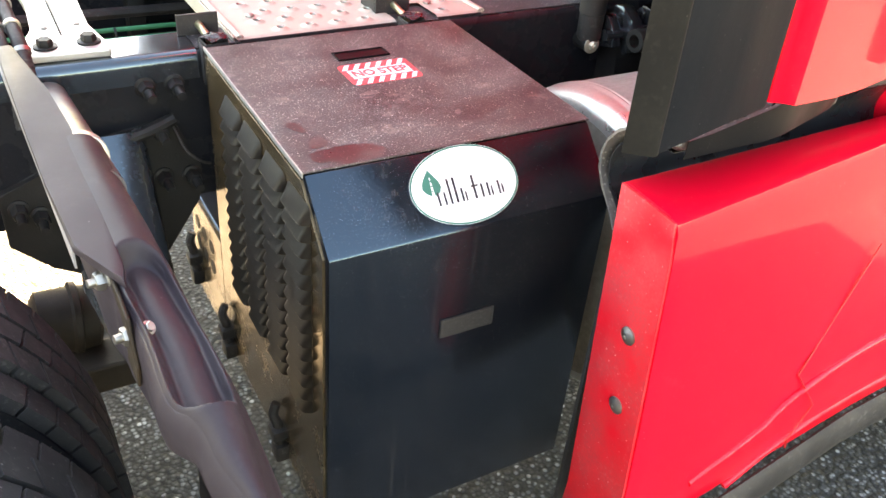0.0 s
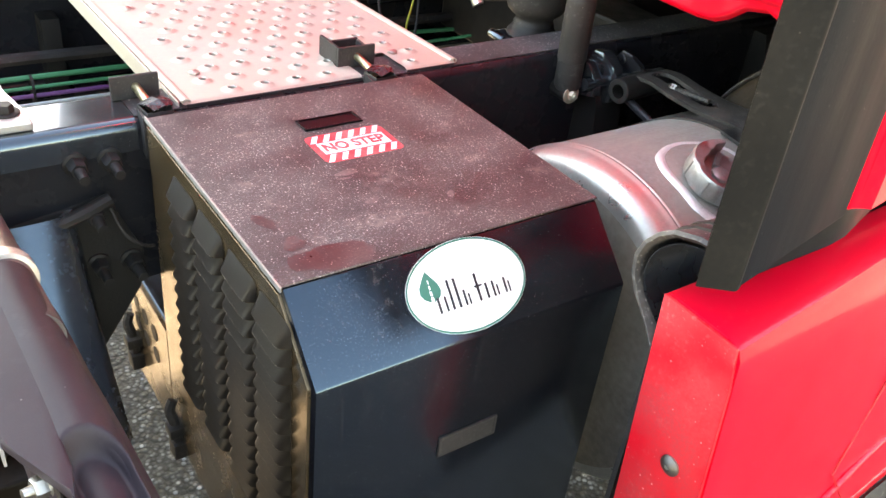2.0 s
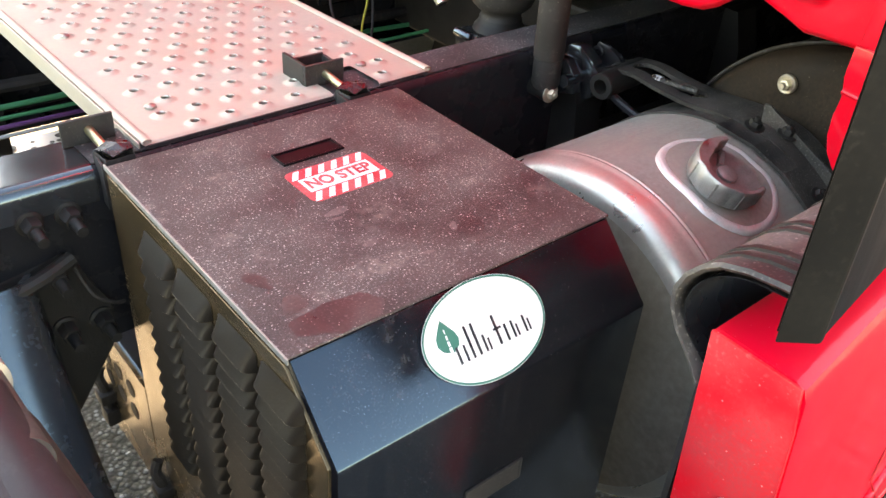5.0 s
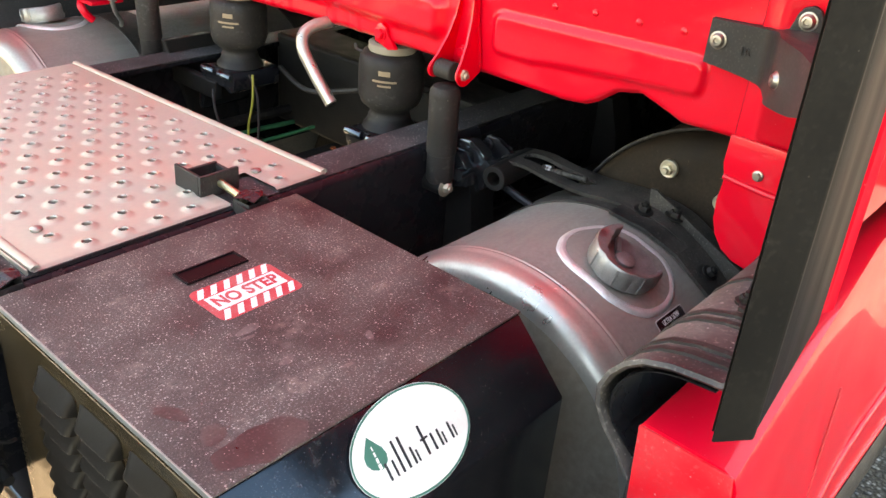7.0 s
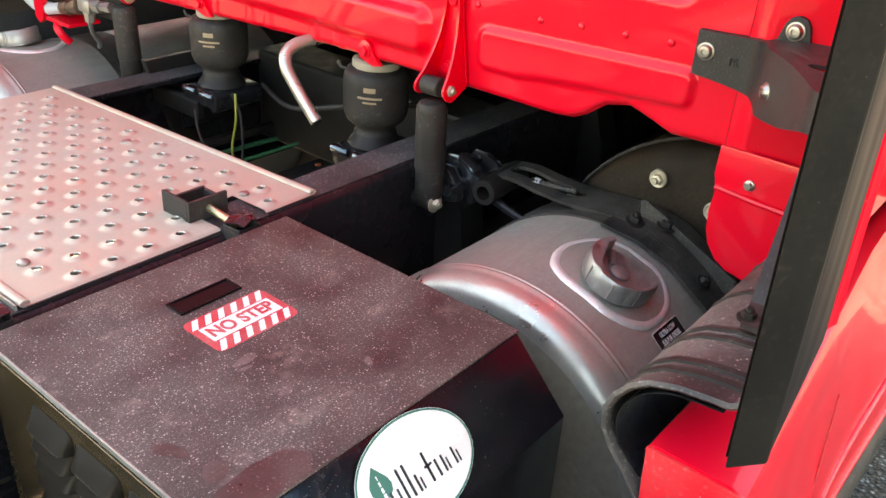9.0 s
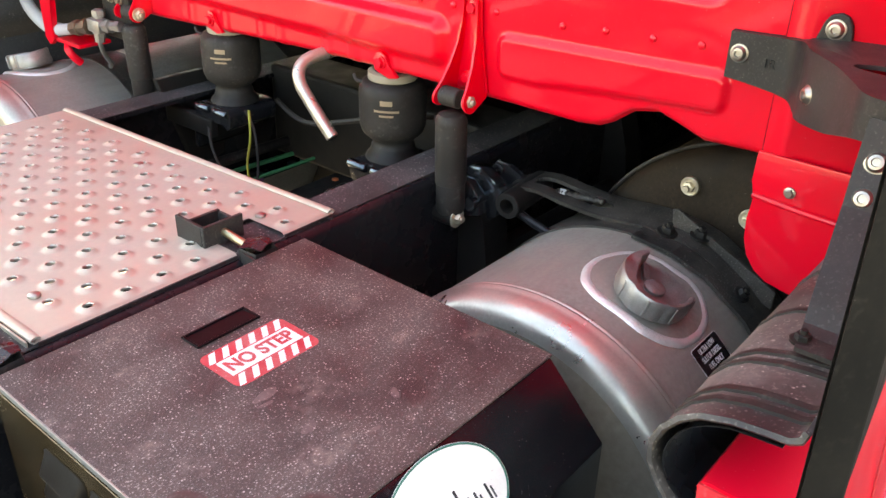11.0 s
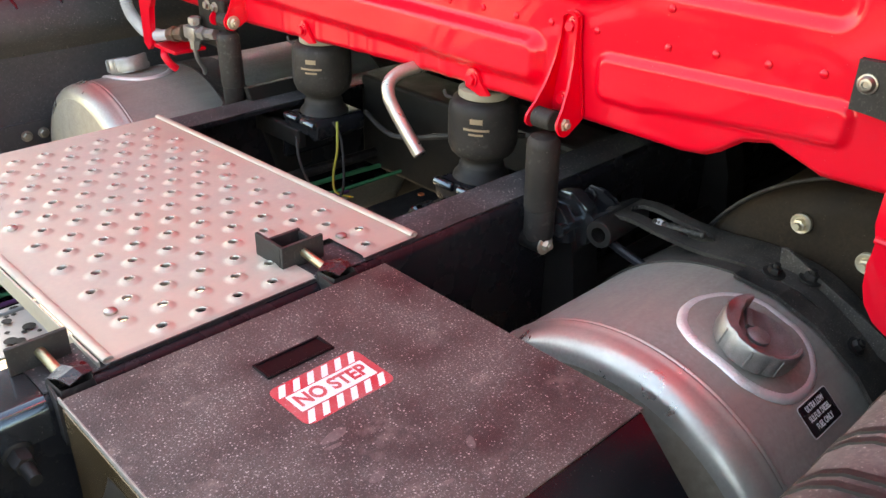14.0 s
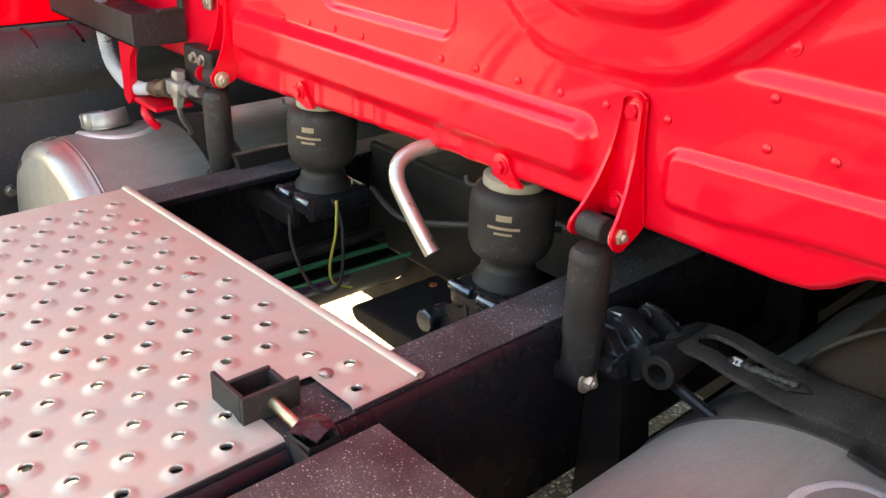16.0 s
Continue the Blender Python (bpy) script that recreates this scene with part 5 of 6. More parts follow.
def fender():
    """The quarter fender in front of the wheel: a flat top plate, a rounded shoulder over the pole with a scooped hollow, and the front wall."""
    ob = thing("quarter_fender", "purplish black plastic quarter fender on a steel pole", "fender")
    right = [(0.95, 0.098), (0.71, 0.108), (0.53, 0.114), (0.40, 0.108), (0.28, 0.1)]
    left = [(0.95, 0.04), (0.72, 0.044), (0.66, 0.052), (0.59, 0.058), (0.515, 0.055), (0.445, 0.072), (0.38, 0.086), (0.28, 0.094)]
    wall = [(0.014, 1.02), (0.028, 0.96), (0.043, 0.89), (0.055, 0.81), (0.063, 0.72), (0.067, 0.62), (0.066, 0.52), (0.06, 0.42)]
    ys = [0.28 + 0.0065 * k for k in range(26)] + [0.449 + 0.0025 * k for k in range(116)] + [0.739 + 0.0088 * k for k in range(25)]
    bm = B()
    rows = []
    for y in ys:
        xl, xr = between(y, left), between(y, right)
        cx, hw = (xl + xr) / 2, (xr - xl) / 2
        drop = 0.35 * max(0.0, 0.47 - y)
        low = 0.012 + 0.062 * min(1.0, max(0.0, (y - 0.45) / 0.15))
        row = [(xl + 0.004, y, 1.06 - low - drop), (xl + 0.001, y, 1.06 - 0.6 * low - drop), (xl, y, 1.06 - 0.3 * low - drop)]
        for k in range(57):
            a = math.pi * (1 - k / 56)
            x, z = cx + hw * math.cos(a), 1.06 + 0.036 * math.sin(a) - drop
            mid = cx + 0.003
            run = max(0.0, abs(y - 0.592) - 0.092) / 0.03
            bowl = min(1.0, max(0.0, (1.08 - ((x - mid) / 0.0245) ** 2 - run ** 2) / 0.75))
            z -= 0.026 * bowl * bowl * (3 - 2 * bowl)
            row.append((x, y, z))
        row += [(xr + dx, y, z - drop) for dx, z in wall]
        rows.append(row)
    add_shell(bm, rows, (-0.003, 0, -0.005))
    part("shell", bm, FENDER, ob, smooth=True, shade=60)
    edge = [(0.0135, 1.25), (0.018, 1.0), (0.0215, 0.86), (0.0275, 0.725), (0.036, 0.708), (0.052, 0.672), (0.06, 0.65), (0.0655, 0.68), (0.0655, 0.8), (0.068, 0.9), (0.0665, 0.98), (0.058, 1.09), (0.035, 1.25)]
    bm = B()
    add_prism(bm, edge, "z", 1.084, 1.0935, 0.0025)
    part("top_plate", bm, FENDER, ob, "flat top plate with an edge painted as lit", smooth=True)
    bm = B()
    add_prism(bm, [(0.0125, 1.25), (0.0265, 0.727), (0.0285, 0.727), (0.0145, 1.25)], "z", 1.066, 1.0865)
    part("edge_lip", bm, EDGE_PLASTIC, ob, "pale edge, its colour standing in for caught light")
    bm = B()
    add_cyl(bm, (0.079, 1.368, 0.955), (0.078, 0.86, 1.066), 0.0255, seg=28)
    part("pole", bm, PALE_POLE, ob, "grey steel mounting pole", smooth=True)
    bm = B()
    add_lathe(bm, (0.0783, 1.0, 1.0355), (0.002, 1, -0.2185), [(0, 0.0285), (0.001, 0.0305), (0.022, 0.0305), (0.023, 0.0285)], 28)
    part("clamp_band", bm, ALU_RIM, ob, "bright clamp band", smooth=True)
    for y, z, x in ((0.693, 1.07, 0.05), (0.622, 1.055, 0.058)):
        bolt(ob, (x, y, z), (-1, -0.2, 0.1), 0.0095, 0.01, STEEL, 0.0135, 0.009, label="zinc bolt with nut")
    bolt(ob, (0.067, 0.602, 1.074), (0.5, -0.5, 0.7), 0.005, 0.004, STEEL, 0.0068, label="zinc bolt head")
    bm = B()
    add_prism(bm, [(0.735, 1.083), (0.735, 1.06), (0.66, 1.01), (0.6, 1.01), (0.59, 1.04), (0.61, 1.083)], "x", 0.051, 0.055, 0.002)
    part("backing_plate", bm, DUSTY_SHIELD, ob, "rusty backing plate")
    return ob


fender()


def suspension_hanger():
    ob = thing("suspension_hanger", "black cast iron suspension hanger bolted to the frame rail", "suspension hanger")
    bm = B()
    add_prism(bm, [(0.139, 0.872), (0.2, 0.878), (0.258, 0.896), (0.272, 0.87), (0.292, 0.82), (0.305, 0.79), (0.296, 0.725), (0.225, 0.618), (0.19, 0.6), (0.1, 0.6), (0.03, 0.64), (-0.03, 0.7), (-0.03, 0.8),
                   (0.03, 0.82), (0.09, 0.86)], "y", 1.353, 1.3695, 0.003)
    part("flange", bm, DARK, ob)
    bm = B()
    rows = []
    for k in range(11):
        f = k / 10
        z = 0.888 - 0.31 * f
        xl, xr = 0.09 - 0.01 * f, 0.202 + 0.02 * f
        row = []
        for q in range(9):
            g = q / 8
            row.append((xl + (xr - xl) * g, 1.355 - (0.02 + 0.19 * f) * math.sin(math.pi * min(1.0, max(0.0, g))) ** 0.22, z))
        rows.append(row)
    add_sheet(bm, rows, 0.01)
    part("web", bm, ARM_PAINT, ob, "glossy black arm face, tinted blue for sky reflection", smooth=True, shade=70)
    bm = B()
    add_tube(bm, [(0.1, 1.345, 0.86), (0.16, 1.335, 0.872), (0.215, 1.335, 0.885), (0.262, 1.345, 0.897)], 0.011, 10)
    part("rib", bm, DARK, ob, smooth=True)
    bm = B()
    for k in range(4):
        add_box(bm, (0.15 + 0.009 * k, 1.268, 0.775 - 0.001 * k), (0.156 + 0.009 * k, 1.276, 0.787 - 0.001 * k), 0.0004)
    part("cast_lettering", bm, DARK, ob)
    for x, z in ((0.226, 0.951), (0.274, 0.95), (0.237, 0.878), (0.236, 0.786), (0.285, 0.781), (-0.003, 0.772), (0.028, 0.753)):
        bm = B()
        y = 1.37 if z > 0.9 else 1.353
        add_lathe(bm, (x, y, z), (0, -1, 0), [(0, 0.0175), (0.004, 0.0175), (0.005, 0.016)], 20)
        add_lathe(bm, (x, y - 0.005, z), (0, -1, 0), [(0, 0.0135), (0.018, 0.0135), (0.022, 0.0115)], 6)
        add_cyl(bm, (x, y - 0.028, z), (x, y - 0.056, z), 0.008, 0.0072, 14)
        part("nut", bm, DARK, ob, "flange nut on a stud", smooth=True)
    bm = B()
    add_tube(bm, [(0.262, 1.35, 0.88), (0.275, 1.33, 0.84), (0.30, 1.33, 0.815), (0.318, 1.345, 0.80)], 0.0028, 6)
    part("lead", bm, RUBBER, ob)
    return ob


suspension_hanger()


def brake_parts():
    ob = thing("brake_chamber", "black dusty brake chamber above the axle", "brake chamber")
    bm = B()
    add_lathe(bm, (0.1, 1.5, 0.4), (-1, 0, 0.12), [(0, 0.045), (0.01, 0.066), (0.04, 0.07), (0.043, 0.078), (0.055, 0.078), (0.06, 0.07), (0.12, 0.066), (0.13, 0.05)], 28)
    part("housing", bm, BROWN_IRON, ob, smooth=True)
    bm = B()
    add_box(bm, (-0.3, 1.5, 0.27), (0.14, 1.58, 0.31), 0.004)
    part("arm", bm, DARK, ob)
    bm = B()
    add_cyl(bm, (-0.468, 0.8, 0.52), (-0.468, 2.78, 0.52), 0.075, seg=24)
    part("axle_tube", bm, DARK, ob, smooth=True)
    bm = B()
    add_box(bm, (-0.5, 1.37, 0.305), (0.19, 1.46, 0.372), 0.006)
    part("spring_beam", bm, BROWN_IRON, ob)
    return ob


brake_parts()


def rear_bracket():
    """The pale crossmember bracket bolted on the rail behind the deck."""
    ob = thing("crossmember_bracket", "pale grey steel bracket bolted on top of the frame rail", "bracket")
    bm = B()
    add_prism(bm, [(0.04, 1.39), (0.185, 1.385), (0.182, 1.42), (0.165, 1.5), (0.172, 1.62), (0.185, 1.75), (0.075, 1.76), (0.085, 1.62), (0.082, 1.5), (0.055, 1.43)], "z", 1.003, 1.018, 0.004)
    part("plate", bm, PALE_METAL, ob)
    bm = B()
    add_prism(bm, [(1.45, 1.018), (1.75, 1.05), (1.75, 1.018)], "x", 0.122, 0.13)
    part("stiffener", bm, PALE_METAL, ob)
    # flat strip on the plate; its dark colour draws the groove's shade
    bm = B()
    add_prism(bm, [(0.119, 1.46), (0.129, 1.46), (0.137, 1.75), (0.121, 1.75)], "z", 1.0181, 1.0187)
    part("groove", bm, DUSTY_SHIELD, ob, "flat dark strip down the middle, for a groove's shade")
    for x, y in ((0.09, 1.418), (0.157, 1.422)):
        bolt(ob, (x, y, 1.018), (0, 0, 1), 0.0125, 0.012, DARK, 0.019, label="dark hex bolt")
    for x, y in ((0.1, 1.5), (0.152, 1.505)):
        bm = B()
        add_lathe(bm, (x, y, 1.0181), (0, 0, 1), [(0, 0.006), (0.0006, 0.006)], 14)
        part("hole", bm, DARK, ob)
    return ob


rear_bracket()


def rear_hose(x, name, label, r):
    """A hose along the rail with clamps."""
    ob = thing(name, label, "hose", "rear hoses")
    line = [(x - 0.002, 2.1, 1.06), (x, 1.75, 1.05), (x - 0.004, 1.56, 1.046), (x - 0.002, 1.46, 1.044), (x + 0.001, 1.38, 1.034), (x + 0.002, 1.33, 1.0), (x, 1.32, 0.93)]
    bm = B()
    add_tube(bm, line, r, 12, steps=14, ripple=0.07)
    part("sleeve", bm, RUBBER, ob, smooth=True)
    for a, b in zip(line[2:5], line[3:6]):
        p, q = Vector(a), Vector(b)
        bm = B()
        add_lathe(bm, p, q - p, [(0, r + 0.0005), (0.001, r + 0.003), (0.009, r + 0.003), (0.01, r + 0.0005)], 18)
        part("clamp", bm, STEEL, ob, "pale hose clamp", smooth=True)
    return ob


rear_hose(0.052, "ribbed_hose", "black ribbed hose with pale clamps beside the bracket", 0.0105)
rear_hose(0.028, "black_hose", "black hose running beside the ribbed one", 0.009)


def step_tread():
    ob = thing("step_tread", "pale perforated metal step tread on the far side", "step")
    bm = B()
    add_box(bm, (0.375, 2.44, 0.40), (0.64, 2.68, 0.406), 0.001)
    part("tread", bm, PALE_METAL, ob)
    random.seed(5)
    for k in range(34):
        x, y, r = 0.39 + 0.23 * random.random(), 2.455 + 0.21 * random.random(), random.choice((0.006, 0.007, 0.013, 0.017))
        bm = B()
        add_lathe(bm, (x, y, 0.4062 + 0.0002 * k), (0, 0, 1), [(0, r), (0.0001, r)], 14)
        part("hole", bm, DARK, ob)
    for x in (0.366, 0.64):
        bm = B()
        add_box(bm, (x, 2.26, 0.398), (x + 0.008, 2.66, 0.45), 0.001)
        add_box(bm, (x - 0.01, 2.2, 0.40), (x + 0.03, 2.282, 0.86), 0.001)
        part("hanger", bm, DARK, ob)
    return ob


step_tread()


# ---- cab suspension ----
def air_spring(y, far):
    ob = thing("air_spring", "black rubber cab air spring on a cast pedestal", "air spring", "cab air springs")
    x, z0 = 1.222, 0.972
    bm = B()
    add_lathe(bm, (x, y, z0 + 0.011), (0, 0, 1), [(h * 0.865, r) for h, r in [(0, 0.044), (0.008, 0.04), (0.016, 0.041), (0.024, 0.05), (0.035, 0.06), (0.052, 0.0655), (0.07, 0.0662), (0.125, 0.0662), (0.143, 0.064), (0.153, 0.058), (0.156, 0.048), (0.157, 0.01)]], 48)
    bellows = part("bellows", bm, RUBBER, ob, smooth=True, shade=60)
    bm = B()
    add_lathe(bm, (x, y, z0 + 0.145), (0, 0, 1), [(0, 0.045), (0.003, 0.048), (0.016, 0.048), (0.018, 0.045)], 40)
    part("top_ring", bm, BEIGE_RING, ob, "beige dusty top ring", smooth=True)
    bm = B()
    add_lathe(bm, (x, y, z0 + 0.158), (0, 0, 1), [(0, 0.036), (0.07, 0.036)], 30)
    part("top_mount", bm, DARK, ob, smooth=True)
    # printed bars on the side that faces the deck
    for wz, w, h in ((0.115, 0.024, 0.010), (0.099, 0.05, 0.0045), (0.090, 0.028, 0.004)):
        bm = B()
        rows = []
        for dz in (-h / 2, h / 2):
            rows.append([(x + 0.0666 * math.cos(a), y + 0.0666 * math.sin(a), z0 + wz + dz) for a in [radians(212) + (k / 8 - 0.5) * w / 0.0666 for k in range(9)]])
        add_sheet(bm, rows)
        part("print_bar", bm, TAN_INK, bellows, "tan printed bars")
    bm = B()
    add_lathe(bm, (x, y, z0 - 0.014), (0, 0, 1), [(0, 0.056), (0.006, 0.054), (0.012, 0.048), (0.02, 0.044), (0.028, 0.042)], 36)
    part("base_flange", bm, DARK, ob, smooth=True)
    k = 1 if far else -1
    saddle = [(-0.06, 0.915), (-0.063, 0.946), (-0.05, 0.957), (0.05, 0.957), (0.064, 0.949), (0.074, 0.91), (0.088, 0.845), (0.082, 0.835), (0.064, 0.838), (0.052, 0.9), (0.042, 0.922), (-0.034, 0.924), (-0.04, 0.905)]
    bm = B()
    add_prism(bm, [(y + k * dy, z) for dy, z in saddle], "x", x - 0.066, x + 0.07, 0.005)
    saddle_part = part("pedestal", bm, FRAME_PAINT, ob, "black cast pedestal", smooth=True)
    for lo, hi in ((-0.058, -0.008), (0.008, 0.056)):
        bm = B()
        add_prism(bm, [(x - 0.064, 0.958), (x - 0.074, 0.956), (x - 0.078, 0.948), (x - 0.074, 0.94), (x - 0.062, 0.938)], "y", y + lo, y + hi, 0.002)
        part("cast_lip", bm, GLOSS_TOP, saddle_part, "glossier lip, tinted for its bright sheen", smooth=True)
    bm = B()
    add_tube(bm, [(x - 0.042, y + 0.04, 1.112), (x - 0.05, y + 0.05, 1.116), (x - 0.05, y + 0.055, 1.126)], 0.0032, 8)
    part("air_fitting", bm, PLASTIC, ob, "small black elbow fitting", smooth=True)
    if not far:
        # a round bush on a lug beside the pedestal
        bm = B()
        add_prism(bm, [(1.6, 0.93), (1.63, 0.9), (1.68, 0.868), (1.72, 0.85), (1.72, 0.815), (1.69, 0.8), (1.6, 0.87)], "x", 1.185, 1.2, 0.003)
        lug = part("lug", bm, FRAME_PAINT, ob)
        bm = B()
        add_lathe(bm, (1.165, 1.7, 0.838), (1, 0, 0), [(0, 0.008), (0, 0.018), (0.003, 0.021), (0.05, 0.021), (0.053, 0.018)], 24)
        part("bush", bm, GLOSS_TOP, lug, "round black bush", smooth=True)
    wall = Y(1.382, far)
    a, b = sorted((y, wall))
    for dx in (-0.065, 0.065):
        bm = B()
        add_box(bm, (x + dx - 0.01, a, 0.88), (x + dx + 0.01, b, 0.925), 0.004)
        part("pedestal_arm", bm, DARK, ob)
    bm = B()
    a, b = sorted((wall, wall + (0.02 if not far else -0.02)))
    add_prism(bm, [(x - 0.1, 0.99), (x + 0.1, 0.99), (x + 0.07, 0.76), (x - 0.02, 0.74)], "y", a, b, 0.003)
    part("wall_plate", bm, DARK, ob)
    bm = B()
    add_tube(bm, [(x - 0.06, y + 0.03, 0.93), (x - 0.09, y - 0.02, 0.86), (x - 0.085, y - 0.08, 0.79), (x - 0.05, y - 0.12, 0.8), (x - 0.02, y - 0.09, 0.9), (x - 0.02, y - 0.06, 0.95)], 0.0035, 8)
    part("air_line", bm, RUBBER, ob, "thin black air line", smooth=True)
    return ob


air_spring(1.568, False)
air_spring(2.075, True)


def shock(far):
    ob = thing("shock_absorber", "black dusty cab shock absorber", "shock absorber", "cab shock absorbers")
    xt, yt, zt, xb, yb, zb = 1.13, 1.345, 1.153, 1.135, 1.345, 0.93
    P = lambda x, y, z: Vector((x, Y(y, far), z))
    top, bot = P(xt, yt, zt), P(xb, yb, zb)
    d = (bot - top).normalized()
    bm = B()
    add_lathe(bm, top + d * 0.026, d, [(0, 0.01), (0.004, 0.022), (0.012, 0.0272), (0.02, 0.028), (0.026, 0.0272), (0.03, 0.028), (0.13, 0.028), (0.132, 0.0262), (0.182, 0.0262), (0.19, 0.022)], 36)
    part("body", bm, RUBBER, ob, smooth=True)
    bm = B()
    add_lathe(bm, top + Vector((0, -0.019, 0)), (0, 1, 0), [(0, 0.009), (0.0, 0.015), (0.002, 0.0168), (0.036, 0.0168), (0.038, 0.015), (0.038, 0.009)], 28)
    part("top_eye", bm, RUBBER, ob, smooth=True)
    bm = B()
    add_lathe(bm, bot + Vector((-0.004, -0.018, 0.002)), (0, 1, 0), [(0, 0.011), (0.0, 0.0165), (0.003, 0.018), (0.052, 0.018), (0.055, 0.016)], 28)
    part("bottom_eye", bm, DARK, ob, smooth=True)
    bolt(ob, bot + Vector((-0.004, -0.018, 0.002)), (-0.0, -1, 0), 0.0105, 0.01, WASHER, 0.0185, 0.006, label="zinc nut and washer")
    bolt(ob, top + Vector((0, -0.033, 0)), (0, -1, 0), 0.0105, 0.009, WASHER, 0.016, 0.007, label="zinc nut and washer")
    ob.location = (0.005, 0.034, -0.022) if far else (0.0, 0.0, 0.0)
    return ob


shock(False)
shock(True)


def shock_bracket(far):
    ob = thing("shock_bracket", "red painted wishbone steel bracket riveted to the cab", "bracket", "cab shock brackets")
    xb = CX - 0.003
    ytop, ztop = 1.338, 1.307
    def side(y0, y1, lean):
        """One flange: narrow at the top, widening down to a round end at the eye, and spreading outward."""
        ex, ez, er = 1.13, 1.153, 0.0195
        front = [(xb, ztop + 0.008), (xb - 0.012, ztop + 0.006), (xb - 0.0135, ztop - 0.03), (xb - 0.019, ztop - 0.065), (xb - 0.031, ztop - 0.1), (xb - 0.048, ztop - 0.13)]
        pts = front + [(ex + er * math.cos(radians(a)), ez + er * math.sin(radians(a))) for a in range(160, 311, 15)] + [(xb, ez + 0.0)]
        dense = []
        for p, q in zip(pts, pts[1:] + pts[:1]):
            m = 4 if math.dist(p, q) > 0.02 else 1
            dense += [(p[0] + (q[0] - p[0]) * j / m, p[1] + (q[1] - p[1]) * j / m) for j in range(m)]
        bm = B()
        loops = []
        for dy in (0.0, 0.0045):
            loop = []
            for x, z in dense:
                f = min(1.0, max(0.0, (ztop - z) / 0.163))
                loop.append(bm.verts.new((x, Y(ytop + lean * (0.016 + 0.02 * f ** 1.6 - dy), far), z)))
            loops.append(loop)
        n = len(dense)
        for loop in loops:
            bm.faces.new(loop)
        for k in range(n):
            bm.faces.new((loops[0][k], loops[0][(k + 1) % n], loops[1][(k + 1) % n], loops[1][k]))
        bmesh.ops.triangulate(bm, faces=[f for f in bm.faces if len(f.verts) > 4])
        part("flange", bm, RED, ob, smooth=True)
    side(0, 0, -1)
    side(0, 0, 1)
    bm = B()
    pts = []
    for k in range(9):
        a = radians(180 * k / 8)
        pts.append((ytop + 0.0175 * math.cos(a), ztop + 0.014 * math.sin(a)))
    pts += [(ytop - 0.021, 1.25), (ytop - 0.037, 1.16), (ytop + 0.037, 1.16), (ytop + 0.021, 1.25)]
    add_prism(bm, [(Y(y, far), z) for y, z in pts], "x", xb - 0.004, xb, 0.001)
    part("back_plate", bm, RED, ob, smooth=True)
    bm = B()
    rim = [(xb - 0.013, Y(ytop + 0.017 * math.cos(radians(180 * k / 8)), far), ztop - 0.002 + 0.015 * math.sin(radians(180 * k / 8))) for k in range(9)]
    add_sheet(bm, [rim, [(xb, y, z) for _, y, z in rim]], 0.004)
    part("top_rim", bm, RED, ob, smooth=True)
    for z, y in ((1.296, ytop), (1.178, ytop + 0.006)):
        bolt(ob, (xb - 0.004, Y(y, far), z), (-1, 0, 0), 0.0095, 0.007, RED, 0.0125, name="rivet_bolt")
    ob.location = (0.005, 0.034, -0.022) if far else (0.0, 0.0, 0.0)
    return ob


shock_bracket(False)
shock_bracket(True)


def drain_pipe():
    ob = thing("drain_pipe", "bent bare aluminium pipe hanging under the cab", "pipe")
    bm = B()
    add_tube(bm, [(1.5, 1.69, 1.165), (1.3, 1.70, 1.155), (1.19, 1.71, 1.148), (1.145, 1.717, 1.142), (1.117, 1.716, 1.128), (1.106, 1.704, 1.105), (1.107, 1.686, 1.08), (1.109, 1.655, 1.045), (1.112, 1.625, 1.012)], 0.0125, 18, steps=5)
    part("tube", bm, ALU_RIM, ob, smooth=True)
    bm = B()
    add_lathe(bm, (1.1122, 1.6235, 1.0105), (0.05, -0.62, -0.7), [(0, 0.0108), (0.0006, 0.0108)], 18)
    part("open_end", bm, DARK, ob)
    bm = B()
    add_box(bm, (1.28, 1.66, 1.14), (1.31, 1.74, 1.205), 0.003)
    part("hanger", bm, DARK, ob)
    return ob


drain_pipe()


def crossmember():
    ob = thing("crossmember", "black cast crossmember between the frame rails", "crossmember")
    bm = B()
    add_prism(bm, [(1.382, 0.90), (1.42, 0.9), (1.5, 0.79), (1.6, 0.765), (1.93, 0.76), (1.945, 0.745), (1.93, 0.725), (1.5, 0.7), (1.382, 0.72)], "x", 1.19, 1.40, 0.006)
    part("casting", bm, DARK, ob)
    bm = B()
    add_lathe(bm, (1.28, 1.87, 0.68), (1, 0, 0), [(0, 0.03), (0, 0.052), (0.006, 0.058), (0.13, 0.058), (0.136, 0.052), (0.136, 0.03)], 32)
    part("boss", bm, DARK, ob, smooth=True)
    bm = B()
    add_prism(bm, [(1.66, 0.765), (1.7, 0.83), (1.75, 0.765)], "x", 1.335, 1.36, 0.003)
    part("rib", bm, DARK, ob)
    bolt(ob, (1.363, 1.896, 0.75), (0, 0, 1), 0.009, 0.012, ORANGE, 0.014, label="orange painted bolt")
    bm = B()
    add_box(bm, (1.42, 1.39, 0.74), (1.56, 2.19, 0.98), 0.01)
    part("beam", bm, DARK, ob)
    return ob


crossmember()


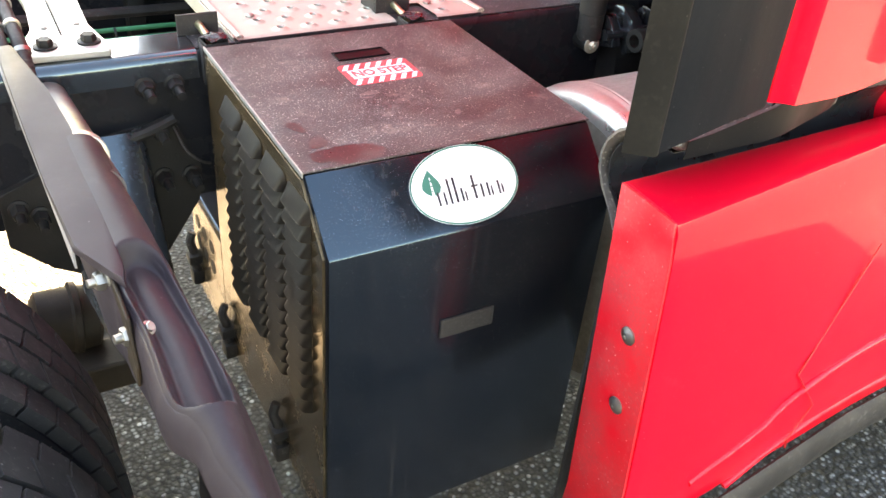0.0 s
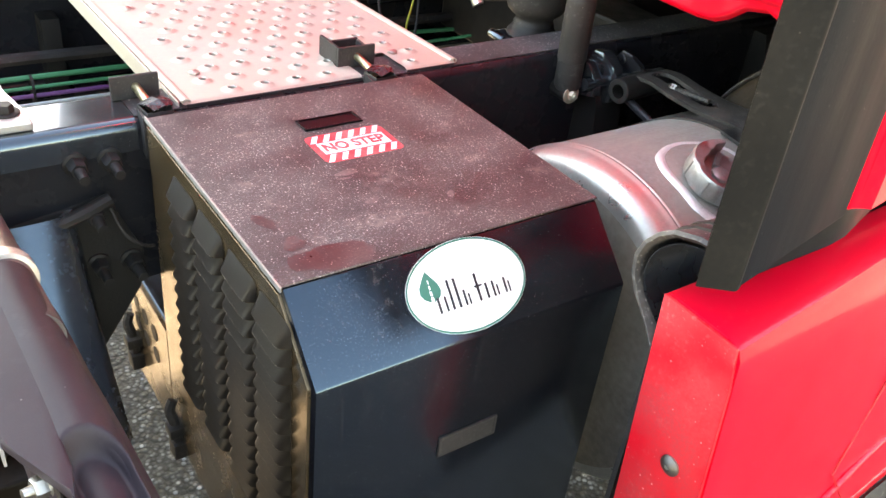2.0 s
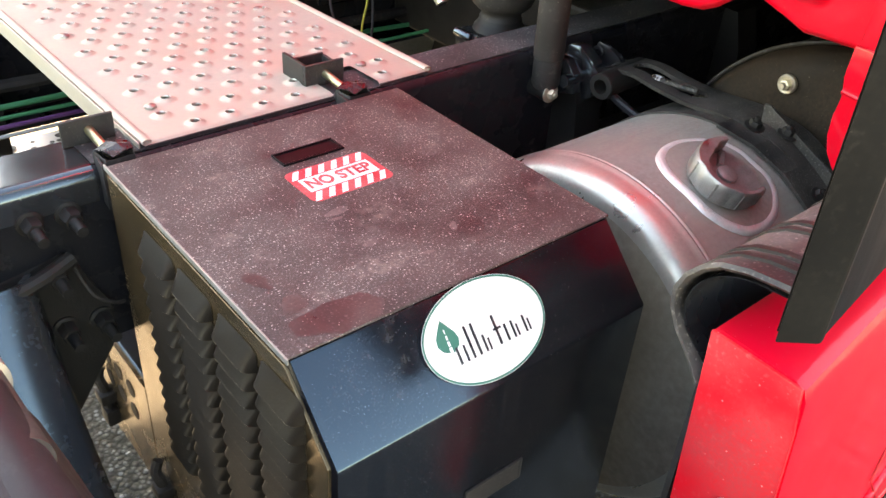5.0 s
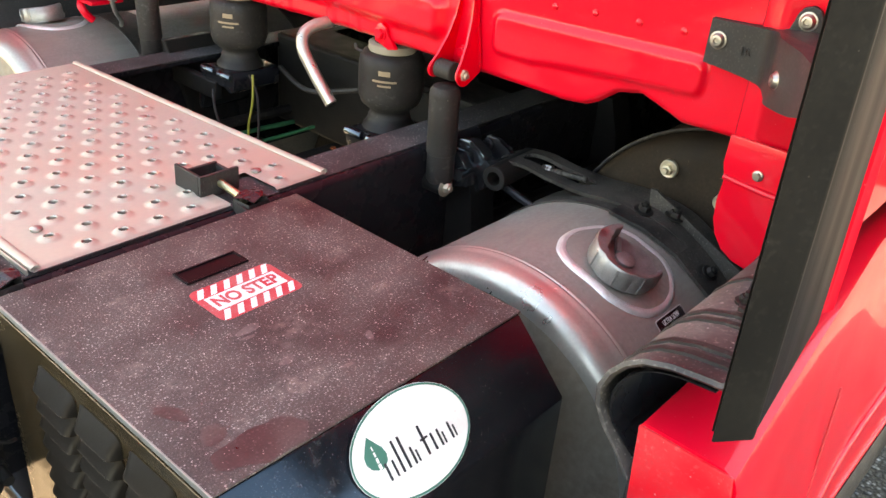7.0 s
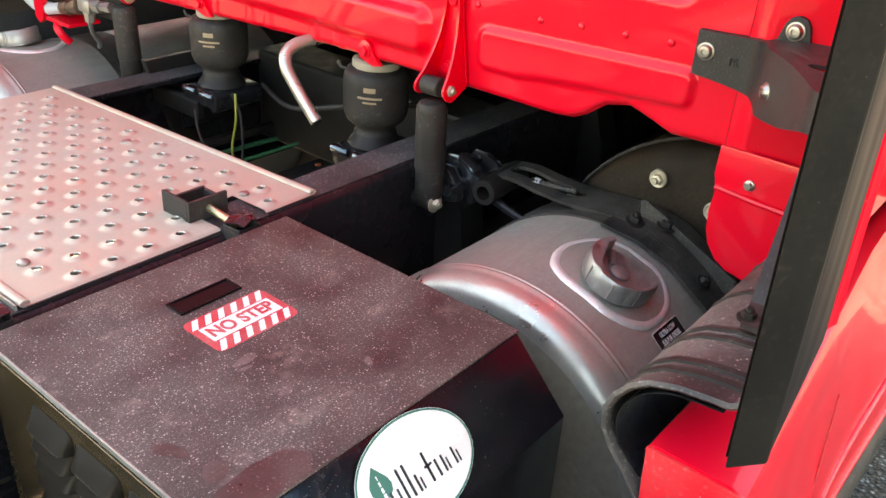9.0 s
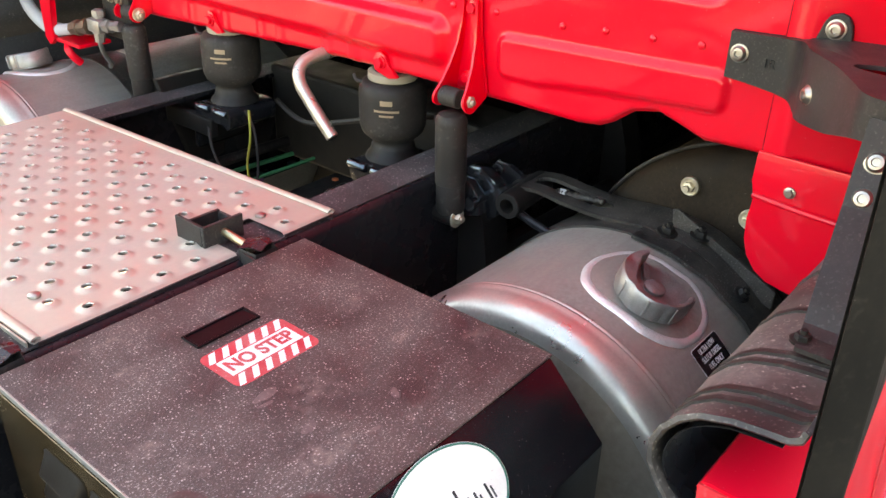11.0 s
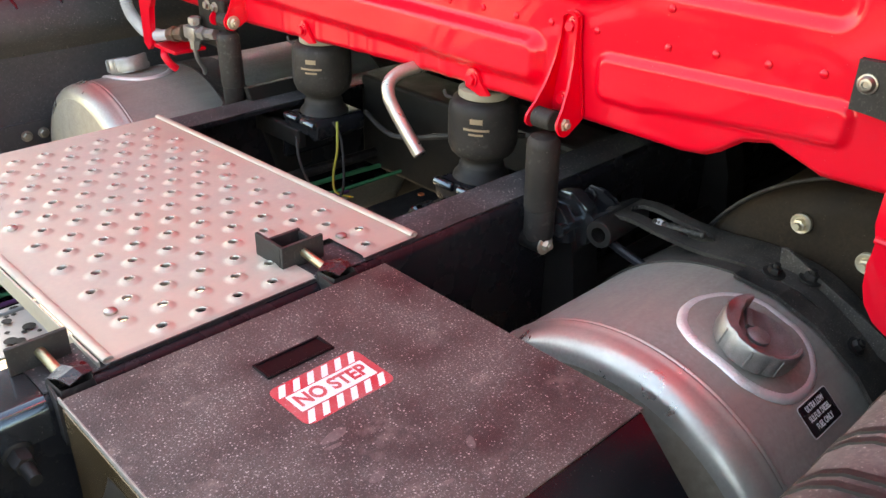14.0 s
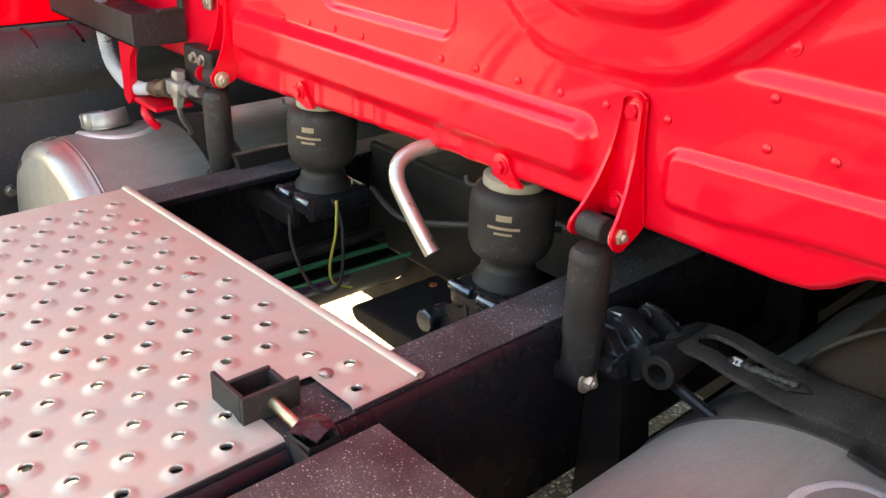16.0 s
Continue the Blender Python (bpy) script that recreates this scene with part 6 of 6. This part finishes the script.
def gearbox():
    ob = thing("gearbox", "black gearbox housing under the cab", "gearbox")
    bm = B()
    add_lathe(bm, (1.62, 1.79, 0.78), (1, 0, 0), [(0, 0.06), (0, 0.12), (0.03, 0.2), (0.3, 0.24), (1.6, 0.26)], 28)
    part("housing", bm, DARK, ob, smooth=True)
    bm = B()
    add_cyl(bm, (-0.3, 1.79, 0.55), (1.64, 1.79, 0.70), 0.05, seg=24)
    part("drive_shaft", bm, DARK, ob, smooth=True)
    for y in (1.39, 2.19):
        bm = B()
        add_box(bm, (1.9, min(y, 1.79), 0.72), (2.02, max(y, 1.79), 0.80), 0.01)
        part("mount", bm, DARK, ob)
    return ob


gearbox()


def cable(name, label, material, pts, r):
    bm = B()
    add_tube(bm, pts, r, 8, steps=5)
    return tagged(part(name, bm, material, smooth=True), label, "cable", "frame cables")


cable("green_hose", "green air hose along the far frame rail", GREEN_WIRE, [(-1.5, 2.12, 0.765), (0.0, 2.12, 0.768), (0.5, 2.12, 0.765), (0.95, 2.12, 0.762), (1.3, 2.12, 0.756), (1.6, 2.12, 0.74)], 0.0062)
cable("green_cable", "thin green cable in the frame", GREEN_WIRE, [(-1.5, 2.11, 0.745), (0.2, 2.11, 0.748), (0.8, 2.1, 0.742), (1.1, 2.1, 0.735), (1.35, 2.06, 0.75), (1.55, 1.98, 0.79)], 0.0045)
cable("purple_cable", "dull purple cable in the frame", PURPLE_WIRE, [(-1.5, 2.1, 0.73), (0.1, 2.1, 0.733), (0.7, 2.1, 0.728), (1.3, 2.1, 0.72)], 0.005)
cable("white_cable", "white cable in the frame", WHITE_WIRE, [(-1.5, 2.09, 0.715), (0.1, 2.09, 0.717), (0.7, 2.09, 0.715), (1.3, 2.1, 0.705)], 0.0045)
cable("black_loom", "black corrugated wiring loom in the frame", RUBBER, [(-1.5, 2.15, 0.80), (0.1, 2.15, 0.80), (0.9, 2.14, 0.79), (1.5, 2.14, 0.78)], 0.014)
cable("yellow_cable", "yellow cable hanging from the air spring", YELLOW_WIRE, [(1.19, 1.985, 0.96), (1.18, 1.975, 0.90), (1.168, 1.978, 0.84), (1.168, 1.97, 0.80), (1.2, 1.95, 0.785)], 0.0028)
# Two added hoses close the view of bright ground between rail and tank.
cable("fuel_hose", "thick black hose added along the near rail to cover bright ground", RUBBER, [(1.235, 1.335, 0.804), (1.3, 1.335, 0.805), (1.4, 1.336, 0.803), (1.5, 1.337, 0.8), (2.4, 1.338, 0.8)], 0.021)
cable("return_hose", "second black hose added below it to cover bright ground", RUBBER, [(1.235, 1.312, 0.738), (1.3, 1.31, 0.74), (1.4, 1.312, 0.738), (1.6, 1.315, 0.735), (2.4, 1.32, 0.73)], 0.018)
cable("black_hose", "black hose sagging behind the drain pipe", RUBBER, [(1.3, 2.02, 0.95), (1.28, 1.9, 0.93), (1.28, 1.75, 0.97), (1.3, 1.65, 1.0), (1.36, 1.58, 1.0)], 0.006)


for x in (0.02, 0.3, 0.62, 0.98):
    bm = B()
    add_lathe(bm, (x, 2.112, 0.742), (1, 0, 0), [(0, 0.034), (0.006, 0.034)], 16, False)
    for v in bm.verts:
        v.co.y = 2.112 + (v.co.y - 2.112) * 0.6
    tagged(part("cable_tie", bm, PLASTIC), "black plastic tie round the frame cables", "cable tie", "cable ties")


# ---- tank mounts ----
def tank_mount(x, far):
    ob = thing("tank_mount", "black steel tank bracket bolted to the frame rail", "bracket", "tank brackets")
    bm = B()
    pts = [(1.369, 0.98), (1.335, 0.98), (1.31, 0.9)]
    for k in range(13):
        a = radians(-78 - 100 * k / 12)
        pts.append((TC - (TR + 0.008) * math.sin(a), TZ + (TR + 0.008) * math.cos(a)))
    pts += [(0.86, 0.385), (0.86, 0.37), (1.25, 0.37), (1.369, 0.46)]
    add_prism(bm, [(Y(y, far), z) for y, z in pts], "x", x - 0.035, x + 0.035)
    part("cradle", bm, DARK, ob)
    bm = B()
    rows = []
    for k in range(30):
        a = -80 + 205 * k / 29
        y, z = tank_circle(a, TR + 0.0035)
        rows.append([(xx, Y(y, far), z) for xx in (x - 0.045, x - 0.04, x + 0.04, x + 0.045)])
    add_sheet(bm, rows, 0.004)
    part("strap", bm, STRAP, ob, "dusty black strap band", smooth=True)
    ob.location.z = DROP if far else 0.0
    return ob


for x in (1.225, 1.75):
    for far in (False, True):
        tank_mount(x, far)


def strap_arm():
    """The slotted arm, hinge tube and stay where the near strap meets the frame."""
    ob = thing("strap_arm", "dusty black slotted steel strap arm over the tank", "strap arm")
    line = [(1.262, 0.985), (1.215, 0.992), (1.16, 0.99), (1.08, 0.992), (1.0, 0.999), (0.92, 0.991), (0.86, 0.962), (0.81, 0.926), (0.76, 0.87)]
    left, right = [], []
    for p in smooth_line([(1.289, 0.977, 0), (1.275, 0.981, 0)] + [(y, z, 0) for y, z in line], 10):
        y, z = p.x, p.y
        cx = 1.2515 + 0.1 * max(0.0, y - 1.1)
        half = 0.0465 * math.sqrt(max(0.15, 1 - (max(0.0, y - 1.262) / 0.03) ** 2))
        gap = 0.0
        if 1.075 < y < 1.25:
            run = max(0.0, abs(y - 1.1675) - 0.066) / 0.0165
            gap = 0.0185 * math.sqrt(max(0.0, 1 - run * run))
        left.append([(cx - half, y, z - 0.001), (cx - half + 0.004, y, z), (cx - gap, y, z)])
        right.append([(cx + gap, y, z), (cx + half - 0.004, y, z), (cx + half, y, z - 0.001)])
    bm = B()
    add_sheet(bm, left, 0.007)
    add_sheet(bm, right, 0.007)
    part("slotted_plate", bm, STRAP, ob, "dusty slotted plate")
    bm = B()
    add_lathe(bm, (1.178, 1.252, 0.962), (1, 0.1, 0), [(0.0, 0.0135), (0.0, 0.0225), (0.002, 0.024), (0.13, 0.024)], 28, False)
    add_lathe(bm, (1.18, 1.252, 0.962), (1, 0.1, 0), [(0.0, 0.0135), (0.12, 0.0135)], 20, False)
    part("hinge_tube", bm, DARK, ob, "open hinge tube", smooth=True)
    bm = B()
    add_tube(bm, [(1.24, 1.19, 0.99), (1.245, 1.16, 0.99), (1.25, 1.1, 0.995)], 0.006, 8, ripple=0.15, steps=10)
    part("tension_bolt", bm, STRAP, ob, "worn threaded tension bolt")
    bm = B()
    add_tube(bm, [(1.2, 1.24, 0.945), (1.19, 1.17, 0.935), (1.18, 1.08, 0.93), (1.19, 1.0, 0.94)], 0.008, 10)
    part("under_stay", bm, FRAME_PAINT, ob, smooth=True)
    bm = B()
    add_prism(bm, [(1.365, 0.90), (1.365, 1.0), (1.335, 1.005), (1.3, 0.985), (1.285, 0.95), (1.295, 0.915), (1.33, 0.89)], "x", 1.205, 1.235, 0.006)
    add_prism(bm, [(1.365, 0.91), (1.365, 0.99), (1.33, 0.99), (1.305, 0.965), (1.3, 0.93)], "x", 1.165, 1.19, 0.005)
    add_cyl(bm, (1.15, 1.315, 0.955), (1.26, 1.315, 0.955), 0.012, seg=16)
    add_cyl(bm, (1.19, 1.28, 0.975), (1.28, 1.26, 0.975), 0.009, seg=14)
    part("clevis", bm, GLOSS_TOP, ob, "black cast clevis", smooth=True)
    bm = B()
    lever = [(1.35, 0.93), (1.352, 0.985), (1.338, 1.002), (1.31, 1.0), (1.29, 0.984), (1.272, 0.978), (1.264, 0.966), (1.275, 0.955), (1.3, 0.95), (1.32, 0.925)]
    add_prism(bm, lever, "x", 1.262, 1.274, 0.004)
    link = part("link_plate", bm, FRAME_PAINT, ob, "glossy black lobed link", smooth=True)
    for y, z in ((1.334, 0.984), (1.28, 0.966)):
        bm = B()
        add_lathe(bm, (1.262, y, z), (-1, 0, 0), [(0, 0.0125), (0.004, 0.0125), (0.006, 0.0105), (0.006, 0.006), (0.014, 0.0055), (0.015, 0.003)], 20)
        part("pin", bm, FRAME_PAINT, link, smooth=True)
    bolt(ob, (1.244, 1.185, 0.988), (0.1, -1, 0.02), 0.0095, 0.014, STEEL, 0.0, 0.0, name="tension_nut", label="worn pale nut in the slot")
    # stay plate with two nuts
    bm = B()
    add_prism(bm, [(0.964, 0.965), (0.972, 1.027), (0.962, 1.029), (0.788, 0.945), (0.788, 0.915)], "x", 1.24, 1.246, 0.001)
    part("stay_plate", bm, STRAP, ob, "triangular stay plate")
    bm = B()
    rows = [[(x, y, z) for x in (1.165, 1.203)] for y, z in ((1.0, 1.0), (0.93, 0.993), (0.87, 0.972), (0.8, 0.925), (0.76, 0.88))]
    add_sheet(bm, rows, 0.006)
    part("edge_angle", bm, STRAP, ob)
    for x, y, z in ((1.212, 0.963, 0.998), (1.24, 0.92, 0.995)):
        bolt(ob, (x, y, z), (0, -0.2, 1), 0.0105, 0.01, DARK, 0.017, 0.008, name="nut")
    bolt(ob, (1.2, 0.825, 0.945), (0, -0.6, 0.8), 0.009, 0.009, DARK, 0.014, 0.006, name="nut")
    return ob


strap_arm()


def liner():
    ob = thing("wheel_liner", "brown dusty curved black liner behind the tank strap", "liner")
    cy, cz, r = 0.85, 0.80, 0.33
    bm = B()
    add_lathe(bm, (1.315, cy, cz), (1, 0, 0), [(-0.012, 0.001), (-0.012, r * 0.5), (-0.009, r * 0.85), (0.0, r * 0.96), (0.02, r), (0.9, r)], 72, False)
    for v in bm.verts:
        v.co.y = max(v.co.y, 0.662)
    part("shell", bm, DUSTY_SHIELD, ob, smooth=True, shade=60)
    bm = B()
    ring = [(1.335, cy + (r + 0.004) * math.sin(radians(a)), cz + (r + 0.004) * math.cos(radians(a))) for a in range(-33, 100, 6)]
    add_tube(bm, ring, 0.0035, 8, steps=2)
    part("edge_seal", bm, RUBBER, ob, "black edge seal", smooth=True)
    for y, z in ((0.975, 1.046), (0.87, 1.02)):
        bm = B()
        x = 1.299
        add_lathe(bm, (x + 0.006, y, z), (-1, 0, 0), [(0, 0.0162), (0.006, 0.0162), (0.0075, 0.0145), (0.006, 0.0115)], 24)
        add_lathe(bm, (x - 0.0, y, z), (-1, 0, 0), [(0, 0.0098), (0.009, 0.0094), (0.0105, 0.006), (0.016, 0.0055)], 6)
        part("washer_bolt", bm, WASHER, ob, "yellow zinc bolt with wide washer", smooth=True)
    bm = B()
    add_box(bm, (1.33, 0.7, 0.36), (2.2, 1.0, 0.5))
    part("foot", bm, DARK, ob)
    return ob


liner()


# ---- bracket between the cab and the side fairing ----
def fairing_bracket():
    ob = thing("fairing_bracket", "black cast bracket holding the side fairing to the cab", "bracket")
    line = [(1.173, 0.909, 1.336, 1.274), (1.17, 0.86, 1.338, 1.270), (1.158, 0.815, 1.342, 1.266), (1.12, 0.79, 1.349, 1.264), (1.075, 0.77, 1.354, 1.269), (1.025, 0.726, 1.355, 1.279), (0.98, 0.695, 1.355, 1.295), (0.945, 0.668, 1.354, 1.308),
            (0.93, 0.615, 1.354, 1.31)]
    top = [(x, y, z) for x, y, z, _ in line]
    low = [(x, y, z) for x, y, _, z in line]
    bm = B()
    a, b = smooth_line(top, 5), smooth_line(low, 5)
    add_sheet(bm, [[p, p.lerp(q, 0.5), q] for p, q in zip(a, b)], 0.006)
    web = part("web", bm, PLASTIC, ob, smooth=True, shade=50)
    bm = B()
    # top plate with an oval opening
    c = Vector((1.035, 0.665, 1.356))
    lip = [p for p in a if p.y > 0.80]
    add_sheet(bm, [[p, Vector((max(p.x, 1.1755), p.y, p.z + 0.001))] for p in lip], 0.004)
    outline = [p for p in a if p.y < 0.805] + [Vector((0.98, 0.592, 1.356)), Vector((1.05, 0.59, 1.356)), Vector((1.12, 0.6, 1.356)), Vector((1.168, 0.66, 1.354)), Vector((1.17, 0.75, 1.35)), Vector((1.173, 0.78, 1.349)), Vector((1.175, 0.806, 1.346))]
    hole = []
    for p in outline:
        d = math.atan2(p.y - c.y, p.x - c.x)
        hole.append(Vector((c.x + 0.018 * math.cos(d), c.y + 0.052 * math.sin(d), 1.356)))
    down = Vector((0, 0, 0.005))
    loops = [[bm.verts.new(p) for p in q] for q in (outline, hole, [p - down for p in hole], [p - down for p in outline])]
    for p, q in zip(loops, loops[1:] + loops[:1]):
        for k in range(len(outline)):
            j = (k + 1) % len(outline)
            bm.faces.new((p[k], p[j], q[j], q[k]))
    part("top_plate", bm, PLASTIC, ob, "dusty top plate with oval opening")
    bm = B()
    add_prism(bm, [(0.907, 1.275), (0.907, 1.335), (0.845, 1.337), (0.845, 1.272)], "x", 1.169, 1.176, 0.002)
    part("mounting_lug", bm, PLASTIC, ob)
    bm = B()
    add_prism(bm, [(0.805, 1.33), (0.794, 1.368), (0.788, 1.377), (0.776, 1.381), (0.766, 1.377), (0.76, 1.367), (0.753, 1.33)], "x", 1.162, 1.17, 0.002)
    part("ear", bm, PLASTIC, ob)
    for p, w in (((1.166, 0.893, 1.309), (-1, 0, 0)), ((1.162, 0.778, 1.361), (-1, 0, 0)), ((1.06, 0.763, 1.306), (-0.66, 0.75, 0))):
        bm = B()
        add_lathe(bm, p, w, [(0, 0.0125), (0.002, 0.0125), (0.0025, 0.0105), (0.005, 0.009), (0.0075, 0.0075), (0.008, 0.0045), (0.005, 0.004)], 22)
        part("bolt", bm, STEEL, ob, "steel button bolt", smooth=True)
    bm = B()
    add_lathe(bm, (1.031, 0.7365, 1.299), (-0.66, 0.75, 0), [(0, 0.0042), (0.0012, 0.0042)], 14)
    part("small_hole", bm, BLACK_LABEL, ob)
    m = basis((1.164, 0.868, 1.303), (0, -1, 0), (0, 0, 1))
    part("cast_mark", lettering("1R", 0.016, m @ Matrix.Translation((0.018, 0, 0.003)), 0.0008), PLASTIC, ob)
    # flat stay down to the step cover
    bm = B()
    pts = [(0.935, 1.335), (0.923, 1.29), (0.905, 1.25), (0.82, 1.18), (0.806, 1.165), (0.79, 1.1595), (0.765, 1.1585)]
    rows = [[(x, 0.664 - 0.16 * max(0.0, 0.92 - x), z), (x, 0.63 - 0.16 * max(0.0, 0.92 - x), z)] for x, z in pts]
    add_sheet(bm, rows, 0.005)
    part("flat_stay", bm, PLASTIC, ob, "black flat steel stay")
    for p in ((0.922, 0.645, 1.297), (0.909, 0.646, 1.262)):
        bm = B()
        add_lathe(bm, p, (-1, 0, 0.35), [(0, 0.0125), (0.002, 0.0125), (0.0025, 0.0105), (0.005, 0.009), (0.0075, 0.0075), (0.008, 0.0045), (0.005, 0.004)], 22)
        part("bolt", bm, STEEL, ob, "steel button bolt", smooth=True)
    bolt(ob, (0.782, 0.638, 1.161), (0, 0, 1), 0.008, 0.007, DARK, 0.012, 0.006, name="nut")
    ob.location = (0.0, -0.009, 0.002)
    return ob


fairing_bracket()


# ---- far side of the cab's back wall ----
def junction_tray():
    ob = thing("junction_tray", "black steel tray box on the back of the cab", "tray")
    bm = B()
    add_box(bm, (1.05, 2.50, 1.165), (1.168, 2.98, 1.17), 0.001)
    add_box(bm, (1.05, 2.50, 1.165), (1.055, 2.98, 1.232), 0.001)
    add_box(bm, (1.055, 2.50, 1.17), (1.168, 2.505, 1.232), 0.001)
    part("tray_body", bm, PLASTIC, ob)
    bm = B()
    add_box(bm, (1.08, 2.55, 1.17), (1.165, 2.97, 1.215), 0.006)
    part("inner_box", bm, PLASTIC, ob)
    for y in (2.505, 2.668, 2.77):
        bm = B()
        add_box(bm, (1.158, y - 0.013, 1.234), (1.166, y + 0.013, 1.285), 0.003)
        add_box(bm, (1.11, y - 0.013, 1.232), (1.166, y + 0.013, 1.237), 0.002)
        clip = part("clip", bm, PLASTIC, ob)
        bolt(clip, (1.158, y, 1.268), (-1, 0, 0), 0.006, 0.005, STEEL, 0.009)
    return ob


junction_tray()


def grab_tube():
    ob = thing("grab_tube", "worn bare metal tube clamped to the cab wall", "tube")
    bm = B()
    add_tube(bm, [(1.15, 2.74, 1.6), (1.14, 2.66, 1.44), (1.138, 2.61, 1.382), (1.138, 2.56, 1.352), (1.138, 2.509, 1.333), (1.14, 2.45, 1.32), (1.146, 2.4, 1.308), (1.158, 2.382, 1.295)], 0.011, 12)
    part("bar", bm, STEEL, ob, smooth=True)
    bm = B()
    add_box(bm, (1.157, 2.366, 1.252), (1.166, 2.394, 1.312), 0.003)
    foot = part("foot_plate", bm, STEEL, ob)
    bolt(foot, (1.157, 2.38, 1.268), (-1, 0, 0), 0.006, 0.004, STEEL, 0.009)
    return ob


grab_tube()


def air_hose():
    ob = thing("air_hose", "grey corrugated hose with brass fittings on the cab wall", "hose")
    bm = B()
    path = [(1.1, 2.84, 1.55), (1.09, 2.8, 1.4), (1.09, 2.775, 1.25), (1.092, 2.785, 1.15), (1.095, 2.77, 1.07), (1.1, 2.70, 1.028), (1.1, 2.63, 1.03), (1.102, 2.56, 1.045)]
    add_tube(bm, path[:7], 0.0155, 14, steps=26, ripple=0.09)
    part("corrugated_sleeve", bm, GREY_HOSE, ob)
    bm = B()
    add_tube(bm, path[5:], 0.0145, 14)
    part("smooth_end", bm, GREY_HOSE, ob, smooth=True)
    for mat, dx, nm in ((RED_LINE, 0.022, "red_line"), (BLUE_LINE, 0.012, "blue_line")):
        bm = B()
        add_tube(bm, [(1.1 + dx, 2.95, 1.36), (1.08 + dx, 2.87, 1.35), (1.07 + dx, 2.81, 1.3), (1.075 + dx, 2.785, 1.22), (1.08 + dx, 2.79, 1.15)], 0.009, 10)
        part(nm, bm, mat, ob, smooth=True)
    bm = B()
    d = Vector((0.05, -0.95, 0.22))
    add_lathe(bm, (1.102, 2.565, 1.044), d, [(0, 0.017), (0.015, 0.018), (0.016, 0.02), (0.035, 0.02), (0.036, 0.016), (0.06, 0.016), (0.061, 0.021), (0.08, 0.021), (0.081, 0.015)], 8)
    part("fitting", bm, BRASS, ob, "tarnished brass fitting")
    bm = B()
    add_box(bm, (1.09, 2.42, 1.055), (1.125, 2.475, 1.088), 0.006)
    add_lathe(bm, (1.105, 2.448, 1.03), (0.1, 0, 1), [(0, 0.011), (0.02, 0.014), (0.021, 0.017), (0.032, 0.017), (0.033, 0.012), (0.062, 0.012), (0.063, 0.016), (0.076, 0.016), (0.08, 0.01)], 6)
    add_lathe(bm, (1.106, 2.42, 1.073), (0.1, -1, 0.15), [(0, 0.013), (0.014, 0.013), (0.015, 0.0165), (0.028, 0.0165), (0.029, 0.011), (0.05, 0.011), (0.051, 0.014), (0.068, 0.013)], 6)
    add_tube(bm, [(1.105, 2.45, 1.03), (1.115, 2.46, 1.0), (1.135, 2.47, 0.97), (1.15, 2.5, 0.95)], 0.006, 8)
    part("valve", bm, CAST_ALU, ob, "corroded grey valve body", smooth=True)
    bm = B()
    add_box(bm, (1.13, 2.34, 1.04), (CX - 0.01, 2.46, 1.16), 0.006)
    brk = part("valve_bracket", bm, DARK, ob)
    for y in (2.375, 2.41):
        bolt(brk, (1.13, y, 1.14), (-1, 0, 0), 0.009, 0.008, STEEL, 0.012)
    ob.location = (0.0, -0.012, 0.016)
    return ob


air_hose()


def red_bracket():
    ob = thing("cab_bracket", "red painted steel bracket under the tray", "bracket")
    bm = B()
    add_prism(bm, [(2.66, 1.162), (2.585, 1.162), (2.585, 1.125), (2.61, 1.1), (2.625, 1.0), (2.645, 0.985), (2.665, 1.0)], "x", 1.08, 1.095, 0.003)
    add_box(bm, (1.08, 2.5, 1.0), (1.17, 2.61, 1.01), 0.003)
    part("post", bm, RED, ob)
    bm = B()
    add_tube(bm, [(1.09, 2.57, 1.0), (1.08, 2.555, 0.99), (1.085, 2.543, 0.972), (1.1, 2.54, 0.955)], 0.01, 10)
    part("hook", bm, RED, ob, smooth=True)
    ob.location.z = 0.02
    return ob


red_bracket()

# bolts and a plate, greyed for haze, on the inner face of the far skirt
ob = thing("skirt_bracket", "grey-black plate with two pale bolts inside the far skirt", "bracket")
bm = B()
add_box(bm, (0.76, 2.979, 0.69), (1.1, 2.987, 0.77), 0.002)
part("plate", bm, GREY_PLASTIC, ob)
for x in (0.837, 0.884):
    bolt(ob, (x, 2.979, 0.732), (0, -1, 0), 0.012, 0.01, STEEL, 0.016, label="pale round bolt")

# Added black panel: blocks the sunlit ground beyond the gearbox from view.
ob = thing("ground_stop_panel", "plain black panel added behind the gearbox to block bright ground", "bulkhead")
bm = B()
add_box(bm, (2.45, 0.62, 0.04), (2.5, 2.96, 1.2))
part("panel", bm, DARK, ob)
